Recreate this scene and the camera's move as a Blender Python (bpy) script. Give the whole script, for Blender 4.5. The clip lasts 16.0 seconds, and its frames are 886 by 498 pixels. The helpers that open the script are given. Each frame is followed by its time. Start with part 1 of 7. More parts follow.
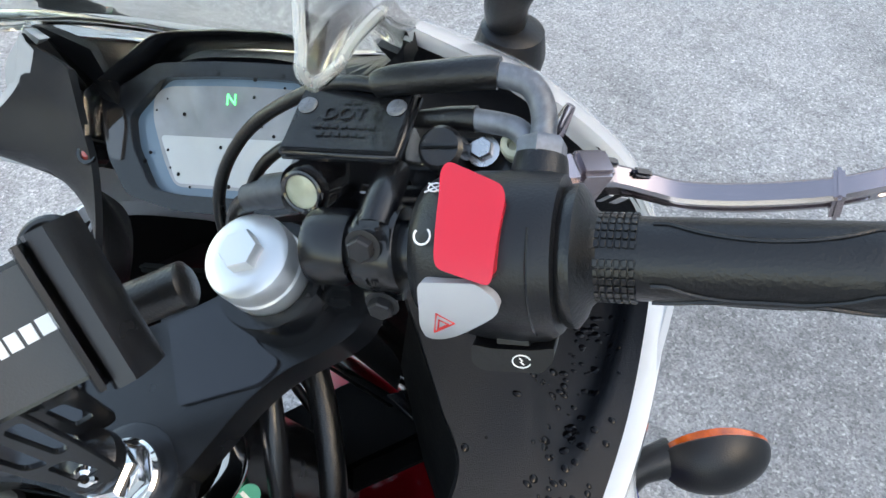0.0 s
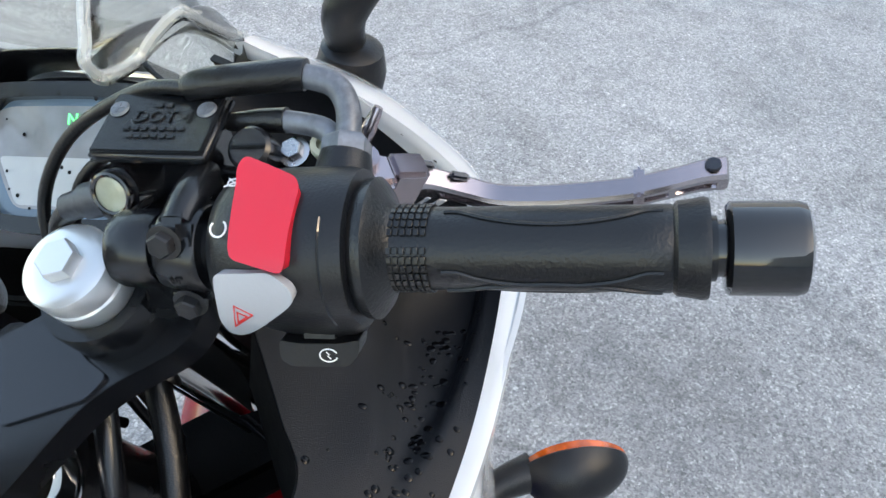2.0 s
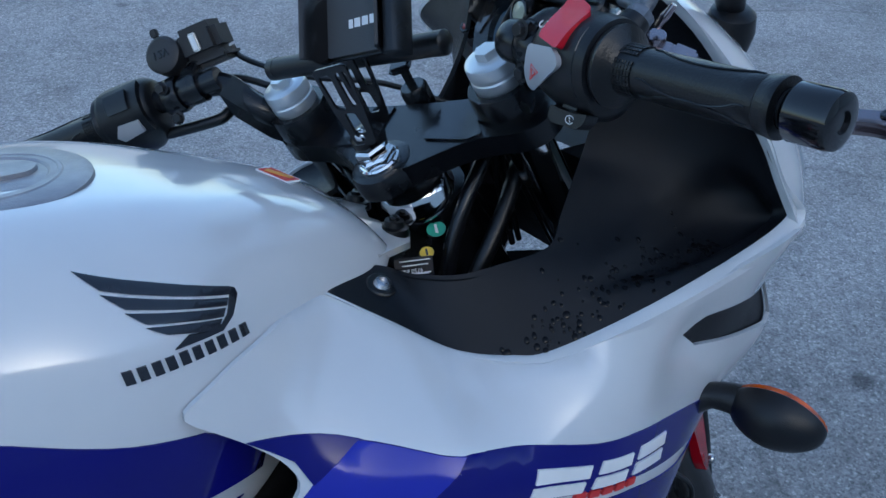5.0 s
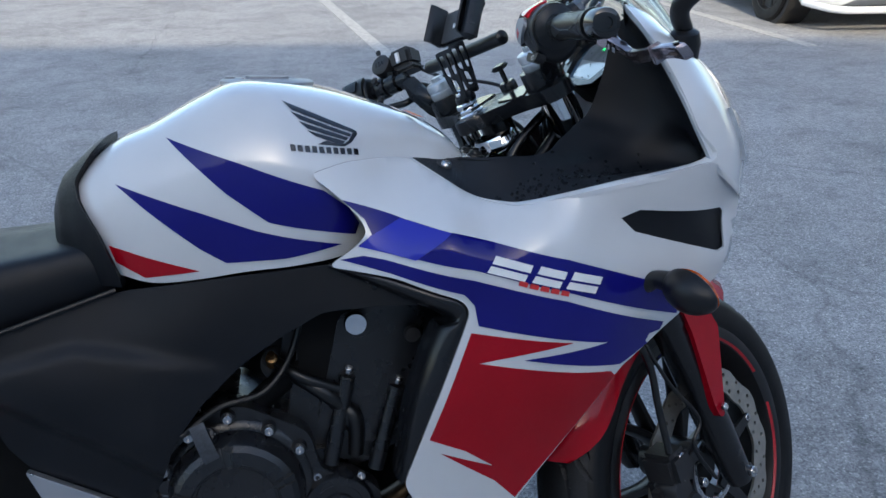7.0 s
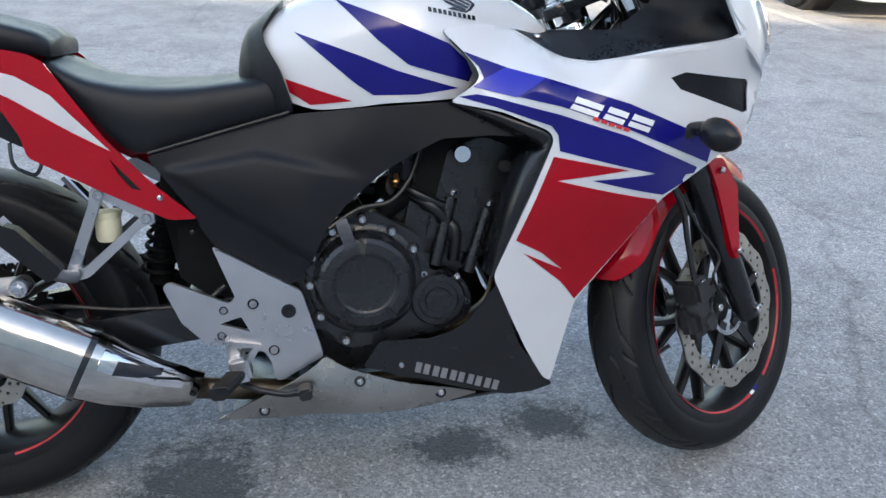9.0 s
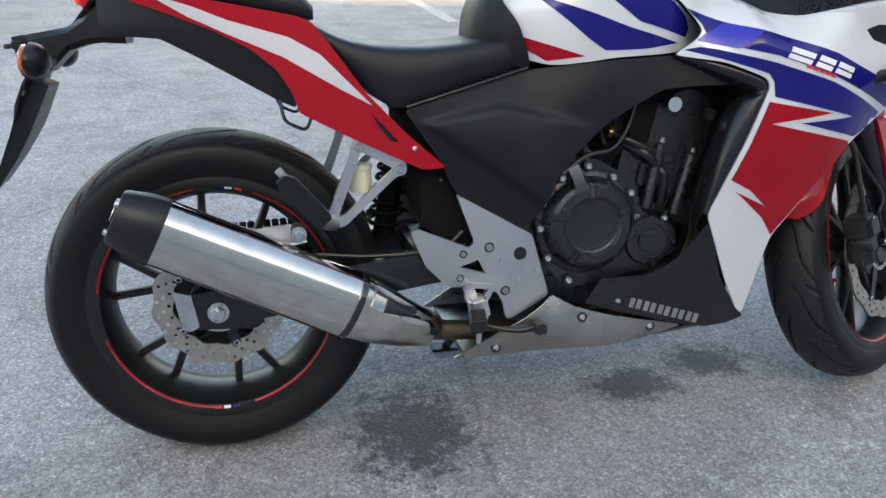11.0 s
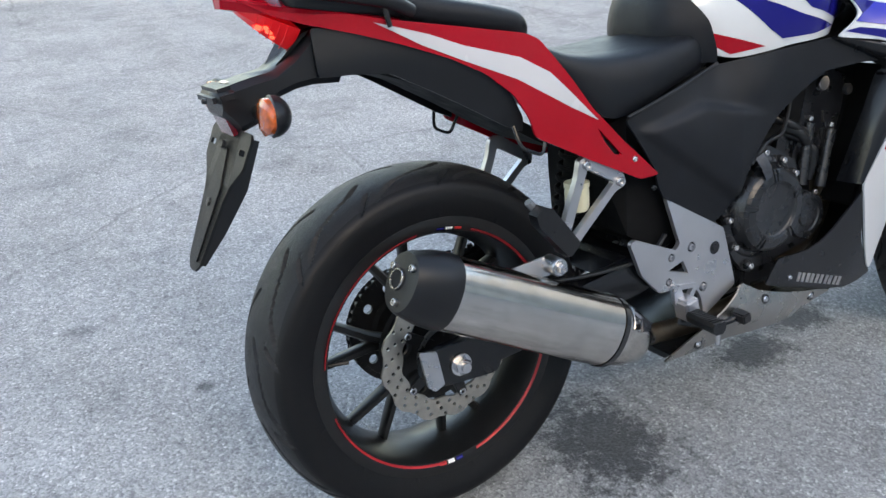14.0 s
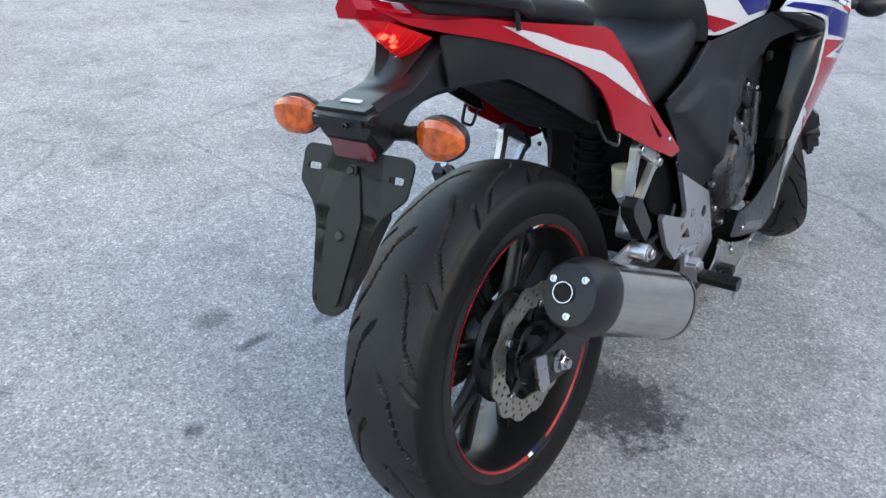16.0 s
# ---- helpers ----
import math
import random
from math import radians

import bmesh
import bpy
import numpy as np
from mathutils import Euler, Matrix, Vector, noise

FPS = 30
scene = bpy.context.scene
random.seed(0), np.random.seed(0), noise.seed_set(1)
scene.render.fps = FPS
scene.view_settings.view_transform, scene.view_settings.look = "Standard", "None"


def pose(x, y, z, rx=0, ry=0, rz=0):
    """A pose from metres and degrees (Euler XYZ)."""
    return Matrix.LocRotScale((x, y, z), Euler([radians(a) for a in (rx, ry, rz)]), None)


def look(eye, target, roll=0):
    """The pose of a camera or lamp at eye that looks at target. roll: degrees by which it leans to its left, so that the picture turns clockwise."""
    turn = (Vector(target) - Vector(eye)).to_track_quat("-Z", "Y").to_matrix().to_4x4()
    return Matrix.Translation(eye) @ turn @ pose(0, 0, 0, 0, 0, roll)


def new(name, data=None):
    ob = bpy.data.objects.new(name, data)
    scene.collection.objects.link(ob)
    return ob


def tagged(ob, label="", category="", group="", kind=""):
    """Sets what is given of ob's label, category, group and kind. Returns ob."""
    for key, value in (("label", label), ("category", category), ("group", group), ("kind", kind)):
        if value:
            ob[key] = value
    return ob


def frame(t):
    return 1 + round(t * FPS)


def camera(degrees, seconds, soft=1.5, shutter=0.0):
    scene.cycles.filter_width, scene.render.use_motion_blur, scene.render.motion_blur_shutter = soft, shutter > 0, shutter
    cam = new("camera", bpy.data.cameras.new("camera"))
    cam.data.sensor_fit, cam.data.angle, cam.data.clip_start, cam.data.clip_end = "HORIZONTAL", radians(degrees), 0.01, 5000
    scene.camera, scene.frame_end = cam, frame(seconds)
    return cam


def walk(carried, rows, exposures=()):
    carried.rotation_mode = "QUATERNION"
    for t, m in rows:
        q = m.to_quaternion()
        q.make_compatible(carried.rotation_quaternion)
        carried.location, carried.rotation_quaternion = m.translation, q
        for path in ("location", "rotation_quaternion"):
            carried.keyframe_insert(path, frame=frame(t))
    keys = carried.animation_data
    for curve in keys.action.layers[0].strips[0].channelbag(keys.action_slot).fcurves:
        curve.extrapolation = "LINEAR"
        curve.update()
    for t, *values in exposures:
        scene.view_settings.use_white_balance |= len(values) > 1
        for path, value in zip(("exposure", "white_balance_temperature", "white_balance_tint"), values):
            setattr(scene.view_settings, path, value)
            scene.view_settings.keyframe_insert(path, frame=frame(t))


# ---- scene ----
cam = camera(55.6, 16.0)
PATH = [
    (0, (0.891, -0.06, 1.246), (2.276, 0.378, -0.129), 0.3),
    (0.5, (0.893, -0.069, 1.245), (2.321, 0.282, -0.111), 1.6),
    (1, (0.893, -0.078, 1.243), (2.353, 0.233, -0.088), 2.5),
    (1.5, (0.892, -0.09, 1.238), (2.379, 0.191, -0.069), 3.6),
    (2, (0.885, -0.105, 1.236), (2.396, 0.168, -0.046), 4.0),
    (2.5, (0.864, -0.107, 1.232), (2.381, 0.208, -0.033), 3.9),
    (3, (0.831, -0.116, 1.232), (2.328, 0.274, -0.035), 4.1),
    (3.5, (0.792, -0.127, 1.234), (2.219, 0.428, -0.052), 3.6),
    (4, (0.772, -0.166, 1.249), (2.03, 0.724, -0.027), 2.3),
    (4.5, (0.771, -0.264, 1.256), (1.856, 0.867, 0.012), 3.2),
    (5, (0.75, -0.37, 1.255), (1.678, 0.928, 0.049), 3.4),
    (5.2, (0.736, -0.418, 1.253), (1.62, 0.932, 0.073), 3.7),
    (7.3, (0.808, -1.044, 1.19), (1.098, 0.766, 0.388), -1.0),
    (7.5, (0.802, -1.071, 1.175), (1.095, 0.741, 0.379), -1.3),
    (8, (0.75, -1.17, 1.168), (1.06, 0.624, 0.342), -2.0),
    (8.5, (0.678, -1.312, 1.17), (0.997, 0.471, 0.321), -0.4),
    (9, (0.613, -1.373, 1.139), (0.904, 0.409, 0.279), 2.2),
    (9.2, (0.573, -1.376, 1.135), (0.854, 0.406, 0.272), 2.4),
    (11.3, (0.019, -1.445, 1.074), (0.45, 0.316, 0.229), 1.6),
    (11.5, (-0.023, -1.406, 1.077), (0.413, 0.354, 0.232), 1.3),
    (12, (-0.149, -1.3, 1.09), (0.308, 0.46, 0.257), 0.5),
    (12.5, (-0.251, -1.229, 1.095), (0.281, 0.499, 0.239), 1.0),
    (13, (-0.405, -1.195, 1.105), (0.308, 0.459, 0.234), 1.0),
    (13.5, (-0.544, -1.149, 1.12), (0.299, 0.434, 0.235), 1.3),
    (14, (-0.606, -1.045, 1.115), (0.299, 0.493, 0.212), 0.6),
    (14.5, (-0.674, -0.94, 1.119), (0.328, 0.513, 0.178), 0.6),
    (15, (-0.836, -0.864, 1.134), (0.311, 0.457, 0.164), 1.9),
    (15.5, (-0.987, -0.746, 1.158), (0.312, 0.417, 0.177), 3.3),
    (16, (-1.031, -0.554, 1.151), (0.391, 0.45, 0.165), 4.9),
]
EXPOSURES = [(0.0, 3.10, 8400, 7), (3.0, 3.04, 8200, 7), (4.2, 2.34, 6750, 5), (5.2, 1.62, 5600, 2), (7.3, 1.95, 6650, 7), (9.2, 2.68, 7600, 8), (11.3, 2.68, 8250, 7), (16.0, 2.96, 8000, 8)]
walk(cam, [(t, look(eye, target, roll)) for t, eye, target, roll in PATH], EXPOSURES)

# ---- light: open shade under a clear sky, the sun stands behind a building ----
SUN_UP, SUN_TURN = 30.0, 190.0
world = bpy.data.worlds.new("sky")
scene.world = world
world.use_nodes = True
wn = world.node_tree.nodes
sky = wn.new("ShaderNodeTexSky")
sky.sky_type, sky.sun_disc = "NISHITA", False
sky.sun_elevation, sky.sun_rotation = radians(SUN_UP), radians(SUN_TURN)
sky.dust_density, sky.ozone_density = 2.0, 1.0
world.node_tree.links.new(sky.outputs[0], wn["Background"].inputs[0])
wn["Background"].inputs[1].default_value = 0.10
sun = new("sun", bpy.data.lights.new("sun", "SUN"))
sun.data.energy, sun.data.angle, sun.data.color = 1.25, radians(0.5), (1.0, 0.86, 0.66)
# compass turn: 0 looks along +y, clockwise seen from above
az = radians(SUN_TURN)
to_sun = Vector((math.sin(az) * math.cos(radians(SUN_UP)), math.cos(az) * math.cos(radians(SUN_UP)), math.sin(radians(SUN_UP))))
sun.matrix_world = look(to_sun * 40, (0, 0, 0))

# ---- mesh helpers ----
from mathutils.bvhtree import BVHTree
from mathutils.geometry import delaunay_2d_cdt


def part(name, bm, material, parent=None, label="", m=None, sharp=38, recalc=True, merge=True):
    """Links a bmesh as one mesh object under a thing or under a part. m moves its points first."""
    if m is not None:
        bm.transform(m)
    if merge:
        bmesh.ops.remove_doubles(bm, verts=bm.verts, dist=1e-5)
    if recalc:
        bmesh.ops.recalc_face_normals(bm, faces=bm.faces)
    me = bpy.data.meshes.new(name)
    bm.to_mesh(me)
    bm.free()
    me.materials.append(material)
    me.polygons.foreach_set("use_smooth", [True] * len(me.polygons))
    me.set_sharp_from_angle(angle=radians(sharp))
    ob = new(name, me)
    if parent:
        ob.parent = parent
    if label:
        ob["label"] = label
    return ob


def joined(*bms):
    out = bmesh.new()
    for b in bms:
        me = bpy.data.meshes.new("scratch")
        b.to_mesh(me)
        b.free()
        out.from_mesh(me)
        bpy.data.meshes.remove(me)
    return out


def axes(p, z, x=(0, 0, 1)):
    """A pose at p whose z looks along z and whose x leans to x."""
    z = Vector(z).normalized()
    x = Vector(x) - z * z.dot(Vector(x))
    if x.length < 1e-4:
        x = z.orthogonal()
    x.normalize()
    m = Matrix((x, z.cross(x), z)).transposed().to_4x4()
    m.translation = p
    return m


def curve(points, per=8, closed=False):
    """A smooth line through the points."""
    p = [Vector(q) for q in points]
    n, out = len(p), []
    for i in range(n if closed else n - 1):
        a, b, c, d = (p[(i + k) % n] if closed else p[min(max(i + k, 0), n - 1)] for k in (-1, 0, 1, 2))
        for s in range(per):
            t = s / per
            out.append(0.5 * (2 * b + (c - a) * t + (2 * a - 5 * b + 4 * c - d) * t * t + (3 * b - 3 * c + d - a) * t ** 3))
    if not closed:
        out.append(p[-1])
    return out


def rounded(points, r, n=4):
    """A closed outline with its corners rounded by r (one number, or one for each corner)."""
    p, out = [Vector(q) for q in points], []
    rs = r if isinstance(r, (list, tuple)) else [r] * len(p)
    for i, q in enumerate(p):
        a, b = p[i - 1], p[(i + 1) % len(p)]
        d, e = min(rs[i], (a - q).length * 0.48), min(rs[i], (b - q).length * 0.48)
        if rs[i] < 1e-6:
            out.append(q)
            continue
        s, t = q + (a - q).normalized() * d, q + (b - q).normalized() * e
        for k in range(n + 1):
            u = k / n
            out.append(s * (1 - u) ** 2 + q * 2 * u * (1 - u) + t * u * u)
    return out


def circle(r, n=16, c=(0, 0), turn=0.0, rx=None):
    return [Vector((c[0] + (rx or r) * math.cos(turn + 2 * math.pi * k / n), c[1] + r * math.sin(turn + 2 * math.pi * k / n))) for k in range(n)]


def loft(rings, cap=True, closed=True):
    bm = bmesh.new()
    vs = [[bm.verts.new(q) for q in ring] for ring in rings]
    n = len(rings[0])
    for a, b in zip(vs, vs[1:]):
        for k in range(n if closed else n - 1):
            bm.faces.new((a[k], a[(k + 1) % n], b[(k + 1) % n], b[k]))
    if cap:
        bm.faces.new(vs[0][::-1])
        bm.faces.new(vs[-1])
    return bm


def tube(points, r, seg=10, per=6, smooth=True, cap=True):
    p = curve(points, per) if smooth and len(points) > 2 else [Vector(q) for q in points]
    rs = r if isinstance(r, (list, tuple)) else [r] * len(points)
    rings, x = [], (p[1] - p[0]).orthogonal()
    for i, q in enumerate(p):
        d = (p[min(i + 1, len(p) - 1)] - p[max(i - 1, 0)]).normalized()
        x = (x - d * d.dot(x)).normalized()
        y = d.cross(x)
        f = i / (len(p) - 1) * (len(rs) - 1)
        k = min(int(f), len(rs) - 2)
        rad = rs[k] + (rs[k + 1] - rs[k]) * (f - k)
        rings.append([q + (x * math.cos(a) + y * math.sin(a)) * rad for a in (2 * math.pi * s / seg for s in range(seg))])
    return loft(rings, cap)


def lathe(profile, seg=32, m=None, start=0.0, sweep=360.0):
    """Turns (radius, height) pairs round z."""
    bm, full = bmesh.new(), sweep >= 359.9
    rows = []
    for r, h in profile:
        if r < 1e-6:
            rows.append([bm.verts.new((0, 0, h))])
        else:
            rows.append([bm.verts.new((r * math.cos(a), r * math.sin(a), h)) for a in
                         (radians(start + sweep * k / seg) for k in range(seg if full else seg + 1))])
    for a, b in zip(rows, rows[1:]):
        for k in range(seg):
            k2 = (k + 1) % seg if full else k + 1
            if len(a) == 1 and len(b) > 1:
                bm.faces.new((a[0], b[k], b[k2]))
            elif len(b) == 1 and len(a) > 1:
                bm.faces.new((a[k], a[k2], b[0]))
            elif len(a) > 1:
                bm.faces.new((a[k], a[k2], b[k2], b[k]))
    if m is not None:
        bm.transform(m)
    return bm


def fill(outline, holes=(), step=0.0):
    """Triangles that fill a flat outline, with holes, and with inner points every step."""
    pts, edges = [], []
    for loop in (outline, *holes):
        s = len(pts)
        loop = [Vector(q[:2]) for q in loop]
        if step:
            fine = []
            for i, q in enumerate(loop):
                w = loop[(i + 1) % len(loop)]
                k = max(1, int((w - q).length / step + 0.5))
                fine += [q.lerp(w, j / k) for j in range(k)]
            loop = fine
        pts += loop
        edges += [(s + i, s + (i + 1) % len(loop)) for i in range(len(loop))]
    if step:
        poly = [Vector(q[:2]) for q in outline]
        x0, x1 = min(q.x for q in poly), max(q.x for q in poly)
        y0, y1 = min(q.y for q in poly), max(q.y for q in poly)
        own = np.array(pts)
        j, y = 0, y0 + step * 0.5
        while y < y1:
            x = x0 + step * (0.25 + 0.5 * (j % 2))
            while x < x1:
                if ((own - (x, y)) ** 2).sum(1).min() > (0.45 * step) ** 2:
                    pts.append(Vector((x, y)))
                x += step
            y, j = y + step * 0.87, j + 1
    v, _, f, *_ = delaunay_2d_cdt([Vector(q) for q in pts], edges, [], 1, 1e-6)
    for hole in holes:
        hx, hy = np.array([q[0] for q in hole]), np.array([q[1] for q in hole])
        gx, gy = np.roll(hx, -1), np.roll(hy, -1)
        keep = []
        for t in f:
            c = sum((v[i] for i in t), Vector((0, 0))) / len(t)
            cut = (hy > c.y) != (gy > c.y)
            inside = (cut & (c.x < (gx - hx) * (c.y - hy) / np.where(gy == hy, 1e-12, gy - hy) + hx)).sum() % 2
            if not inside:
                keep.append(t)
        f = keep
    return v, f


def solid(verts, faces, back):
    """Closes a sheet into a solid with the back points given."""
    bm = bmesh.new()
    a, b = [bm.verts.new(q) for q in verts], [bm.verts.new(q) for q in back]
    count = {}
    for f in faces:
        bm.faces.new([a[i] for i in f])
        bm.faces.new([b[i] for i in reversed(f)])
        for i, j in zip(f, (*f[1:], f[0])):
            count[i, j] = 1
    for i, j in count:
        if (j, i) not in count:
            bm.faces.new((a[j], a[i], b[i], b[j]))
    for q in [q for q in bm.verts if not q.link_faces]:
        bm.verts.remove(q)
    return bm


def plate(outline, thick, m=None, holes=(), bevel=0.0):
    v, f = fill(outline, holes)
    bm = solid([(q.x, q.y, 0) for q in v], f, [(q.x, q.y, -thick) for q in v])
    bmesh.ops.recalc_face_normals(bm, faces=bm.faces)
    if bevel:
        rim = [e for e in bm.edges if len(e.link_faces) == 2 and abs(sum(abs(g.normal.z) for g in e.link_faces) - 1) < 0.2]
        bmesh.ops.bevel(bm, geom=rim, offset=bevel, segments=2, affect="EDGES", clamp_overlap=True)
    if m is not None:
        bm.transform(m)
    return bm


def rbox(sx, sy, sz, bevel, m=None, segments=2):
    bm = bmesh.new()
    bmesh.ops.create_cube(bm, size=1.0)
    bmesh.ops.scale(bm, vec=(sx, sy, sz), verts=bm.verts)
    if bevel:
        bmesh.ops.bevel(bm, geom=bm.edges[:], offset=bevel, segments=segments, affect="EDGES", clamp_overlap=True)
    if m is not None:
        bm.transform(m)
    return bm


def spread(controls):
    """A smooth height over the plane through control points (u, v, height)."""
    c = np.array(controls)
    x, n = c[:, :2], len(c)

    def kern(r):
        return np.where(r > 0, r * r * np.log(r + 1e-9), 0.0)

    k = kern(np.linalg.norm(x[:, None] - x[None], axis=2)) + np.eye(n) * 2e-4
    p = np.c_[np.ones(n), x]
    w = np.linalg.solve(np.block([[k, p], [p.T, np.zeros((3, 3))]]), np.r_[c[:, 2], 0, 0, 0])
    return lambda u, v: float(kern(np.hypot(x[:, 0] - u, x[:, 1] - v)) @ w[:n] + w[n] + w[n + 1] * u + w[n + 2] * v)


def skin(outline, f, side, thick=0.003, step=0.02, holes=()):
    """A body panel: a side outline (x, z) laid at the half width f(x, z) on side -1 (right) or 1 (left)."""
    v, t = fill(outline, holes, step)
    y = [f(q.x, q.y) for q in v]
    return solid([(q.x, side * w, q.y) for q, w in zip(v, y)], t, [(q.x, side * (w - thick), q.y) for q, w in zip(v, y)])


def tree_of(ob):
    bm = bmesh.new()
    bm.from_mesh(ob.data)
    t = BVHTree.FromBMesh(bm)
    bm.free()
    return t


def sticker(outline, tree, side, step=0.010, lift=0.0012, holes=()):
    """A thin film laid on a panel: a side outline pressed on to it from outside."""
    v, t = fill(outline, holes, step)
    top, ok, last = [], [], None
    for q in v:
        hit = tree.ray_cast(Vector((q.x, side * 1.0, q.y)), Vector((0, -side, 0)))[0]
        ok.append(hit is not None)
        top.append(Vector((q.x, hit.y + side * lift, q.y)) if hit is not None else Vector((q.x, 0, q.y)))
    t = [f for f in t if all(ok[i] for i in f)]
    return solid(top, t, [q - Vector((0, side * (lift + 0.0015), 0)) for q in top])


def lettering(text, size, depth, m):
    cu = bpy.data.curves.new("lettering", "FONT")
    cu.body, cu.size, cu.extrude, cu.align_x, cu.align_y = text, size, depth, "CENTER", "CENTER"
    ob = new("lettering", cu)
    bpy.context.view_layer.update()
    me = bpy.data.meshes.new_from_object(ob.evaluated_get(bpy.context.evaluated_depsgraph_get()))
    bm = bmesh.new()
    bm.from_mesh(me)
    bpy.data.objects.remove(ob)
    bpy.data.meshes.remove(me)
    bm.transform(m)
    return bm


BOLTS = {}


def bolt(parent, p, z, r=0.006, kind="cap", material=None, name="bolt"):
    """A screw head at p that looks along z; alike ones share their mesh."""
    material = material or STEEL
    key = (kind, round(r, 4), material.name)
    if key not in BOLTS:
        if kind == "hex":
            bm = joined(lathe([(0, 0.001), (r * 1.35, 0.001), (r * 1.35, r * 0.25), (r * 1.1, r * 0.3), (0, r * 0.3)], 18),
                        lathe([(0, r * 0.25), (r, r * 0.25), (r, r * 0.95), (r * 0.86, r * 1.1), (0, r * 1.1)], 6))
        elif kind == "dome":
            bm = lathe([(r * 0.42, r * 0.28), (r * 0.42, r * 0.62), (r * 0.75, r * 0.5), (r * 0.98, r * 0.15), (r, -0.003), (0, -0.003), (0, r * 0.28), (r * 0.42, r * 0.28)], 18)
        else:
            bm = lathe([(0, r * 0.35), (r * 0.5, r * 0.35), (r * 0.5, r * 0.85), (r * 0.88, r * 0.85), (r, r * 0.7), (r, -0.003), (0, -0.003)], 14)
        ob = part(name, bm, material, parent, sharp=30)
        BOLTS[key] = ob.data
    else:
        ob = new(name, BOLTS[key])
        ob.parent = parent
    ob.matrix_local = axes(p, z)
    return ob


# ---- materials ----
def mat(name, col, rough=0.5, metal=0.0, var=0.12, vscale=14.0, grain=0.0, gscale=300.0, bump=0.0, bscale=500.0, rvar=0.12,
        coat=0.0, spec=0.5, dust=0.0):
    """A plain surface with variation at two scales, fine relief and a little dust."""
    m = bpy.data.materials.new(name)
    m.use_nodes = True
    nt = m.node_tree
    b = nt.nodes["Principled BSDF"]
    b.inputs["Metallic"].default_value = metal
    b.inputs["Coat Weight"].default_value = coat
    b.inputs["Coat Roughness"].default_value = 0.06
    b.inputs["Specular IOR Level"].default_value = spec
    co = nt.nodes.new("ShaderNodeTexCoord")

    def noise_at(scale, detail=5.0):
        n = nt.nodes.new("ShaderNodeTexNoise")
        n.inputs["Scale"].default_value, n.inputs["Detail"].default_value = scale, detail
        nt.links.new(co.outputs["Object"], n.inputs["Vector"])
        return n.outputs["Fac"]

    def remap(out, lo, hi, a=0.3, z=0.7):
        r = nt.nodes.new("ShaderNodeMapRange")
        r.inputs[1].default_value, r.inputs[2].default_value, r.inputs[3].default_value, r.inputs[4].default_value = a, z, lo, hi
        nt.links.new(out, r.inputs[0])
        return r.outputs[0]

    def blend(a, z, fac, kind="MIX"):
        x = nt.nodes.new("ShaderNodeMix")
        x.data_type, x.blend_type = "RGBA", kind
        for s, v in ((6, a), (7, z)):
            if isinstance(v, tuple):
                x.inputs[s].default_value = v
            else:
                nt.links.new(v, x.inputs[s])
        if isinstance(fac, float):
            x.inputs[0].default_value = fac
        else:
            nt.links.new(fac, x.inputs[0])
        return x.outputs[2]

    lo, hi = tuple(c * (1 - var) for c in col) + (1,), tuple(min(1, c * (1 + var)) for c in col) + (1,)
    big = noise_at(vscale)
    c = blend(lo, hi, remap(big, 0, 1))
    if grain:
        fine = noise_at(gscale, 2.0)
        c = blend(c, tuple(min(1, q * (1 + 3 * grain) + 0.02 * grain) for q in col) + (1,), remap(fine, 0, grain, 0.45, 0.75))
    if dust:
        c = blend(c, (0.32, 0.30, 0.27, 1), remap(noise_at(vscale * 3.1, 8.0), 0, dust, 0.5, 0.8))
    nt.links.new(c, b.inputs["Base Color"])
    nt.links.new(remap(noise_at(vscale * 2.3, 6.0), max(0.02, rough * (1 - rvar)), min(1, rough * (1 + rvar))), b.inputs["Roughness"])
    if bump:
        n = nt.nodes.new("ShaderNodeBump")
        n.inputs["Strength"].default_value, n.inputs["Distance"].default_value = bump, 0.001
        nt.links.new(noise_at(bscale, 3.0), n.inputs["Height"])
        nt.links.new(n.outputs[0], b.inputs["Normal"])
    return m


def clear(name, col, rough=0.03, ior=1.45, glow=None):
    m = bpy.data.materials.new(name)
    m.use_nodes = True
    b = m.node_tree.nodes["Principled BSDF"]
    b.inputs["Base Color"].default_value = (*col, 1)
    b.inputs["Transmission Weight"].default_value = 1.0
    b.inputs["Roughness"].default_value, b.inputs["IOR"].default_value = rough, ior
    if glow:
        b.inputs["Emission Color"].default_value, b.inputs["Emission Strength"].default_value = (*glow[0], 1), glow[1]
    return m


def lit(name, col, strength):
    m = mat(name, col, 0.4)
    b = m.node_tree.nodes["Principled BSDF"]
    b.inputs["Emission Color"].default_value, b.inputs["Emission Strength"].default_value = (*col, 1), strength
    return m


WHITE = mat("white_paint", (0.62, 0.64, 0.66), 0.14, var=0.02, coat=0.9, rvar=0.25, dust=0.025)
BLUE = mat("blue_paint", (0.008, 0.008, 0.155), 0.12, var=0.06, coat=0.15, spec=0.25)
# the same blue, brightened to paint in the sky's reflection on one facet
BLUE_SKYLIT = mat("blue_paint_skylit", (0.020, 0.026, 0.37), 0.14, var=0.06, coat=0.3, spec=0.3)
RED = mat("red_paint", (0.34, 0.003, 0.012), 0.10, var=0.06, coat=0.2, spec=0.2)
GREY = mat("pale_grey_paint", (0.52, 0.52, 0.54), 0.25, var=0.04, coat=0.5)
BLACK = mat("black_plastic", (0.0068, 0.0074, 0.0092), 0.35, var=0.15, bump=0.25, bscale=900, spec=0.40)
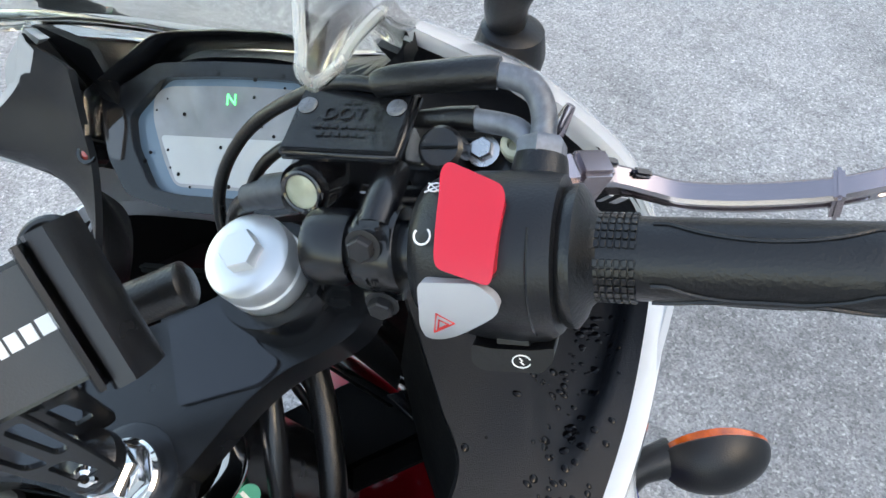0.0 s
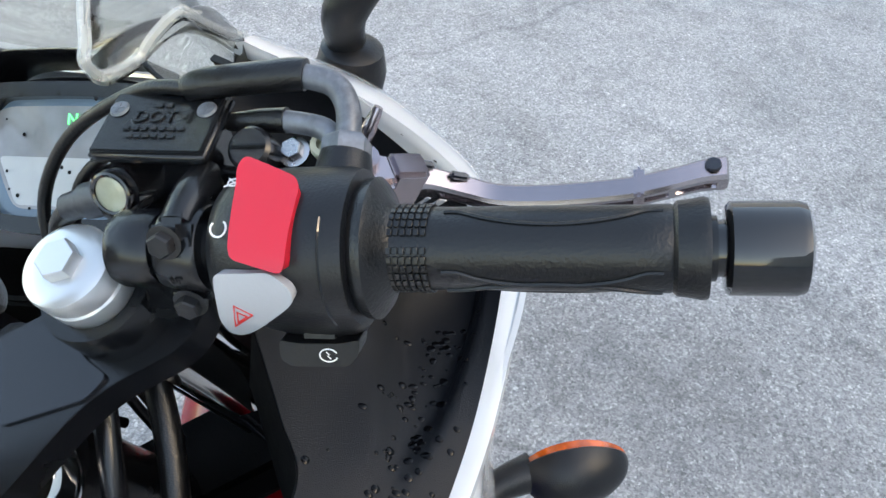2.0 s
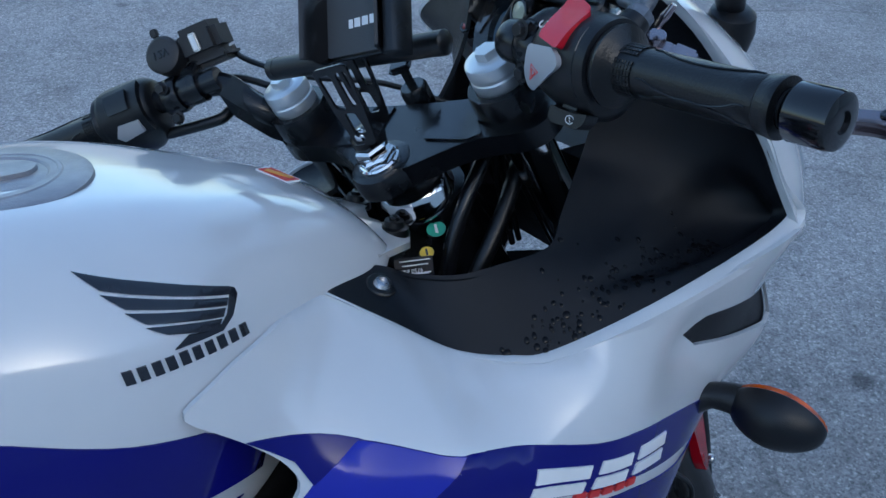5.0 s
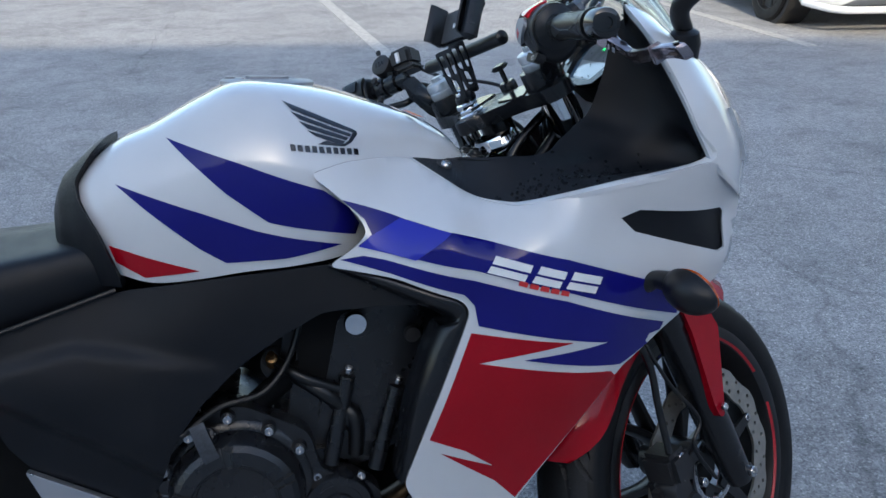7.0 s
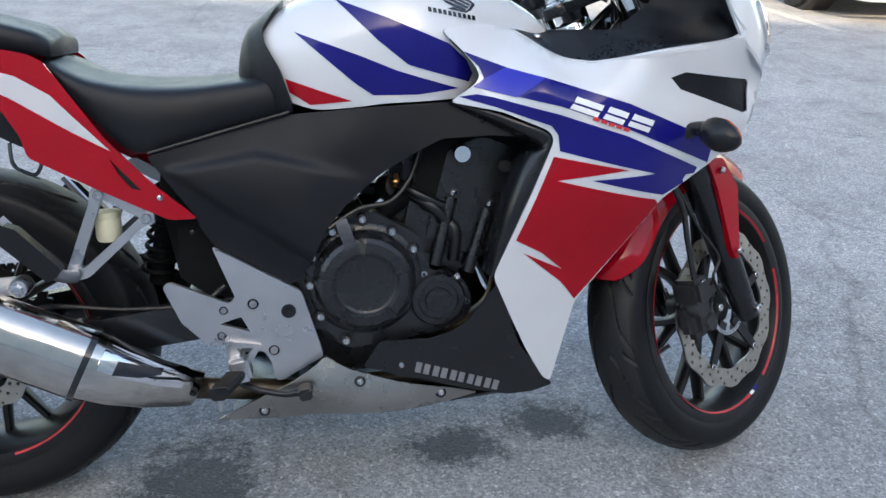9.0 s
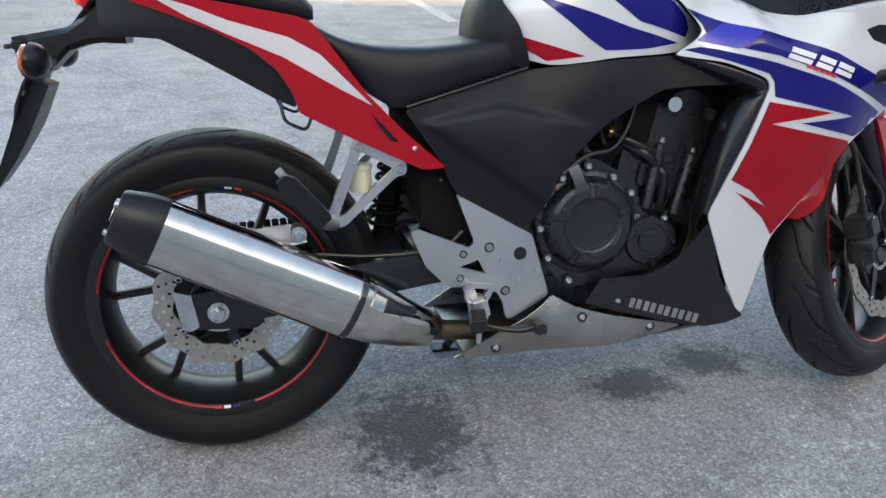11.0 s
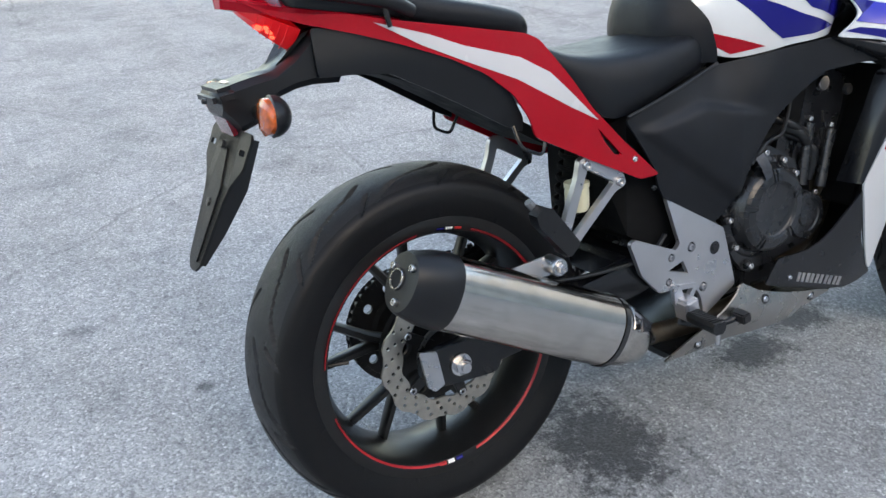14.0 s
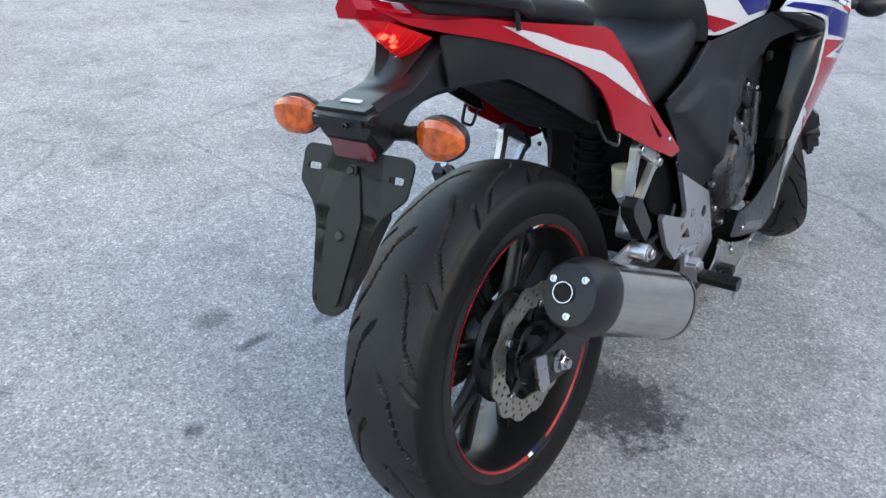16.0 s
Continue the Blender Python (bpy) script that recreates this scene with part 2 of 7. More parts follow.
GRAINED = mat("grained_black_plastic", (0.0058, 0.0068, 0.0096), 0.39, var=0.2, bump=0.5, bscale=1500, spec=0.30)
SATIN = mat("satin_black_paint", (0.0068, 0.0074, 0.0090), 0.25, var=0.1, bump=0.05, bscale=700, spec=0.5)
GLOSSY = mat("gloss_black", (0.0055, 0.0056, 0.0066), 0.10, var=0.1, coat=0.6, spec=0.5)
LENS = mat("clear_lamp_lens", (0.42, 0.47, 0.52), 0.06, var=0.25, vscale=30, coat=1.0)
RUBBER = mat("black_rubber", (0.0052, 0.0055, 0.0064), 0.31, var=0.15, bump=0.3, bscale=700, dust=0.006, spec=0.48)
TYRE = mat("tyre_rubber", (0.0046, 0.0048, 0.0057), 0.48, var=0.25, vscale=9, bump=0.4, bscale=420, dust=0.005, spec=0.26)
TREAD = mat("worn_tread", (0.0086, 0.0090, 0.0104), 0.50, var=0.22, vscale=22, grain=0.5, gscale=500, bump=0.7, bscale=600, dust=0.004, spec=0.34)
MATT = mat("matt_black", (0.0045, 0.0046, 0.0050), 0.7, var=0.2, bump=0.3, bscale=400, spec=0.12)
WORDGREY = mat("silver_print", (0.24, 0.24, 0.245), 0.35, 0.3)
LEATHER = mat("seat_vinyl", (0.0062, 0.0072, 0.0098), 0.38, var=0.12, bump=0.5, bscale=1100, spec=0.32)
ENGINE = mat("engine_black", (0.0100, 0.0106, 0.0125), 0.28, var=0.2, bump=0.35, bscale=500, spec=0.6)
ALLOY = mat("cast_alloy_paint", (0.50, 0.50, 0.515), 0.30, 0.85, var=0.12, vscale=7, bump=0.35, bscale=700)
BELLY = mat("silver_grey_paint", (0.345, 0.335, 0.315), 0.28, 0.90, var=0.16, vscale=6, bump=0.08, bscale=700)
STEEL = mat("zinc_steel", (0.55, 0.55, 0.56), 0.28, 1.0, var=0.15)
CHROME = mat("chrome", (0.8, 0.8, 0.81), 0.08, 1.0, var=0.05)
FORKCAP = mat("anodised_silver", (0.74, 0.76, 0.78), 0.34, 0.6, var=0.04)
MUFFLER = mat("brushed_steel", (0.56, 0.535, 0.495), 0.13, 1.0, var=0.10, rvar=0.5, vscale=26)
BROWNED = mat("heat_browned_steel", (0.11, 0.085, 0.06), 0.42, 0.8, var=0.3, vscale=40)
DISC = mat("disc_steel", (0.42, 0.39, 0.34), 0.36, 0.9, var=0.12, vscale=60)
IRON = mat("dark_grey_casting", (0.028, 0.028, 0.030), 0.4, 0.3, var=0.2, bump=0.25, bscale=500, dust=0.04, spec=0.3)
PLATEGREY = mat("plate_bracket_black", (0.0095, 0.0100, 0.0115), 0.42, var=0.15, bump=0.2, bscale=700, dust=0.012, spec=0.25)
RIM = mat("dark_wheel_paint", (0.0095, 0.0095, 0.0100), 0.34, 0.2, var=0.2, dust=0.02)
LEVER = mat("titanium_anodised", (0.36, 0.315, 0.335), 0.20, 0.95, var=0.08)
OXIDE = mat("oxidised_alloy", (0.15, 0.165, 0.19), 0.5, 0.5, var=0.35, vscale=90, grain=0.3)
HAZARD = mat("grey_button", (0.36, 0.37, 0.39), 0.4, var=0.03, bump=0.1)
KILL = mat("red_button", (0.58, 0.010, 0.028), 0.22, var=0.03, coat=0.45)
MARK = mat("white_marking", (0.8, 0.8, 0.8), 0.5)
MARKRED = mat("red_marking", (0.6, 0.03, 0.03), 0.5)
TAPERED = mat("red_rim_tape", (0.42, 0.012, 0.02), 0.4, var=0.15, vscale=40, dust=0.05)
INK = mat("dark_film", (0.012, 0.014, 0.022), 0.25, coat=0.3)
HOLDER = mat("grey_rubber_face", (0.055, 0.057, 0.06), 0.55, var=0.08, bump=0.25, bscale=900)
EDGECLEAR = mat("polished_acrylic_edge", (0.72, 0.74, 0.70), 0.12, var=0.1, vscale=50, coat=1.0)
EDGECLEAR.node_tree.nodes["Principled BSDF"].inputs["Alpha"].default_value = 0.35
SCREEN = clear("clear_acrylic", (0.93, 0.95, 0.90), 0.02, 1.49)
AMBER = mat("amber_back", (0.46, 0.072, 0.004), 0.16, var=0.45, vscale=90, bump=1.0, bscale=200, coat=0.7)
REDLENS = lit("lit_red_lens", (0.50, 0.004, 0.010), 0.07)
REDLENS.node_tree.nodes["Principled BSDF"].inputs["Coat Weight"].default_value = 0.6
OXIDEDARK = mat("darkened_alloy", (0.055, 0.06, 0.07), 0.45, 0.4, var=0.35, vscale=90, grain=0.3)
LAMPGLOW = lit("lit_tail_lamp", (1.0, 0.06, 0.04), 0.6)
LCD = mat("display_glass", (0.24, 0.245, 0.255), 0.06, var=0.30, vscale=22, coat=1.0)
LCDBLUE = mat("display_frame_blue", (0.10, 0.16, 0.22), 0.2, coat=0.8)
NGREEN = lit("green_lamp", (0.03, 0.8, 0.2), 0.5)
ORANGELED = lit("orange_lamp", (0.9, 0.12, 0.02), 1.0)
CAPGREY = mat("dull_alloy", (0.34, 0.34, 0.36), 0.42, 0.5, var=0.12, vscale=60, bump=0.4, bscale=500, dust=0.10)
FACETBROWN = mat("glossy_brown_black", (0.030, 0.024, 0.020), 0.10, var=0.2, coat=1.0)
LAMPDIM = mat("dull_red_lens", (0.30, 0.03, 0.02), 0.2, var=0.1, coat=0.6)
CREAM = mat("cream_plastic", (0.55, 0.53, 0.38), 0.4)
WARN = mat("yellow_orange_print", (0.75, 0.33, 0.03), 0.35)
GREENDOT = mat("green_sticker", (0.03, 0.38, 0.24), 0.4)
YELLOWDOT = mat("yellow_sticker", (0.75, 0.52, 0.03), 0.4)
SOCKET = mat("matt_black_socket", (0.02, 0.02, 0.022), 0.55, bump=0.2)
DROP = mat("water_bead", (0.002, 0.002, 0.003), 0.12, var=0.05, spec=0.2)


# ---- the yard ----
def asphalt():
    m = bpy.data.materials.new("worn_asphalt")
    m.use_nodes = True
    nt = m.node_tree
    b = nt.nodes["Principled BSDF"]
    b.inputs["Specular IOR Level"].default_value = 0.35
    co = nt.nodes.new("ShaderNodeTexCoord")
    pos = co.outputs["Object"]

    def node(kind, **inputs):
        n = nt.nodes.new(kind)
        for k, v in inputs.items():
            n.inputs[k].default_value = v
        if "Vector" in n.inputs and kind.startswith("ShaderNodeTex"):
            nt.links.new(pos, n.inputs["Vector"])
        return n

    def ramp(out, stops):
        r = nt.nodes.new("ShaderNodeValToRGB")
        while len(r.color_ramp.elements) < len(stops):
            r.color_ramp.elements.new(0.5)
        for e, (p, c) in zip(r.color_ramp.elements, stops):
            e.position, e.color = p, (c, c, c, 1) if isinstance(c, float) else (*c, 1)
        nt.links.new(out, r.inputs[0])
        return r.outputs[0]

    def mix(kind, a, z, fac=1.0):
        x = nt.nodes.new("ShaderNodeMix")
        x.data_type, x.blend_type = "RGBA", kind
        nt.links.new(a, x.inputs[6])
        if isinstance(z, tuple):
            x.inputs[7].default_value = (*z, 1)
        else:
            nt.links.new(z, x.inputs[7])
        if isinstance(fac, float):
            x.inputs[0].default_value = fac
        else:
            nt.links.new(fac, x.inputs[0])
        return x.outputs[2]

    stone = node("ShaderNodeTexVoronoi", Scale=210.0)
    stone2 = node("ShaderNodeTexVoronoi", Scale=520.0)
    bw = nt.nodes.new("ShaderNodeSeparateColor")
    nt.links.new(stone.outputs["Color"], bw.inputs[0])
    base = ramp(bw.outputs[0], [(0.0, (0.225, 0.225, 0.23)), (0.35, (0.315, 0.315, 0.32)), (0.75, (0.375, 0.375, 0.377)), (0.92, (0.43, 0.425, 0.42)), (0.96, (0.50, 0.495, 0.49)), (1.0, (0.60, 0.595, 0.59))])
    bw2 = nt.nodes.new("ShaderNodeSeparateColor")
    nt.links.new(stone2.outputs["Color"], bw2.inputs[0])
    base = mix("MULTIPLY", base, ramp(bw2.outputs[1], [(0.0, 0.72), (0.5, 1.0), (1.0, 1.20)]), 0.6)
    pits = ramp(node("ShaderNodeTexNoise", Scale=130.0, Detail=4.0).outputs["Fac"], [(0.33, 0.50), (0.45, 1.0)])
    base = mix("MULTIPLY", base, pits, 0.6)
    mott = ramp(node("ShaderNodeTexNoise", Scale=19.0, Detail=6.0, Roughness=0.75).outputs["Fac"], [(0.30, 0.72), (0.5, 1.0), (0.70, 1.16)])
    base = mix("MULTIPLY", base, mott, 0.55)
    patch = ramp(node("ShaderNodeTexNoise", Scale=1.1, Detail=6.0, Roughness=0.65).outputs["Fac"], [(0.3, 0.78), (0.5, 1.0), (0.72, 1.18)])
    base = mix("MULTIPLY", base, patch, 0.8)
    speck = ramp(node("ShaderNodeTexNoise", Scale=6.5, Detail=5.0, Roughness=0.7).outputs["Fac"], [(0.27, 0.62), (0.36, 1.0)])
    base = mix("MULTIPLY", base, speck, 0.7)
    grit = node("ShaderNodeTexVoronoi", Scale=95.0)
    bw3 = nt.nodes.new("ShaderNodeSeparateColor")
    nt.links.new(grit.outputs["Color"], bw3.inputs[0])
    base = mix("MULTIPLY", base, ramp(bw3.outputs[2], [(0.0, 0.80), (0.4, 0.98), (0.85, 1.03), (1.0, 1.20)]), 0.65)
    worn = ramp(node("ShaderNodeTexNoise", Scale=3.7, Detail=7.0, Roughness=0.72).outputs["Fac"], [(0.33, 0.70), (0.48, 1.0), (0.66, 1.14)])
    base = mix("MULTIPLY", base, worn, 0.8)
    # hairline cracks
    wob = node("ShaderNodeTexNoise", Scale=2.6, Detail=6.0)
    add = nt.nodes.new("ShaderNodeMix")
    add.data_type = "VECTOR"
    add.inputs[0].default_value = 0.14
    nt.links.new(pos, add.inputs[4])
    nt.links.new(wob.outputs["Color"], add.inputs[5])
    crack = node("ShaderNodeTexVoronoi", Scale=0.42)
    crack.feature = "DISTANCE_TO_EDGE"
    nt.links.new(add.outputs[1], crack.inputs["Vector"])
    base = mix("MULTIPLY", base, ramp(crack.outputs["Distance"], [(0.0, 0.55), (0.0035, 1.0)]), 0.55)
    # damp patches left by drips under the engine, oil spots, trodden gum, and shade painted under the motorcycle
    damp_and_shade = None
    edge = node("ShaderNodeTexNoise", Scale=17.0, Detail=9.0, Roughness=0.92)
    # third entry paints the motorcycle's soft shade; fourth is a broad darker patch ahead
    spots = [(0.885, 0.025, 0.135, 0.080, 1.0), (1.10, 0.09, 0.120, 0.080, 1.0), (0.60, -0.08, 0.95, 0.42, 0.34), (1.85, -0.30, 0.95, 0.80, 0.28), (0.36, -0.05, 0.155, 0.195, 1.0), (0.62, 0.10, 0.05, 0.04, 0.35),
             (1.0, 0.05, 0.04, 0.03, 0.3), (0.47, 0.16, 0.08, 0.05, 0.3),
             (-0.287, 0.528, 0.024, 0.022, 0.7), (-0.02, 0.80, 0.055, 0.042, 0.55), (0.18, 0.62, 0.06, 0.020, 0.5), (-0.49, 0.90, 0.05, 0.03, 0.5),
             (2.23, 0.147, 0.035, 0.03, 0.8), (-0.013, 0.664, 0.055, 0.016, 0.7), (2.02, 0.39, 0.03, 0.02, 0.4), (1.5, 2.89, 0.03, 0.03, 0.5), (2.35, -0.28, 0.05, 0.03, 0.35), (1.78, -0.22, 0.03, 0.02, 0.6), (2.15, -0.55, 0.022, 0.016, 0.6), (1.66, -0.62, 0.018, 0.014, 0.55), (1.95, -0.05, 0.015, 0.02, 0.5), (2.5, 0.2, 0.02, 0.02, 0.5)]
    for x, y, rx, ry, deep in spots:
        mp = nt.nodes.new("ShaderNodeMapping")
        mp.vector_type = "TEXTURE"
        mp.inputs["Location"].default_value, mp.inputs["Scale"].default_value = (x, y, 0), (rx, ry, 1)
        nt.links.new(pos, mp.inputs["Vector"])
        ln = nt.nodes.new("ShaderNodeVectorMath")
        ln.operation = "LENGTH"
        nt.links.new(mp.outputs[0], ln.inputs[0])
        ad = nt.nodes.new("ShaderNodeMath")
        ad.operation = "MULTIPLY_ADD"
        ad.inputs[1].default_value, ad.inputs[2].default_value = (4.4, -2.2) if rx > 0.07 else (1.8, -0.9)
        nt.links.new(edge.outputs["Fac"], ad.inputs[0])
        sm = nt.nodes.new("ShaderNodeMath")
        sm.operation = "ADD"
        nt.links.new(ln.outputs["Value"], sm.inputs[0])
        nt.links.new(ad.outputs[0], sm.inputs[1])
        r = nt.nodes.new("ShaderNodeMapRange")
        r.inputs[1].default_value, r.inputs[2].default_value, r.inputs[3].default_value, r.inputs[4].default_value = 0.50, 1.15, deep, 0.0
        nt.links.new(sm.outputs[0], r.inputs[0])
        if damp_and_shade is None:
            damp_and_shade = r.outputs[0]
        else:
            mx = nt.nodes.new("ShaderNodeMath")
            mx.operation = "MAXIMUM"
            nt.links.new(damp_and_shade, mx.inputs[0])
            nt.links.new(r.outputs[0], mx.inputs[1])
            damp_and_shade = mx.outputs[0]
    base = mix("MULTIPLY", base, (0.13, 0.13, 0.14), damp_and_shade)
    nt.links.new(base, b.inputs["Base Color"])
    rg = nt.nodes.new("ShaderNodeMapRange")
    rg.inputs[3].default_value, rg.inputs[4].default_value = 0.86, 0.55
    nt.links.new(damp_and_shade, rg.inputs[0])
    nt.links.new(rg.outputs[0], b.inputs["Roughness"])
    bp = nt.nodes.new("ShaderNodeBump")
    bp.inputs["Strength"].default_value, bp.inputs["Distance"].default_value = 0.55, 0.0028
    hm = nt.nodes.new("ShaderNodeMath")
    hm.operation = "SUBTRACT"
    nt.links.new(node("ShaderNodeTexNoise", Scale=120.0, Detail=4.0).outputs["Fac"], hm.inputs[0])
    nt.links.new(stone.outputs["Distance"], hm.inputs[1])
    nt.links.new(hm.outputs[0], bp.inputs["Height"])
    nt.links.new(bp.outputs[0], b.inputs["Normal"])
    return m


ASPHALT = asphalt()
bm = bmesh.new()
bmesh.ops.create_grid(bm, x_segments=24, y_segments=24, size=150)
ground = tagged(part("ground", bm, ASPHALT, recalc=False), "worn pale grey asphalt yard with damp patches and shade painted under the motorcycle", "ground", kind="structure")

LINE = mat("worn_line_paint", (0.44, 0.43, 0.41), 0.7, var=0.3, vscale=30, bump=0.6, bscale=200, dust=0.25)
for x0, x1 in ((1.52, 0.98), (4.52, 4.05), (-1.72, -2.2)):
    bm = plate([(x0 - 0.05, 4.55), (x0 + 0.05, 4.55), (x1 + 0.05, 9.6), (x1 - 0.05, 9.6)], 0.004, pose(0, 0, 0.004))
    tagged(part("parking_line", bm, LINE), "worn white parking bay line painted on asphalt", "marking", "parking lines", "structure")

CONCRETE = mat("kerb_concrete", (0.36, 0.35, 0.33), 0.8, var=0.15, bump=0.6, bscale=120)
tagged(part("kerb", rbox(40, 0.15, 0.16, 0.02, pose(-6, 9.9, 0.07)), CONCRETE), "low grey concrete kerb behind the parking bays", "kerb", kind="structure")

# the building whose shade covers the yard stands behind the camera
WALL = mat("pale_render", (0.46, 0.475, 0.50), 0.8, var=0.08, vscale=1.5, bump=0.4, bscale=60)
tagged(part("wall_south", rbox(60, 0.4, 12.15, 0, pose(-2, -15.6, 6.075, 0, 0, -9)), WALL), "pale rendered building wall", "wall", kind="structure")
# added out of view so the tail and black parts mirror less bright sky
tagged(part("reflection_wall_east", rbox(.4, 22, 9, 0, pose(18, -5, 4.5)), WALL), "unseen wall added to darken reflections on the motorcycle", "wall", kind="structure")


# ---- the car in the next bay ----
def parked_car(m):
    car = tagged(new("car"), "white parked car with dark grille and dark multi-spoke wheels", "car")
    CARWHITE = mat("car_white_paint", (.78, .79, .80), .18, var=.02, coat=1.0)
    GLASS = mat("car_glass", (.012, .014, .016), .05, coat=1.0)
    TRIM = mat("car_black_trim", (.015, .015, .016), .5, bump=.2)
    # y runs from the front bumper to the back; half width, sill, belt
    rows = [(.0, .62, .30, .62), (.10, .76, .22, .70), (.30, .86, .20, .76), (.80, .895, .19, .84), (1.3, .90, .19, .93), (2.2, .90, .19, .97), (3.2, .90, .20, .99), (3.9, .88, .22, 1.0), (4.25, .80, .28, .98), (4.35, .66, .36, .92)]
    rings = [[Vector((u * w, y, lo + (hi - lo) * v)) for u, v in ((-.94, 0), (-1, .12), (-1, .55), (-.97, .85), (-.86, 1), (.86, 1), (.97, .85), (1, .55), (1, .12), (.94, 0))] for y, w, lo, hi in rows]
    shell = loft(rings)
    body = part("body", shell, CARWHITE, car, "glossy white body", sharp=35)
    roof = [(1.15, .72, .93), (1.9, .66, 1.36), (2.3, .62, 1.44), (3.1, .62, 1.44), (3.9, .64, 1.20), (4.15, .66, 1.0)]
    part("greenhouse", loft([[Vector((u * w, y, z)) for u, z in ((-1.12, .90), (-1, hi - .05), (-.9, hi), (.9, hi), (1, hi - .05), (1.12, .90))] for y, w, hi in roof]), GLASS, car, "dark car windows")
    part("roof", loft([[Vector((u * w, y, hi + .004 + dz)) for u, dz in ((-.95, -.03), (-.6, .012), (.6, .012), (.95, -.03), (.6, -.01), (-.6, -.01))] for y, w, hi in roof[1:5]]), CARWHITE, car)
    part("grille", plate(rounded([(-.36, .30), (.36, .30), (.44, .36), (.40, .52), (-.40, .52), (-.44, .36)], .05), .05, axes((0, -.012, 0), (0, -1, 0), (1, 0, 0)) @ Matrix.Diagonal((1, 1, 1, 1)), [], .01), TRIM, car, "black lower grille")
    part("front_lip", tube([(-.86, .36, .215), (-.76, .09, .20), (-.5, .0, .20), (.5, .0, .20), (.76, .09, .20), (.86, .36, .215)], .028, 10), CARWHITE, car, "white front lip")
    for sx in (-1, 1):
        part("headlight", rbox(.30, .10, .11, .04, pose(sx * .60, .10, .66, 0, 0, sx * 28)), GLASS, car, "dark headlight")
        part("side_mirror", rbox(.20, .12, .13, .04, pose(sx * 1.0, 1.45, 1.0)), CARWHITE, car)
        part("sill", rbox(.08, 2.0, .10, .03, pose(sx * .87, 2.1, .20)), TRIM, car, "black sill")
        for y in (.83, 3.45):
            W = pose(sx * .80, y, .32) @ axes((0, 0, 0), (sx, 0, 0))
            arch = part("wheel_arch", lathe([(0, .112), (.36, .112), (.36, -.1), (0, -.1)], 36, W), TRIM, car)
            wh = part("wheel", lathe([(.225, -.10), (.30, -.105), (.317, -.09), (.32, 0), (.317, .12), (.30, .135), (.24, .137), (.225, .13)], 48, W), TYRE, car, "black tyre")
            part("rim", lathe([(.232, .130), (.236, .137), (.222, .140), (.212, .12), (.21, -.05), (.232, -.05)], 40, W), RIM, wh)
            part("hub", lathe([(0, .115), (.05, .115), (.06, .10), (.06, .04), (0, .04)], 24, W), RIM, wh)
            for k in range(10):
                a = 2 * math.pi * (k // 2) / 5 + (.17 if k % 2 else -.17)
                b3 = 2 * math.pi * (k // 2) / 5 + (.26 if k % 2 else -.26)
                part("spoke", tube([W @ Vector((.05 * math.cos(a), .05 * math.sin(a), .09)), W @ Vector((.222 * math.cos(b3), .222 * math.sin(b3), .118))], [.016, .012], 6, smooth=False), RIM, wh)
    for sx in (-.3, .3):
        part("tail_lamp", rbox(.22, .06, .12, .03, pose(sx * 2, 4.30, .78)), mat("car_red_lens", (.3, .01, .01), .2), car)
    car.matrix_world = m
    return car


parked_car(pose(5.62, 4.74, 0, 0, 0, -4))
tagged(part("hedge_wall", rbox(26, .35, .55, .05, pose(-10, 10.6, .28)), mat("dark_hedge_wall", (.03, .035, .028), .9, var=.4, vscale=6, bump=1.0, bscale=40)), "low dark wall behind the kerb", "wall", kind="structure")

# loose grit on the asphalt
rg = random.Random(21)
GRIT = mat("loose_grit", (.33, .32, .30), .85, var=.45, vscale=40, bump=.5, bscale=300)
grit_bm = bmesh.new()
for k in range(620):
    x, y, r = rg.uniform(-1.6, 3.0), rg.uniform(-1.6, 1.8), rg.uniform(.0009, .0030) * (1.5 if k % 29 == 0 else 1)
    if abs(y) < .12 and (abs(x) < .16 or abs(x - 1.4) < .2):
        continue
    bmesh.ops.create_icosphere(grit_bm, subdivisions=1, radius=r, matrix=pose(x, y, r * .45, rg.uniform(0, 90), rg.uniform(0, 90), rg.uniform(0, 360)) @ Matrix.Diagonal((1, rg.uniform(.6, 1), rg.uniform(.5, .9), 1)))
tagged(part("grit", grit_bm, GRIT, merge=False), "scattered loose grit on the asphalt", "grit", kind="stuff")


# ---- the motorcycle ----
# Built upright: x ahead from the rear axle, y to its left, z up from the ground. It leans on its stand to the left.
bike = tagged(new("motorcycle"), "white, blue and red sport motorcycle parked on its side stand", "motorcycle")
bike.matrix_world = pose(0, 0, 0, -10, 0, 0)

# steering: turned to the left on its stand
TURNED = 28.0
AX_O, AX_U, AX_F = Vector((1.512, 0, 0)), Vector((-0.4305, 0, 0.9026)), Vector((0.9026, 0, 0.4305))
STEER = Matrix((AX_F, Vector((0, 1, 0)), AX_U)).transposed().to_4x4()
STEER.translation = AX_O
STEER = STEER @ pose(0, 0, 0, 0, 0, TURNED)
RIGHT, LEFT = -1, 1

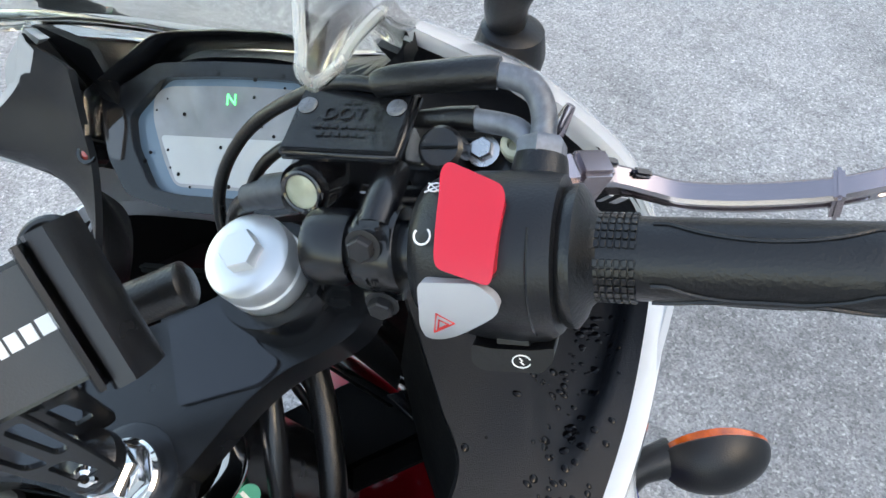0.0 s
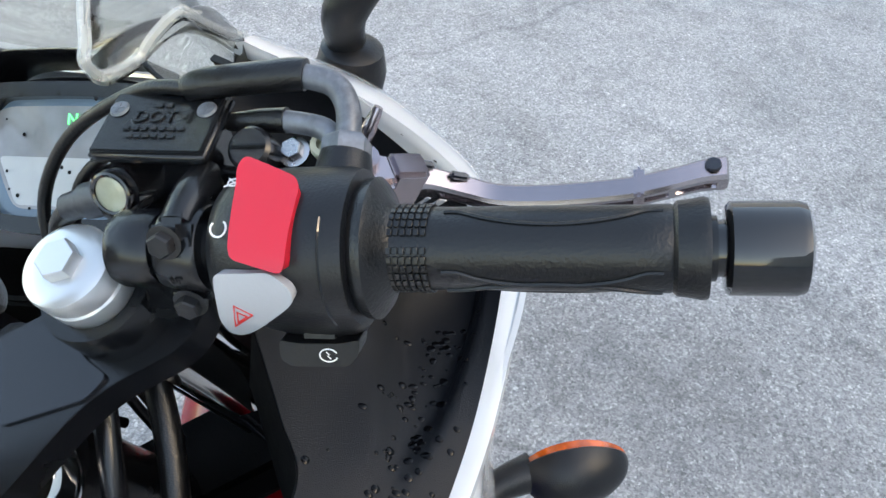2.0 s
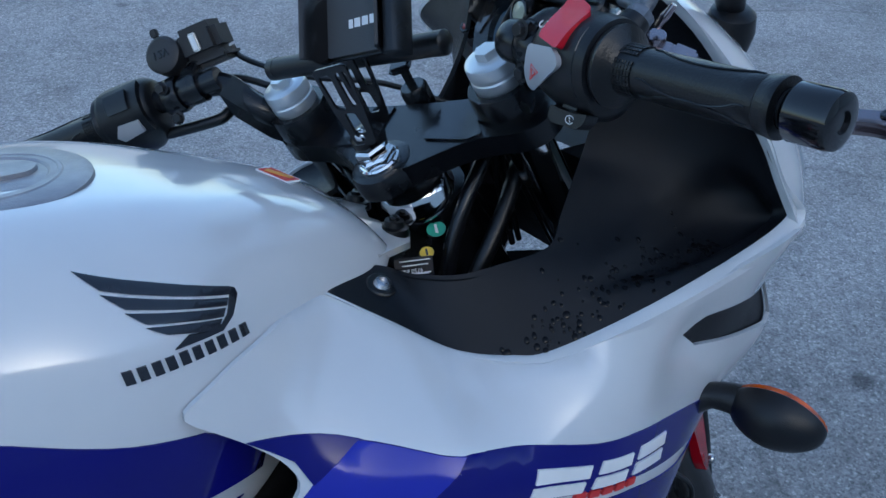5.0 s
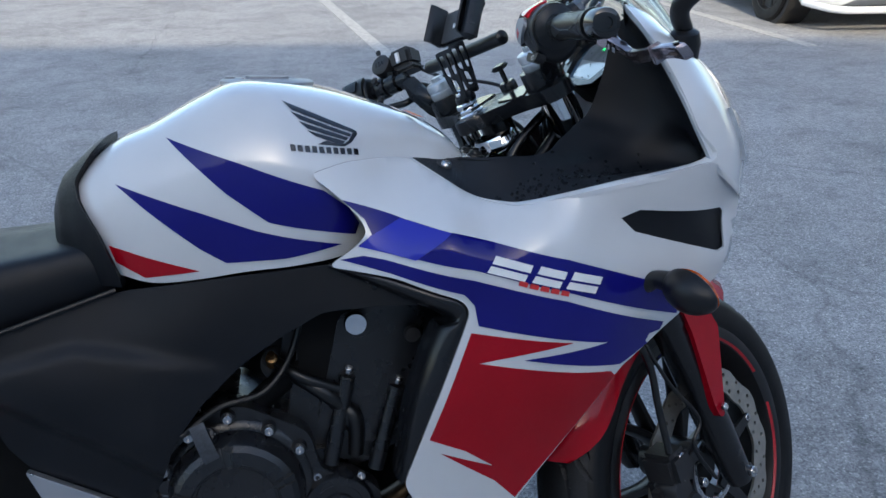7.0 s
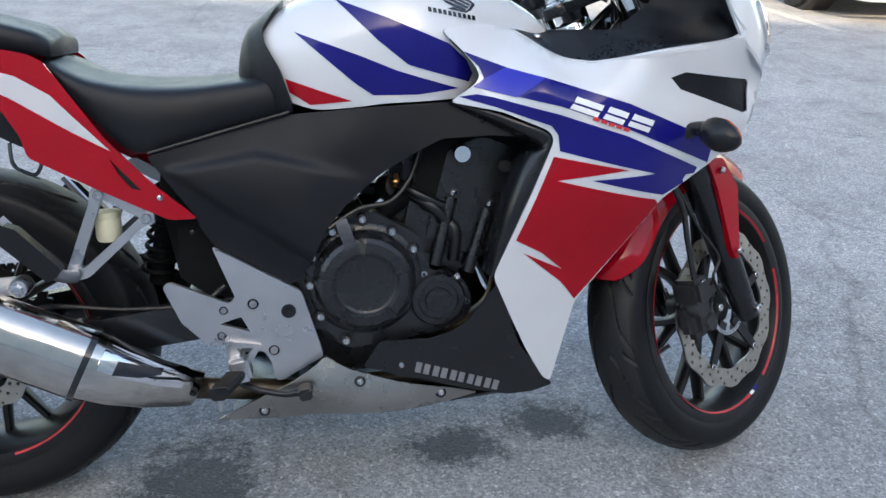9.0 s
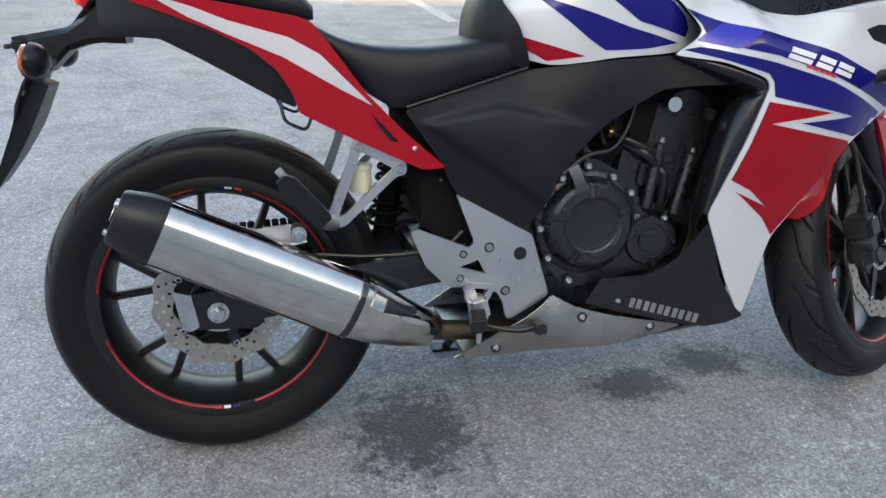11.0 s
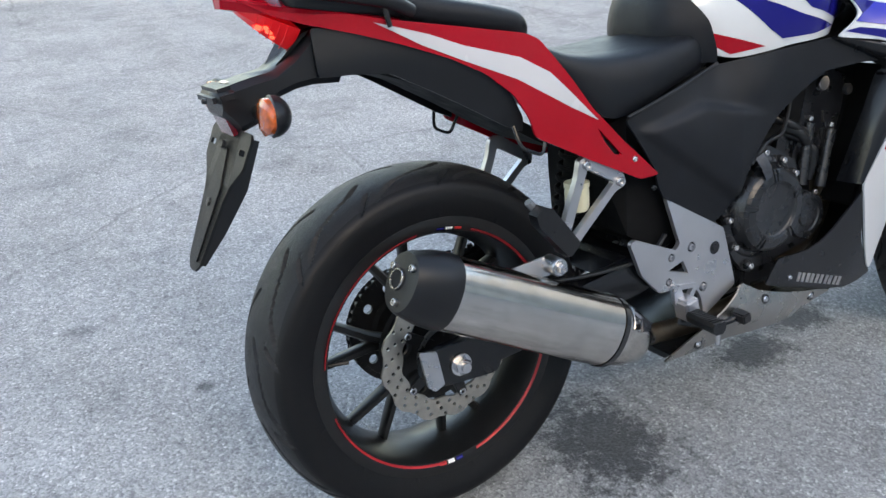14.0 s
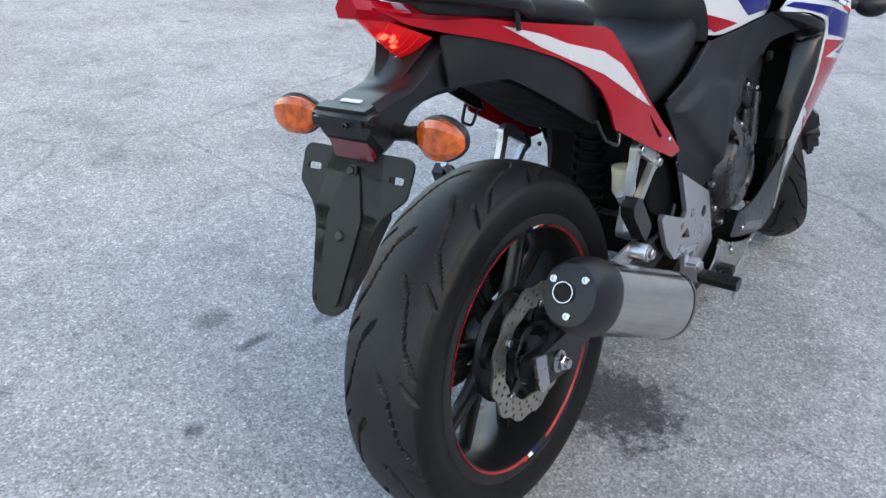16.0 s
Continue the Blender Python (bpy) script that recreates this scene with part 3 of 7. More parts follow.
# -- side fairing --
FAIR = spread([(.819, .858, .175), (.829, .747, .184), (.846, .833, .179), (.918, .803, .188), (.885, .869, .142), (.949, .861, .106), (1.012, .8195, .171), (1.079, .812, .214), (1.18, .831, .2335), (1.302, .853, .238),
               (.972, .794, .230), (1.08, .790, .238), (1.194, .786, .2205), (1.350, .775, .176), (1.348, .728, .1925), (1.007, .755, .25), (.991, .704, .239), (1.166, .634, .238),
               (.904, .453, .21), (1.066, .385, .18), (1.297, .634, .17), (1.197, .583, .21), (1.0, .26, .165), (.93, .60, .235), (1.05, .5, .215), (1.378, .775, .166), (1.38, .746, .155)])
FAIR_EDGE = [(.816, .860), (.86, .869), (.905, .868), (.947, .862), (.979, .841), (1.012, .8195), (1.045, .812), (1.079, .812), (1.18, .831), (1.302, .853),
             (1.335, .832), (1.375, .795), (1.380, .752), (1.358, .704), (1.296, .635), (1.197, .584), (1.12, .48), (1.06, .395), (1.045, .31), (1.03, .228),
             (1.014, .239), (.975, .305), (.943, .37), (.905, .453), (.945, .565), (.988, .672), (.994, .69), (.985, .705), (.91, .734), (.829, .746),
             (.862, .768), (.88, .785), (.873, .803), (.847, .832)]
SLOT = [(1.191, .787), (1.215, .796), (1.342, .782), (1.349, .775), (1.346, .730), (1.335, .727), (1.21, .768)]
BLUE_UP = [(.852, .827), (.925, .801), (.982, .787), (1.114, .748), (1.247, .696), (1.289, .663), (1.29, .638), (1.112, .708), (.998, .745), (.868, .772), (.885, .784), (.878, .802)]
BLUE_LOW = [(.873, .760), (.898, .756), (.997, .732), (1.111, .697), (1.286, .624), (1.196, .590), (1.059, .623), (1.172, .631), (1.003, .672), (.999, .698), (.987, .713), (.903, .740), (.845, .755)]
RED_LOW = [(.994, .663), (1.120, .640), (1.001, .623), (1.182, .583), (1.189, .575), (1.058, .399), (1.027, .437), (.954, .496), (1.026, .462), (.985, .496), (.939, .520)]
FACET = [(.920, .8020), (.976, .7885), (.932, .757), (.868, .771), (.884, .784)]

for side in (RIGHT, LEFT):
    fairing = part("side_fairing", skin(rounded(FAIR_EDGE, 0.012, 3), FAIR, side, 0.004, 0.012, [SLOT]), WHITE, bike, "glossy white side fairing with blue and red bands", sharp=50)
    tree = tree_of(fairing)
    part("blue_band", sticker(BLUE_UP, tree, side), BLUE, fairing, "dark blue band", sharp=50)
    part("blue_band", sticker(BLUE_LOW, tree, side), BLUE, fairing, "dark blue band with a pointed end", sharp=50)
    part("red_band", sticker(RED_LOW, tree, side), RED, fairing, "red lower band", sharp=50)
    # film in a brighter blue stands for sky mirrored by this facet
    part("skylit_blue_facet", sticker(FACET, tree, side, lift=0.0020), BLUE_SKYLIT, fairing, "blue facet, its brighter tone a painted sky reflection", sharp=50)
    # the model mark, drawn as plain slanted bars
    for x0, w in ((1.013, .048), (1.066, .038), (1.109, .044)):
        z0 = .7425 - .29 * (x0 - 1.010)
        for dz, h, ins in ((.0, .0075, 0), (.0100, .0085, .007)):
            bar = [(x0 + ins, z0 + dz), (x0 + w + ins - .004, z0 + dz - .29 * w), (x0 + w + ins, z0 + dz - .29 * w + h), (x0 + ins + .005, z0 + dz + h)]
            part("mark", sticker(bar, tree, side, .007, .0026), MARK, fairing, "white slanted bar of the model mark", sharp=50)
    for k in range(5):
        x0 = 1.050 + .0130 * k
        z0 = .7235 - .0042 * k
        part("mark", sticker([(x0, z0), (x0 + .0098, z0 - .0030), (x0 + .0112, z0 + .0026), (x0 + .0020, z0 + .0056)], tree, side, .006, .0027), MARKRED, fairing, "small red bar of the model mark", sharp=50)
    part("fairing_liner", skin(rounded([(1.02 + (x - 1.02) * .97, .66 + (z - .66) * .96) for x, z in FAIR_EDGE], 0.012, 3), lambda x, z: FAIR(x, z) - 0.010, side, 0.002, 0.03, [SLOT]), MATT, fairing, "black inner lining", sharp=50)
    # the black scoop in the slot
    scoop = [(1.188, .787), (1.215, .80), (1.345, .786), (1.356, .776), (1.352, .727), (1.335, .722), (1.205, .766)]
    part("scoop", skin(rounded(scoop, 0.006), lambda x, z: FAIR(x, z) - 0.0035 - 0.02 * max(0, x - 1.2), side, 0.004, 0.015), GRAINED, fairing, "black textured scoop", sharp=50)
    # rounded black border round the engine opening
    lip = [(.905, .453), (.926, .512), (.947, .568), (.970, .628), (.987, .668), (.991, .688), (.982, .702), (.955, .713), (.905, .730), (.86, .741), (.83, .747)]
    toward = [(-1, -.05), (-1, .02), (-1, .1), (-1, .1), (-1, -.1), (-.75, -.65), (-.35, -1), (-.1, -1), (0, -1), (.05, -1), (.1, -1)]
    wide = [.010, .022, .032, .035, .035, .035, .033, .030, .026, .018, .008]
    rings = []
    for q, d0, w0 in zip(curve([(x, z, 0) for x, z in lip], 5), curve([(x, z, 0) for x, z in toward], 5), curve([(w0, 0, 0) for w0 in wide], 5)):
        d0 = d0.normalized() * w0.x
        y = FAIR(q.x, q.y) - .004
        rings.append([Vector((q.x + d0.x * k, side * (y - dy), q.y + d0.y * k)) for k, dy in ((.0, .0), (.14, -.003), (.40, -.001), (.72, .010), (.92, .026), (1.0, .050), (.86, .052), (.1, .010))])
    part("opening_border", loft(rings), SATIN, fairing, "rounded satin black border round the engine opening", sharp=60)

# -- nose: upper cowl, lamp and screen --
def cowl_ring(u):
    """From the cockpit's rim (u 0) forward to the nose (u 1): a half section on the right, from top to bottom."""
    rim = [Vector(q) for q in ((1.2305, -.118, 1.0445), (1.2415, -.1635, 1.0115), (1.2568, -.193, .969), (1.2705, -.2145, .930), (1.286, -.223, .892), (1.302, -.234, .852))]
    mid = [Vector(q) for q in ((1.312, -.095, 1.004), (1.322, -.142, .974), (1.336, -.170, .936), (1.348, -.184, .904), (1.364, -.188, .855), (1.372, -.180, .80))]
    tip = [Vector(q) for q in ((1.410, -.03, .930), (1.420, -.05, .912), (1.430, -.06, .885), (1.436, -.065, .855), (1.438, -.06, .82), (1.418, -.06, .775))]
    out = []
    for a, b2, c in zip(rim, mid, tip):
        ctl = b2 * 2 - (a + c) * 0.5
        out.append(a * (1 - u) ** 2 + ctl * 2 * u * (1 - u) + c * u * u)
    return curve(out, 5)


for side in (RIGHT, LEFT):
    flip = Matrix.Diagonal((1, -side, 1, 1))
    outer = [cowl_ring(k / 14) for k in range(15)]
    rings = []
    for k, ring in enumerate(outer):
        inner = [q + Vector((0.002, 0.005, -0.008)) for q in ring]
        rings.append(ring + inner[::-1])
    cowl = part("upper_cowl", loft(rings), WHITE, bike, "glossy white upper cowl round the screen", m=flip, sharp=50)
    lamp = [cowl_ring(0.52 + 0.46 * k / 8) for k in range(9)]
    rings = [[q + Vector((0.004, -0.004, 0)) for q in r[14:22]] + [q + Vector((-0.01, 0.006, 0)) for q in r[14:22]][::-1] for r in lamp]
    part("headlight", loft(rings), LENS, bike, "pale clear headlight lens", m=flip)

# chin under the nose
chin = [[Vector((x, y * w, z)) for y, z in ((-1, zt), (-1.0, zb + .02), (-.8, zb), (.8, zb), (1.0, zb + .02), (1, zt))] for x, w, zt, zb in
        ((1.365, .12, .77, .68), (1.385, .105, .785, .69), (1.40, .09, .79, .70), (1.422, .05, .79, .74))]
part("chin", loft(chin), WHITE, bike, "white chin under the headlights")
housing = [[Vector((x, y * w, z)) for y, z in ((-1, zb), (-1, zt - .01), (-.9, zt), (.9, zt), (1, zt - .01), (1, zb))] for x, w, zt, zb in
           ((1.345, .118, .800, .765), (1.385, .100, .806, .772), (1.402, .084, .804, .774), (1.414, .05, .800, .776))]
part("headlight_housing", loft(housing), BLACK, bike, "black back of the headlight housing")
part("nose_bridge", loft([[Vector((x, y, z + dz)) for y, z in ((-w, 0), (w, 0))] + [Vector((x, y, z - .01 + dz)) for y, z in ((w, 0), (-w, 0))] for x, w, dz in
                          ((1.405, .035, .933), (1.418, .052, .912), (1.428, .062, .885), (1.436, .064, .83), (1.416, .062, .775))]), GLOSSY, bike, "dark strip between the headlights")

# screen: a clear domed shell with a thick polished edge
def screen_at(u, v):
    """u 0 at the left edge, 1 at the right; v 0 at the base, 1 at the free edge."""
    s = 2 * u - 1
    k = abs(s)
    sg = 1 if s >= 0 else -1
    base = Vector((1.42 - 0.187 * k ** 1.3, -0.121 * s, 0.930 + 0.115 * k ** 1.4))
    # free edge: over the top, down to a rounded corner, then forward along the cowl
    e = EDGE[min(int(k * (len(EDGE) - 1)), len(EDGE) - 2)], EDGE[min(int(k * (len(EDGE) - 1)) + 1, len(EDGE) - 1)]
    f = k * (len(EDGE) - 1) - min(int(k * (len(EDGE) - 1)), len(EDGE) - 2)
    top = e[0].lerp(e[1], f)
    q = base.lerp(Vector((top.x, -sg * top.y, top.z)), v)
    q.z += 0.030 * math.sin(math.pi * v) * (1 - k ** 2)
    return q


EDGE = curve([(1.150, 0, 1.200), (1.148, .05, 1.190), (1.140, .100, 1.158), (1.122, .131, 1.125), (1.1045, .1385, 1.104), (1.0980, .1395, 1.0965), (1.104, .1400, 1.0890), (1.1245, .1385, 1.0845), (1.133, .143, 1.090), (1.145, .1485, 1.0935), (1.172, .139, 1.078), (1.210, .128, 1.056), (1.233, .121, 1.046)], 6)
N, M = 168, 14
grid = [[screen_at(i / N, j / M) for i in range(N + 1)] for j in range(M + 1)]
faces, verts = [], [q for row in grid for q in row]
for j in range(M):
    for i in range(N):
        a = j * (N + 1) + i
        faces.append((a, a + 1, a + N + 2, a + N + 1))
windscreen = part("windscreen", solid(verts, faces, [q - Vector((0.0015, 0, 0.003)) for q in verts]), SCREEN, bike, "clear windscreen with a polished edge")
edge_line = [screen_at(0.56 + 0.44 * k / 80, 1.0) for k in range(81)]
part("edge", tube(edge_line, 0.0022, 8, smooth=False), EDGECLEAR, windscreen, "thick clear edge")
part("edge", tube([Vector((q.x, -q.y, q.z)) for q in edge_line], 0.0022, 8, smooth=False), EDGECLEAR, windscreen, "thick clear edge")

# mirror stalks
for side in (RIGHT, LEFT):
    p = Vector((1.305, side * .142, .992))
    mir = part("mirror_stalk", joined(lathe([(0, -.02), (.019, -.02), (.021, 0), (.018, .014), (.012, .018), (0, .018)], 20, axes(p, (-.1, side * .3, 1))),
                                      tube([p + Vector((0, 0, .015)), p + Vector((-.012, side * .012, .045)), p + Vector((.01, side * .05, .075)), p + Vector((.03, side * .13, .125))], [.011, .013, .010, .008], 12)), BLACK, bike, "black mirror stalk")
    part("mirror_head", loft([[Vector((x, side * y, z)) for x, y, z in ((1.33 + a, .20, 1.10), (1.33 + a, .34, 1.115), (1.33 + a, .35, 1.17), (1.33 + a, .22, 1.175))] for a in (0, .02, .05)]), BLACK, mir, "black mirror housing")

# -- cockpit inner panels --
for side in (RIGHT, LEFT):
    outer = [(.949, .104, .861), (.981, .133, .840), (1.013, .166, .820), (1.045, .190, .814), (1.079, .206, .815), (1.18, .2235, .8345), (1.2965, .2235, .8555),
             (1.285, .2205, .893), (1.2642, .2055, .9475), (1.245, .170, 1.0), (1.230, .117, 1.042)]
    # the white rim runs outside the panel's edge
    rim_out = [(.947, .1065, .8625), (.979, .138, .8415), (1.012, .172, .8200), (1.045, .198, .8125), (1.079, .2145, .8125), (1.18, .234, .8315), (1.303, .2350, .8535),
               (1.287, .2245, .894), (1.266, .2085, .950), (1.246, .1735, 1.002), (1.2305, .119, 1.0445)]
    inner = [(.975, .086, .864), (1.0, .082, .854), (1.035, .095, .838), (1.08, .122, .832), (1.115, .128, .838), (1.145, .125, .846), (1.178, .126, .872),
             (1.205, .119, .912), (1.222, .113, .952), (1.226, .106, .988), (1.226, .096, 1.022)]
    sag = [0, .002, .002, .002, .002, .004, .030, .045, .040, .025, .01]
    if side == RIGHT:
        inner = [(.970, .086, .862), (1.002, .080, .854), (1.012, .117, .860), (1.036, .141, .861), (1.064, .148, .8615), (1.113, .151, .8625), (1.140, .135, .877),
                 (1.165, .119, .892), (1.1915, .1023, .909), (1.212, .100, .960), (1.226, .096, 1.022)]
    else:
        outer = outer[:3] + [(1.06, .205, .823), (1.12, .205, .833), (1.2, .198, .848), (1.268, .180, .884), (1.262, .206, .922), (1.243, .232, .954), (1.246, .170, 1.0), (1.222, .115, 1.045)]
        sag = [0, .004, .012, .015, .02, .02, .012, .008, .004, .004, .002]
    a, b2, sg = curve(outer, 9), curve(inner, 9), curve([(s, 0, 0) for s in sag], 9)
    tuck = [p + (q - p).normalized() * .003 + Vector((.001, 0, -.003)) for p, q in zip(a, b2)]
    if side == RIGHT:
        a, tuck = curve(rim_out, 9), a
    lip_rings = [[Vector((q.x, side * q.y, q.z)) for q in (p, p.lerp(t0, .5) + Vector((0, 0, .0012)), t0, t0 - Vector((-.002, .0, .006)), p - Vector((-.002, .0, .006)))] for p, t0 in zip(a, tuck)]
    part("fairing_lip", loft(lip_rings), WHITE, bike, "rolled white edge of the fairing", sharp=50)
    a = tuck
    rows = []
    for p, q, s in zip(a, b2, sg):
        row = []
        u = len(rows) / (len(a) - 1)
        for k in range(25):
            w = p.lerp(q, k / 24)
            oval = ((u - .62) / .13) ** 2 + ((k / 24 - .42) / .26) ** 2
            push = s.x * math.sin(math.pi * k / 24) ** 0.8 + .020 / (1 + math.exp(max(-30, min(30, (oval - 1) * 9))))
            row.append(w + Vector((push * 0.9, 0, -push * 0.55)))
        rows.append(row)
    verts = [Vector((q.x, side * q.y, q.z)) for r in rows for q in r]
    nn = 25
    faces = [(i * nn + j, i * nn + j + 1, (i + 1) * nn + j + 1, (i + 1) * nn + j) for i in range(len(rows) - 1) for j in range(nn - 1)]
    inner_panel = part("inner_panel", solid(verts, faces, [q - Vector((-.002, side * .003, .003)) for q in verts]), GRAINED, bike, "textured black inner cockpit panel with water drops", sharp=50)
    if side == RIGHT:
        # the panel's free edge turns down into the dark well round the steering head
        part("flange", loft([[Vector((q.x, side * (q.y + dy), q.z + dz)) for dy, dz in ((-.001, -.0015), (-.016, -.050), (-.020, -.15), (-.017, -.15), (-.012, -.052), (.003, -.003))] for q in b2[14:70]]), MATT, inner_panel, "matt black turned-down edge")
        tp, rnd2, beads = tree_of(inner_panel), random.Random(8), []
        clumps = [(rnd2.uniform(1.06, 1.26), -.206 + abs(rnd2.gauss(0, .026))) for k in range(34)]
        for cx, cy in clumps:
            for k in range(rnd2.randint(3, 8)):
                x, y = cx + rnd2.gauss(0, .010), cy + rnd2.gauss(0, .007)
                h = tp.ray_cast(Vector((x, y, 1.3)), Vector((0, 0, -1)))
                if h[0] is not None:
                    r = rnd2.uniform(.0010, .0034)
                    beads.append(lathe([(0, r * .30), (r * .6, r * .24), (r * .92, r * .10), (r, -.0004), (0, -.0004)], 9, axes(h[0], h[1] if h[1].z > 0 else -h[1]) @ Matrix.Diagonal((1, rnd2.uniform(.6, 1.0), 1, 1))))
        tagged(part("water_spray", joined(*beads), DROP, inner_panel), "scattered dark beads of water", kind="stuff")
    seat_at = tree_of(inner_panel).ray_cast(Vector((.9954, side * .100, 1.3)), Vector((0, 0, -1)))
    up_n = seat_at[1] if seat_at[1].z > 0 else -seat_at[1]
    bolt(inner_panel, seat_at[0] + up_n * .001, up_n, .0075, "dome", STEEL)
    part("washer", lathe([(.008, .001), (.0115, .001), (.0125, 0), (.0125, -.004), (.008, -.004)], 24, axes(seat_at[0] + up_n * .001, up_n)), RUBBER, inner_panel)

# -- dash --
DASH = axes((1.254, .020, .975), (-.74, -.05, .67), (.67, 0, .74))   # z to the rider, x up the face, y to the left


def both(half):
    """Mirrors half an outline across the dash's middle line."""
    return [(x, y - .002) for x, y in half] + [(x, -y - .002) for x, y in half[::-1]]


bez = both([(-.060, .028), (-.0525, .064), (-.030, .080), (.0027, .0885), (.0110, .080), (.0290, .050), (.0305, .012)])
gla = both([(-.050, .028), (-.0475, .047), (-.022, .0625), (-.004, .0665), (.0200, .045), (.0215, .012)])
lcd = both([(-.0450, .035), (-.030, .044), (-.004, .0545), (.0105, .0550), (.0160, .046), (.0172, .012)])
hoo = both([(-.020, .0885), (.004, .0920), (.0120, .086), (.0300, .063), (.0425, .044), (.0450, .012)])
dash = part("dash", plate(rounded(bez, .006), .035, DASH @ pose(0, 0, -.001), [], .003), MATT, bike, "black instrument cluster with a pale display")
part("bezel", plate(rounded(bez, .006), .009, DASH @ pose(0, 0, .009), [rounded(gla, .005)], .002), SATIN, dash, "satin black bezel with beads of water")
hl = curve([(x, y, 0) for x, y in hoo], 5)
part("hood", loft([[DASH @ Vector((q.x * a + .001, q.y * a, h)) for a, h in ((1.04, -.020), (1.01, .020), (.985, .0215), (.96, .019), (.93, .002), (.97, -.020))] for q in hl]), SATIN, dash, "black hood round the instruments")
part("display_surround", plate(rounded(gla, .005), .002, DASH @ pose(0, 0, .0012)), LCDBLUE, dash, "blue-grey surround of the display")
lc = part("display", plate(rounded(lcd, .006), .0010, DASH @ pose(0, 0, .0022)), LCD, dash, "pale grey display, sky mirrored in its glass")
part("readout", plate(rounded([(-.043, .032), (-.014, .046), (-.014, -.050), (-.043, -.036)], .004), .0006, DASH @ pose(0, 0, .0028)), mat("display_pale", (.44, .46, .465), .10, coat=1.0), lc)
part("neutral_lamp", lettering("N", .0095, .0002, DASH @ pose(.0088, -.0013, .0028, 0, 0, -90)), NGREEN, lc, "lit green neutral lamp")
part("engine_lamp", plate(rounded([(-.0025, -.003), (.0025, -.003), (.0025, .003), (-.0025, .003)], .001), .0004, DASH @ pose(.0079, -.0354, .0027)), ORANGELED, lc, "lit orange lamp")
for sy in (1, -1):
    part("button_facet", plate(rounded([(-.032, sy * .0690 - .002), (-.010, sy * .0680 - .002), (.001, sy * .0715 - .002), (-.002, sy * .0840 - .002), (-.014, sy * .0830 - .002), (-.030, sy * .0775 - .002)], .002), .002, DASH @ pose(0, 0, .0108)), FACETBROWN, dash, "glossy black button facet")
rnd = random.Random(5)
for k in range(34):
    x, y = rnd.uniform(-.045, .026), rnd.uniform(-.062, .062)
    r = rnd.uniform(.0006, .0014)
    bead = lathe([(0, r * .45), (r * .55, r * .36), (r * .9, r * .15), (r, 0), (0, 0)], 10, DASH @ pose(x, y, .0031 if x < .018 else .0092))
    part("water_bead", bead, DROP, dash, "bead of water" if k == 0 else "")
part("dash_lamp", lathe([(0, .004), (.003, .0036), (.0045, .002), (.0045, -.01), (0, -.01)], 18, DASH @ pose(-.028, .0960, .004)), LAMPDIM, dash, "small dull red lens in a black ring")
part("lens_ring", lathe([(.0047, .003), (.0072, .003), (.0080, 0), (.0080, -.01), (.0047, -.01)], 20, DASH @ pose(-.028, .0960, .004)), SATIN, dash)

# black dash side panels, and the screen's base
for side in (RIGHT, LEFT):
    pan = [(1.235, .10, .93), (1.25, .16, .925), (1.275, .215, .93), (1.295, .236, .90), (1.272, .211, .945), (1.25, .167, 1.0), (1.225, .118, 1.045), (1.24, .10, 1.02), (1.235, .09, .98)]
    vs = [Vector((x + .012, side * (y - (.022 if side == RIGHT and y > .11 else 0)), z - (.014 if side == RIGHT and z > .96 else 0))) for x, y, z in pan]
    part("dash_side_panel", solid(vs, [tuple(range(len(vs)))], [q + Vector((.006, 0, 0)) for q in vs]), BLACK, bike, "black panel beside the instruments")
    if side == LEFT:
        bolt(bike, (1.2605, .196, .942), (-.9, -.2, .4), .0062, "dome", STEEL, "panel_bolt")
base_line = [screen_at(k / 24, 0.0) for k in range(25)]
front = []
for k, q in enumerate(base_line):
    s0 = 2 * k / 24 - 1
    e = Vector((.036 - .030 * abs(s0) ** 3, -.084 * s0, 0))
    r = DASH @ Vector((e.x, e.y, -.004))
    front.append([q + Vector((-.003, 0, -.003)), q.lerp(r, .5) + Vector((0, 0, -.012 * (1 - abs(s0)))), r, r - Vector((0, 0, .008)), q.lerp(r, .5) - Vector((0, 0, .020)), q + Vector((-.003, 0, -.012))])
part("dash_top", loft(front), BLACK, bike, "black cover between dash and screen")

# -- tank --
TW = [(.508, .070, .838, .785), (.525, .092, .860, .765), (.548, .110, .882, .750), (.58, .126, .902, .738), (.62, .143, .918, .730), (.68, .160, .948, .735), (.73, .171, .967, .742), (.79, .178, .964, .746),
      (.85, .161, .951, .75), (.90, .133, .934, .765), (.945, .109, .917, .785), (.985, .089, .897, .81), (1.012, .074, .876, .83), (1.026, .06, .858, .84)]
HALF = [(0, 1), (.25, .995), (.45, .98), (.66, .925), (.82, .82), (.93, .66), (1, .44), (.985, .2), (.93, 0)]


def tank_ring(x, w, zt, zb, grow=0.0):
    line = curve([(u, v, 0) for u, v in HALF], 4)
    right = [Vector((x, -(q.x * w + grow * q.x), zb + (zt - zb) * q.y + grow * max(0, q.y - .3))) for q in line]
    return [Vector((q.x, -q.y, q.z)) for q in right[:0:-1]] + right


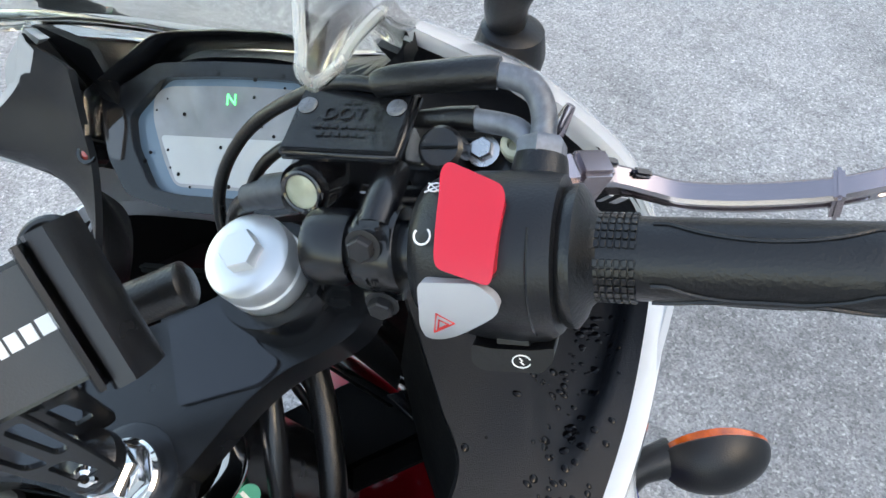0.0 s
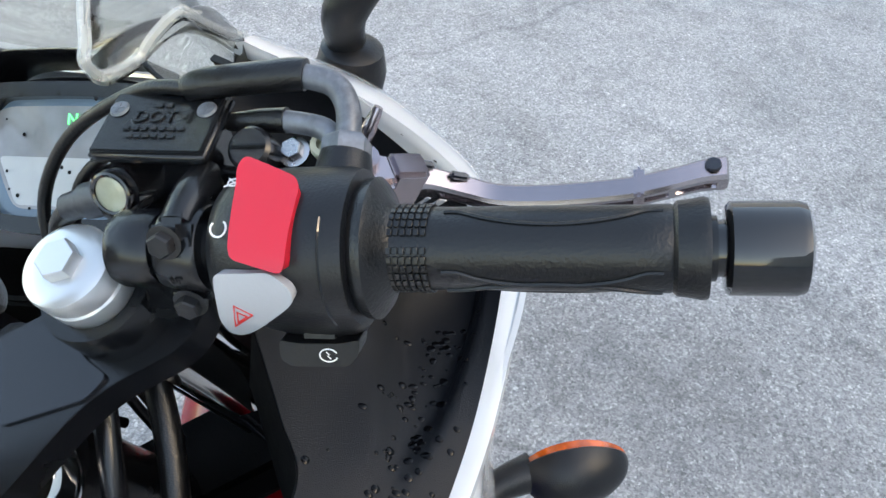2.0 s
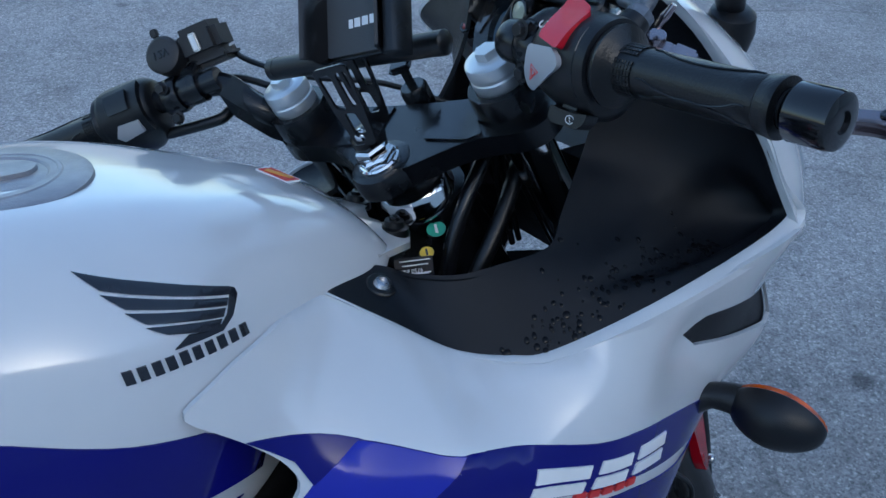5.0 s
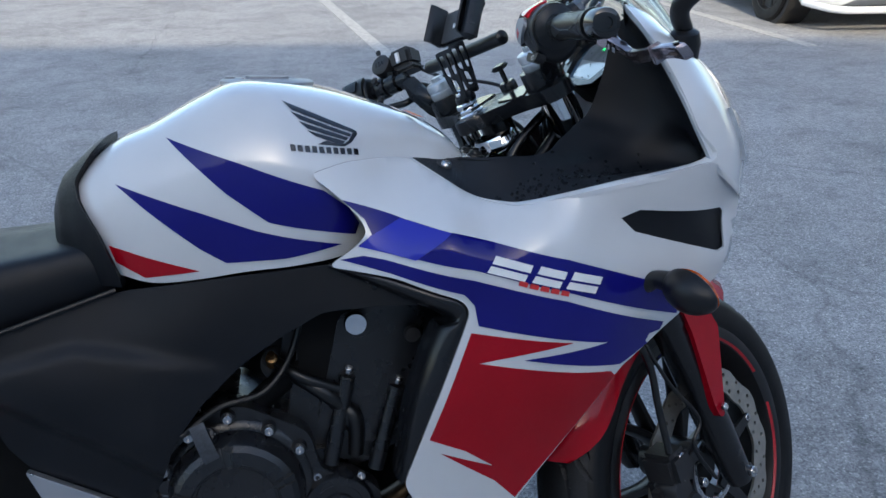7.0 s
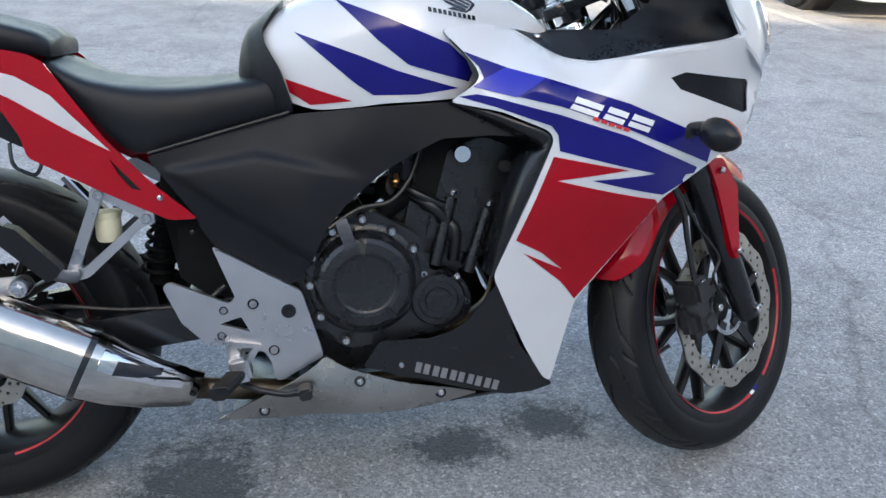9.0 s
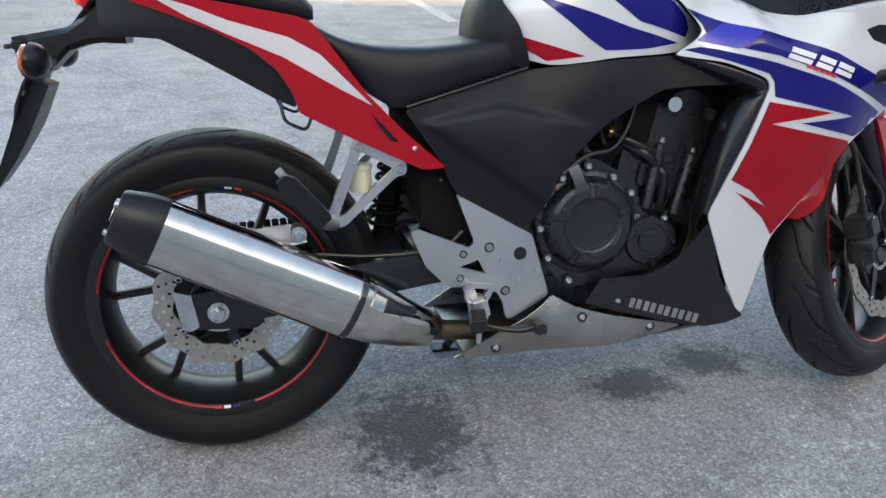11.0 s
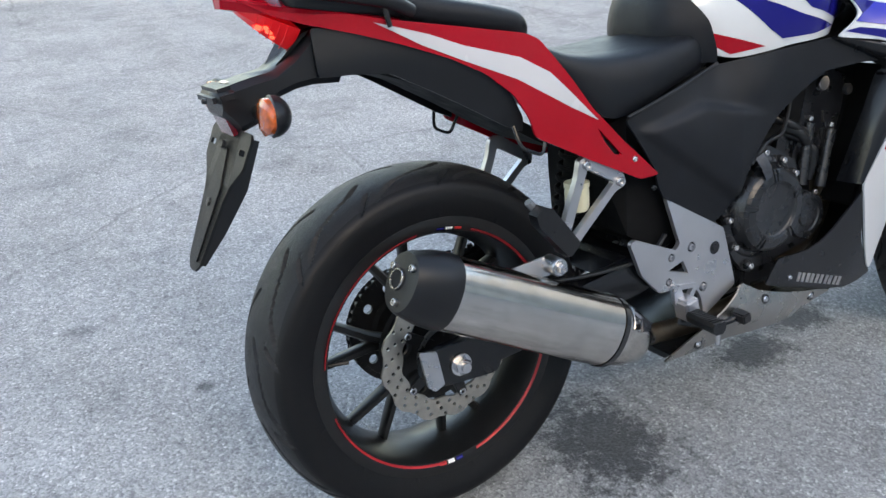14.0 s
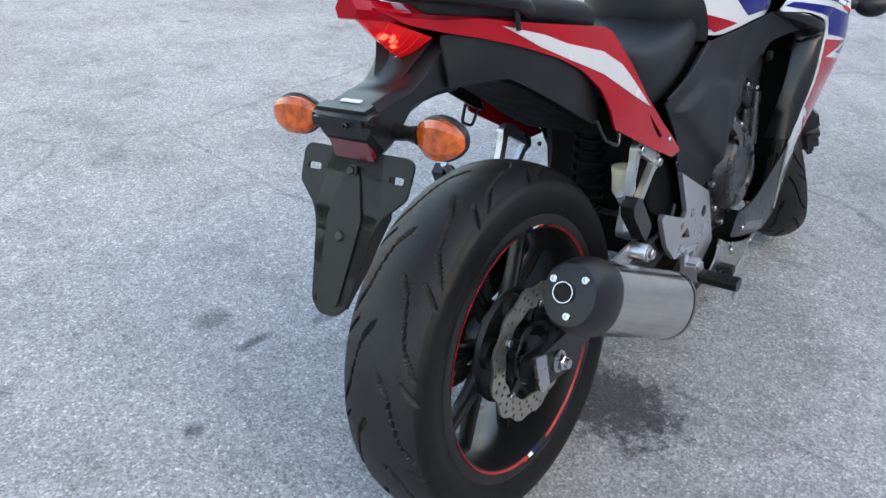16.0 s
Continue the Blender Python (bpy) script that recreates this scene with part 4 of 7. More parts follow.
rows = curve([(x, w, zt) for x, w, zt, zb in TW], 5)
lows = curve([(x, zb, 0) for x, w, zt, zb in TW], 5)
tank = part("fuel_tank", loft([tank_ring(a.x, a.y, a.z, b2.y) for a, b2 in zip(rows, lows)]), WHITE, bike, "glossy white fuel tank with blue and red bands", sharp=60)
tt = tree_of(tank)
SPEAR_UP = [(.649, .907), (.735, .877), (.832, .838), (.862, .812), (.874, .790), (.868, .776), (.764, .805), (.717, .842)]
SPEAR_LOW = [(.583, .854), (.686, .819), (.748, .795), (.85, .766), (.78, .757), (.708, .755), (.678, .775)]
for side in (RIGHT, LEFT):
    part("blue_spear", sticker(SPEAR_UP, tt, side), BLUE, tank, "dark blue pointed band", sharp=60)
    part("blue_spear", sticker(SPEAR_LOW, tt, side), BLUE, tank, "dark blue pointed band", sharp=60)
    part("red_flash", sticker([(.566, .779), (.674, .745), (.606, .737), (.572, .757)], tt, side), RED, tank, "red flash", sharp=60)
    # the maker's mark, as plain shapes: a swept wing of bars over a row of blocks
    for sh in ([(.7908, .9448), (.830, .9270), (.8597, .9125), (.8758, .9042), (.8739, .9010), (.835, .9185), (.8011, .9341)],
               [(.8003, .9324), (.8723, .8997), (.8697, .8968), (.8103, .9224)], [(.8094, .9206), (.8683, .8960), (.8650, .8928), (.8187, .9115)],
               [(.8179, .9098), (.8637, .8922), (.8591, .8882), (.8278, .9019)],
               [(.8758, .9042), (.8792, .9018), (.8796, .8983), (.8717, .8901), (.8622, .8864), (.8296, .8925), (.8403, .8955), (.8591, .8884), (.8680, .8925), (.8734, .9003)]):
        part("wing_mark", sticker(sh, tt, side, .005, .0012), INK, tank, "dark bar of a wing-shaped mark", sharp=60)
    for k in range(5):
        x0 = .7972 + k * .0170
        z0 = .8882 - k * .0029
        for a, w in ((0, .0058), (.0084, .0058)):
            sh = [(x0 + a, z0 - .17 * a), (x0 + a + w, z0 - .17 * (a + w)), (x0 + a + w - .0006, z0 - .17 * (a + w) + .0074), (x0 + a - .0006, z0 - .17 * a + .0074)]
            part("word_bar", sticker(sh, tt, side, .005, .0012), INK, tank, "dark bar of the maker's mark", sharp=60)
# filler cap
CAP = axes((.772, 0, .9600), (.06, 0, 1), (1, 0, 0))
cap = part("filler_cap", lathe([(0, .006), (.030, .006), (.034, .0045), (.036, .006), (.058, .005), (.062, .0025), (.063, -.004), (0, -.004)], 48, CAP), CAPGREY, bike, "silver fuel filler cap with a lock flap")
part("cap_flap", plate(rounded([(-.022, -.012), (.022, -.012), (.03, 0), (.022, .012), (-.022, .012), (-.03, 0)], .005), .003, CAP @ pose(0, 0, .009), [], .001), CAPGREY, cap)
part("cap_hinge", rbox(.016, .030, .006, .002, CAP @ pose(-.048, 0, .005)), CAPGREY, cap)
part("cap_ring", lathe([(.040, .0056), (.041, .0066), (.043, .0066), (.044, .0056)], 48, CAP), CAPGREY, cap, "raised ring with worn lettering")
# warning sticker on top, turned to its corner
WS = axes((.971, .0145, .9062), (.36, -.05, .93), (.6, -.8, 0))
ws = part("warning_sticker", plate(rounded([(-.0165, -.0100), (.0165, -.0100), (.0165, .0100), (-.0165, .0100)], .003), .0012, WS), MARK, tank, "white, red and yellow warning sticker")
part("print", plate([(-.015, -.0072), (.012, -.0085), (.015, .0072), (-.012, .0085)], .0004, WS @ pose(0, 0, .0005)), MARKRED, ws)
part("print", plate([(-.010, -.006), (.003, -.003), (.010, .0), (.011, .005), (.0, .0035), (-.011, .001)], .0004, WS @ pose(0, 0, .001)), WARN, ws)
# tank mount with two rubber bushes
tab = [(1.008, -.075, .858), (1.035, -.056, .848), (1.056, -.040, .839), (1.067, -.022, .838), (1.056, -.004, .842), (1.046, .012, .845), (1.055, .036, .842), (1.072, .057, .834), (1.056, .072, .838), (1.008, .078, .856), (.998, .0, .872)]
vs = [Vector(q) for q in tab]
part("tank_mount", solid(vs, [(10, k, k + 1) for k in range(9)] + [(10, 9, 0)], [q - Vector((0, 0, .006)) for q in vs]), WHITE, bike, "white tank mount with rubber bushes", recalc=True)
for x, y, z in ((1.051, -.0215, .8395), (1.056, .0575, .8335)):
    bush = part("rubber_bush", lathe([(0, .014), (.008, .014), (.009, .009), (.0125, .008), (.0135, .004), (.0135, 0), (0, -.004)], 22, axes((x, y, z), (.15, 0, 1))), RUBBER, bike, "black rubber mounting bush")
    bolt(bush, Vector((x + .0021, y, z + .0135)), (.15, 0, 1), .0045, "cap", SATIN)

# rear cover of the tank: a band that hugs the tank's rear end
CV = [(.486, .040, .800, .768), (.492, .060, .832, .752), (.505, .082, .856, .742), (.53, .106, .878, .734), (.552, .121, .896, .728), (.580, .133, .908, .726)]
FRONT = [(.70, .580), (.745, .574), (.799, .556), (.836, .534), (.856, .5295), (.875, .543), (.92, .580)]


def along(table, q, col):
    return float(np.interp(q, [r[0] for r in table], [r[col] for r in table]))


rings = []
for i in range(12):
    ring = []
    for k, q in enumerate(tank_ring(0, 1, 1, 0)):
        x = .49
        for turn in range(4):
            w, zt, zb = (along(CV, x, c) for c in (1, 2, 3))
            z = zb + (zt - zb) * q.z
            x = .486 + (along(FRONT, z, 1) - .486) * i / 11
        w, zt, zb = (along(CV, x, c) for c in (1, 2, 3))
        ring.append(Vector((x, q.y * (w + .005), zb + (zt - zb) * q.z + .005 * max(0, q.z - .3))))
    rings.append(ring)
rings.append([q + Vector((.001, -math.copysign(.007, q.y) if abs(q.y) > .01 else 0, -.006 if q.z > .8 else 0)) for q in rings[-1]])
part("tank_cover", loft(rings), GRAINED, bike, "black textured cover behind the tank", sharp=60)

# -- seats --
def seat_ring(x, w, zt, zb, crown=.006):
    line = curve([(0, 1 + crown / max(.01, zt - zb), 0), (.5, 1, 0), (.8, .96, 0), (.94, .84, 0), (1.0, .55, 0), (.985, .2, 0), (.95, 0, 0)], 4)
    right = [Vector((x, -q.x * w, zb + (zt - zb) * q.y)) for q in line]
    return [Vector((q.x, -q.y, q.z)) for q in right[:0:-1]] + right


rows = curve([(.182, .085, .812), (.2, .108, .803), (.25, .126, .781), (.32, .139, .770), (.40, .142, .769), (.48, .132, .776), (.545, .118, .783), (.578, .105, .785)], 5)
lows = curve([(.182, .79, 0), (.2, .772, 0), (.25, .725, 0), (.32, .664, 0), (.40, .676, 0), (.48, .70, 0), (.545, .714, 0), (.578, .722, 0)], 5)
part("rider_seat", loft([seat_ring(a.x, a.y, a.z, b2.y) for a, b2 in zip(rows, lows)]), LEATHER, bike, "black vinyl rider seat", sharp=60)
rows = curve([(-.19, .055, .905), (-.17, .075, .912), (-.08, .092, .905), (.03, .10, .886), (.12, .104, .868), (.175, .10, .853), (.196, .085, .838)], 5)
lows = curve([(-.19, .89, 0), (-.17, .885, 0), (-.08, .868, 0), (.03, .845, 0), (.12, .826, 0), (.175, .815, 0), (.196, .812, 0)], 5)
part("pillion_seat", loft([seat_ring(a.x, a.y, a.z, b2.y) for a, b2 in zip(rows, lows)]), LEATHER, bike, "black vinyl pillion seat", sharp=60)

# -- tail cowl --
TAIL = spread([(.412, .556, .151), (.358, .591, .153), (.276, .681, .145), (.238, .744, .138), (.184, .813, .122), (.155, .661, .146), (.083, .748, .134),
               (-.06, .789, .108), (-.073, .863, .100), (-.173, .852, .058), (-.28, .905, .02), (.05, .82, .122), (.30, .60, .152)])
TAIL_EDGE = [(-.255, .905), (-.16, .884), (-.073, .863), (.05, .840), (.165, .819), (.19, .808), (.238, .744), (.276, .690), (.34, .622), (.416, .554), (.372, .553), (.26, .607),
             (.160, .659), (.152, .690), (.128, .730), (.085, .766), (.03, .795), (-.045, .824), (-.11, .846), (-.165, .862), (-.21, .878)]
GREY_BLADE = [(-.08, .858), (-.002, .834), (.050, .813), (.150, .784), (.201, .755), (.286, .668), (.232, .697), (.139, .752), (.048, .791), (-.013, .819)]
for side in (RIGHT, LEFT):
    hole = [(.284, .655), (.33, .604), (.315, .606), (.296, .63)]
    tail = part("tail_cowl", skin(rounded(TAIL_EDGE, .008, 3), TAIL, side, .004, .018, [hole]), RED, bike, "glossy red tail cowl with a pale grey blade", sharp=50)
    part("grey_blade", sticker(GREY_BLADE, tree_of(tail), side), GREY, tail, "pale grey pointed band", sharp=50)
    bolt(tail, (.358, side * .1535, .591), (0, side, 0), .0055, "dome")
    part("slot_backing", skin([(.276, .66), (.338, .60), (.31, .6), (.29, .628)], lambda x, z: TAIL(x, z) - .008, side, .003, .02), BLACK, tail)
    # black undertail side
    under = [(-.160, .858), (-.10, .848), (-.04, .828), (.03, .80), (.09, .769), (.132, .732), (.156, .690), (.158, .664), (.127, .678), (.0535, .721), (.001, .751), (-.060, .783), (-.112, .787), (-.158, .786), (-.160, .82)]
    part("undertail_side", skin(rounded(under, .006, 2), lambda x, z: TAIL(x, z) - .006 - .30 * max(0, .80 - .3 * max(0, x) - z), side, .004, .02), BLACK, bike, "black undertail cover")
# top between the cowls, behind the pillion seat
rings = [[Vector((x, y * w, z + c)) for y, c in ((-1, 0), (-.6, .012), (0, .016), (.6, .012), (1, 0), (.8, -.012), (0, -.012), (-.8, -.012))] for x, w, z in
         ((-.272, .018, .905), (-.24, .032, .898), (-.19, .055, .888), (-.12, .083, .875), (-.04, .105, .858))]
part("tail_top", loft(rings), RED, bike, "red top of the tail cowl")
for side in (RIGHT, LEFT):
    part("grab_rail", tube([(-.02, side * .102, .868), (-.06, side * .112, .885), (-.14, side * .092, .903), (-.2, side * .055, .916), (-.222, 0, .920)], .011, 10), BLACK, bike, "black pillion grab rail")
    part("rail_stay", tube([(-.065, side * .11, .88), (-.063, side * .112, .862), (-.06, side * .112, .85)], .004, 8), BLACK, bike)

# floor of the undertail
rings = [[Vector((x, -w, z)), Vector((x, w, z)), Vector((x, w * .9, z - .02)), Vector((x, -w * .9, z - .02))] for x, w, z in
         ((-.18, .045, .815), (-.10, .060, .815), (0, .070, .778), (.1, .078, .722), (.17, .085, .680), (.24, .08, .640))]
part("undertail_floor", loft(rings), MATT, bike, "black undertail floor")
# luggage hooks
for side in (RIGHT, LEFT):
    part("luggage_hook", tube([(.13, side * .128, .68), (.135, side * .14, .65), (.15, side * .146, .638), (.17, side * .146, .632), (.18, side * .142, .65), (.182, side * .13, .668)], .0032, 8), SATIN, bike, "black wire luggage hook")

# -- tail lamp: two swept halves with a lit centre --
T0, LR, LB = Vector((-.262, 0, .903)), Vector((-.172, -.052, .856)), Vector((-.174, 0, .826))
LL = Vector((LR.x, -LR.y, LR.z))
rings = []
for t in (.04, .2, .4, .6, .8, .93, 1.0):
    r, l, b2 = T0.lerp(LR, t), T0.lerp(LL, t), T0.lerp(LB, t)
    out = Vector((-.55, 0, -.84)) * (.006 * math.sin(math.pi * min(1, t)) ** .5)
    rings.append([l, l.lerp(b2, .5) + out + Vector((0, .003, 0)), b2 + out, r.lerp(b2, .5) + out + Vector((0, -.003, 0)), r, r.lerp(l, .5) + Vector((.004, 0, .012 * t))])
lampbody = part("tail_lamp", loft(rings), REDLENS, bike, "red tail lamp, lit", sharp=25)
for k, (u, v, rr) in enumerate(((.52, .30, .0085), (.66, .40, .0060), (.60, .55, .0050), (.72, .22, .0045))):
    q = T0.lerp(LB, u).lerp(T0.lerp(LR, u), v)
    part("lit_bulb", lathe([(0, .0040), (rr * .6, .0034), (rr, .002), (0, -.004)], 18, axes(q + Vector((-.55, -.1, -.84)) * .0042, (-.5, -.35, -.8))), LAMPGLOW, lampbody, "glowing bulb" if k == 0 else "")
for k in range(5):
    u = .45 + .1 * k
    part("lens_rib", tube([T0.lerp(LB, u) + Vector((-.003, 0, -.007)), T0.lerp(LB, u).lerp(T0.lerp(LR, u), .5) + Vector((-.0035, -.003, -.0065)), T0.lerp(LR, u) + Vector((-.001, 0, -.001))], .0008, 6), REDLENS, lampbody)
trim = [LR + Vector((.002, .006, -.006)), LB + Vector((.002, -.004, -.003)), LB + Vector((.002, .004, -.003)), LL + Vector((.002, -.006, -.006)), Vector((-.212, .022, .803)), Vector((-.212, -.022, .803))]
part("lamp_trim", solid(trim, [(0, 1, 2, 3, 4, 5)], [q + Vector((.012, 0, .004)) for q in trim]), IRON, lampbody, "dark grey trim under the lamp")

# -- rear mudguard and plate bracket --
sec = [(-.12, .056, .855, .775), (-.160, .054, .846, .777), (-.185, .050, .822, .774), (-.215, .046, .803, .764), (-.25, .043, .797, .730), (-.275, .044, .792, .722), (-.298, .045, .787, .750)]
guard = part("rear_mudguard", loft([[Vector((x, y * w, z)) for y, z in ((-1, zb + .01), (-1, zt - .01), (-.75, zt), (.75, zt), (1, zt - .01), (1, zb + .01), (.8, zb), (-.8, zb))] for x, w, zt, zb in sec]), BLACK, bike, "black rear mudguard with the plate bracket")
part("plate_lamp", rbox(.040, .104, .028, .010, pose(-.290, 0, .776, 0, -10, 0), 3), BLACK, guard, "black number plate lamp")
part("lamp_mark", plate(rounded([(-.004, -.017), (.004, -.017), (.004, .017), (-.004, .017)], .001), .0008, pose(-.280, 0, .7935, 0, -12, 0)), GREY, guard, "white mark")
bolt(guard, (-.3165, -.022, .772), (-1, 0, .1), .004, "cap", SATIN)
RF = axes((-.290, 0, .733), (-.95, 0, -.3), (0, 0, 1))
part("reflector", plate(rounded([(-.016, -.034), (.016, -.034), (.016, .034), (-.016, .034)], .002), .008, RF, [], .001), mat("red_reflector", (.12, .004, .010), .2, coat=1.0, bump=.6, bscale=900), guard, "red rectangular reflector")
PL = axes((-.289, 0, .700), (-.905, 0, .425), (.425, 0, .905))   # x up the plate
outl = [(.030, -.088), (.022, -.097), (-.022, -.094), (-.050, -.062), (-.075, -.050), (-.175, -.031), (-.190, -.014), (-.190, .014), (-.175, .031), (-.075, .050), (-.050, .062), (-.022, .094), (.022, .097), (.030, .088)]


def slot_hole(y):
    return rounded([(-.0045, y - .012), (.0045, y - .012), (.0045, y + .012), (-.0045, y + .012)], .004)


bracket = part("plate_bracket", plate(rounded(outl, .007), .004, PL, [slot_hole(-.0725), slot_hole(.0725)], .001), PLATEGREY, guard, "dark grey tapered plate bracket, no plate fitted")
ridge = [(.0, -.012), (-.06, -.03), (-.175, -.018), (-.175, .018), (-.06, .03), (.0, .012)]
part("bracket_ridge", plate(rounded(ridge, .006), .004, PL @ pose(0, 0, .003), [], .002), PLATEGREY, guard)
part("bracket_wall", loft([[PL @ Vector((x, s * w, 0)) for s in (-1, 1)] + [PL @ Vector((x, s * w * .94, -d)) for s in (1, -1)] for x, w, d in ((.022, .046, .030), (-.020, .052, .030), (-.050, .056, .030), (-.075, .049, .028), (-.12, .041, .022), (-.176, .029, .010))]), BLACK, guard)
bolt(guard, PL @ Vector((.002, 0, .003)), (-.905, 0, .425), .006, "hex", IRON)
part("rubber_stop", lathe([(0, .004), (.006, .003), (.007, 0), (0, 0)], 16, PL @ pose(-.085, 0, .003)), RUBBER, guard)


def blinker(p, out, back, size, front_lens, root=None):
    """A stalk and a pointed lamp; out: along the lamp, back: where its lens looks, root: where the stalk leaves the body."""
    p, out, back = Vector(p), Vector(out).normalized(), Vector(back).normalized()
    back = (back - out * out.dot(back)).normalized()
    up = back.cross(out)
    if up.z < 0:
        up = -up
    holder = part("indicator", tube([Vector(root), Vector(root).lerp(p - out * size * .8, .5) + Vector((0, 0, .004)), p - out * size * .70] if root else [p - out * .082, p - out * .060, p - out * size * .80], [.016, .0115, .0145] if root else [.012, .0095, .014], 14), RUBBER, bike, "indicator with a black body and an amber lens")
    body, lens = [], []
    n = 16
    for k in range(n + 1):
        a = math.pi * k / n
        u = -math.cos(a)
        r = size * .60 * math.sin(a) ** .90 * (1.08 if u < .1 else 1.08 - .16 * (u - .1))
        c = p + out * size * .90 * u
        ring = [(math.cos(q), math.sin(q)) for q in (2 * math.pi * s / 24 for s in range(24))]
        deep, hull = (.42, 1.0) if front_lens else (.60, .95)
        body.append([c + up * (r * s * 1.0 + .0002) + back * (r * hull * w if w < 0 else r * .16 * w) for w, s in ring])
        # the lens is cut in flat facets
        facet = [(max(-.86, min(.86, math.cos(q) * 1.12)), max(-.9, min(.9, math.sin(q) * 1.15))) for q in (2 * math.pi * s / 12 for s in range(12))]
        lens.append([c + up * (r * .98 * s) + back * (r * deep * w if w > 0 else 0) for w, s in facet])
    part("lamp_body", loft(body), BLACK, holder, "gloss black body")
    part("lens", loft([[q + back * .0012 for q in r] for r in lens[1:-1]]), AMBER, holder, "amber lens", sharp=24)


blinker((-.256, -.124, .752), (-.12, -1, .04), (-1, 0, .05), .045, False)
blinker((-.258, .128, .758), (-.12, 1, .04), (-1, 0, .05), .045, False)
for side in (RIGHT, LEFT):
    blinker((1.2650, side * .2680, .6990), (.38, side * .9, -.14), (1, -side * .25, .22), .044, True, (1.228, side * .204, .694))
# -- wheels --
def tyre_bm(R, w, grooves, m, seg=1400, depth=.0062):
    """A tyre round y, its tread cut with curved slanting grooves."""
    bead, half = .222, w / 2
    prof = [(bead - .004, -half * .80), (bead + .004, -half * .86), (R * .82, -half * .985), (R * .875, -half), (R * .925, -half * .93), (R * .968, -half * .68), (R * .992, -half * .36), (R, 0)]
    prof = prof + [(r, -y) for r, y in prof[-2::-1]]
    line = curve([(r, y, 0) for r, y in prof], 8)
    a = np.arange(seg) * (2 * math.pi / seg)
    pts = []
    for q in line:
        k, sg = abs(q.y) / half, 1 if q.y > 0 else -1
        r = np.full(seg, q.x)
        pitch = 2 * math.pi * R / grooves
        for lo, hi, off, wide, bend in ((.10, .88, .0, .0080, .90), (.55, .94, .52, .0056, .55)):
            if lo < k < hi:
                ends = min(1.0, (k - lo) / .08, (hi - k) / .12)
                ph = (a * grooves / (2 * math.pi) + off + (.5 if sg > 0 else 0) - bend * k ** 1.25 - .16 * max(-1, min(1, (k - .48) * 9))) % 1.0
                d = np.minimum(ph, 1 - ph) * pitch
                r = r - depth * ends * np.clip(1 - (d / (wide * (.5 + .5 * ends))) ** 4, 0, 1)
        pts.append(np.stack([r * np.cos(a), np.full(seg, q.y), r * np.sin(a)], 1))
    n = len(pts)
    i, j = np.meshgrid(np.arange(n - 1), np.arange(seg), indexing="ij")
    j2 = (j + 1) % seg
    quads = np.stack([i * seg + j, i * seg + j2, (i + 1) * seg + j2, (i + 1) * seg + j], -1).reshape(-1, 4)
    me = bpy.data.meshes.new("scratch")
    me.from_pydata(np.concatenate(pts).tolist(), [], quads.tolist())
    bm = bmesh.new()
    bm.from_mesh(me)
    bpy.data.meshes.remove(me)
    bm.transform(m)
    return bm


ROUND_Y = Matrix(((1, 0, 0, 0), (0, 0, 1, 0), (0, 1, 0, 0), (0, 0, 0, 1)))   # turns a lathe's z to y


def disc_bm(r_out, r_in, thick, m, waves, amp, holes_n):
    outl = []
    n = waves * 8
    for k in range(n):
        a = 2 * math.pi * k / n
        s = math.sin(a * waves)
        outl.append((math.cos(a) * (r_out + amp * max(-1, min(1, s * 1.6))), math.sin(a) * (r_out + amp * max(-1, min(1, s * 1.6)))))
    inn = []
    for k in range(n):
        a = 2 * math.pi * k / n
        s = math.sin(a * waves)
        inn.append((math.cos(a) * (r_in + amp * .8 * s), math.sin(a) * (r_in + amp * .8 * s)))
    holes = [inn]
    for k in range(holes_n):
        a = 2 * math.pi * k / holes_n
        f = (k % 3 - 1) * .30
        r = (r_out + r_in) / 2 + f * (r_out - r_in)
        holes.append(circle(.0036, 7, (r * math.cos(a), r * math.sin(a))))
    return plate(outl, thick, m @ ROUND_Y, holes)


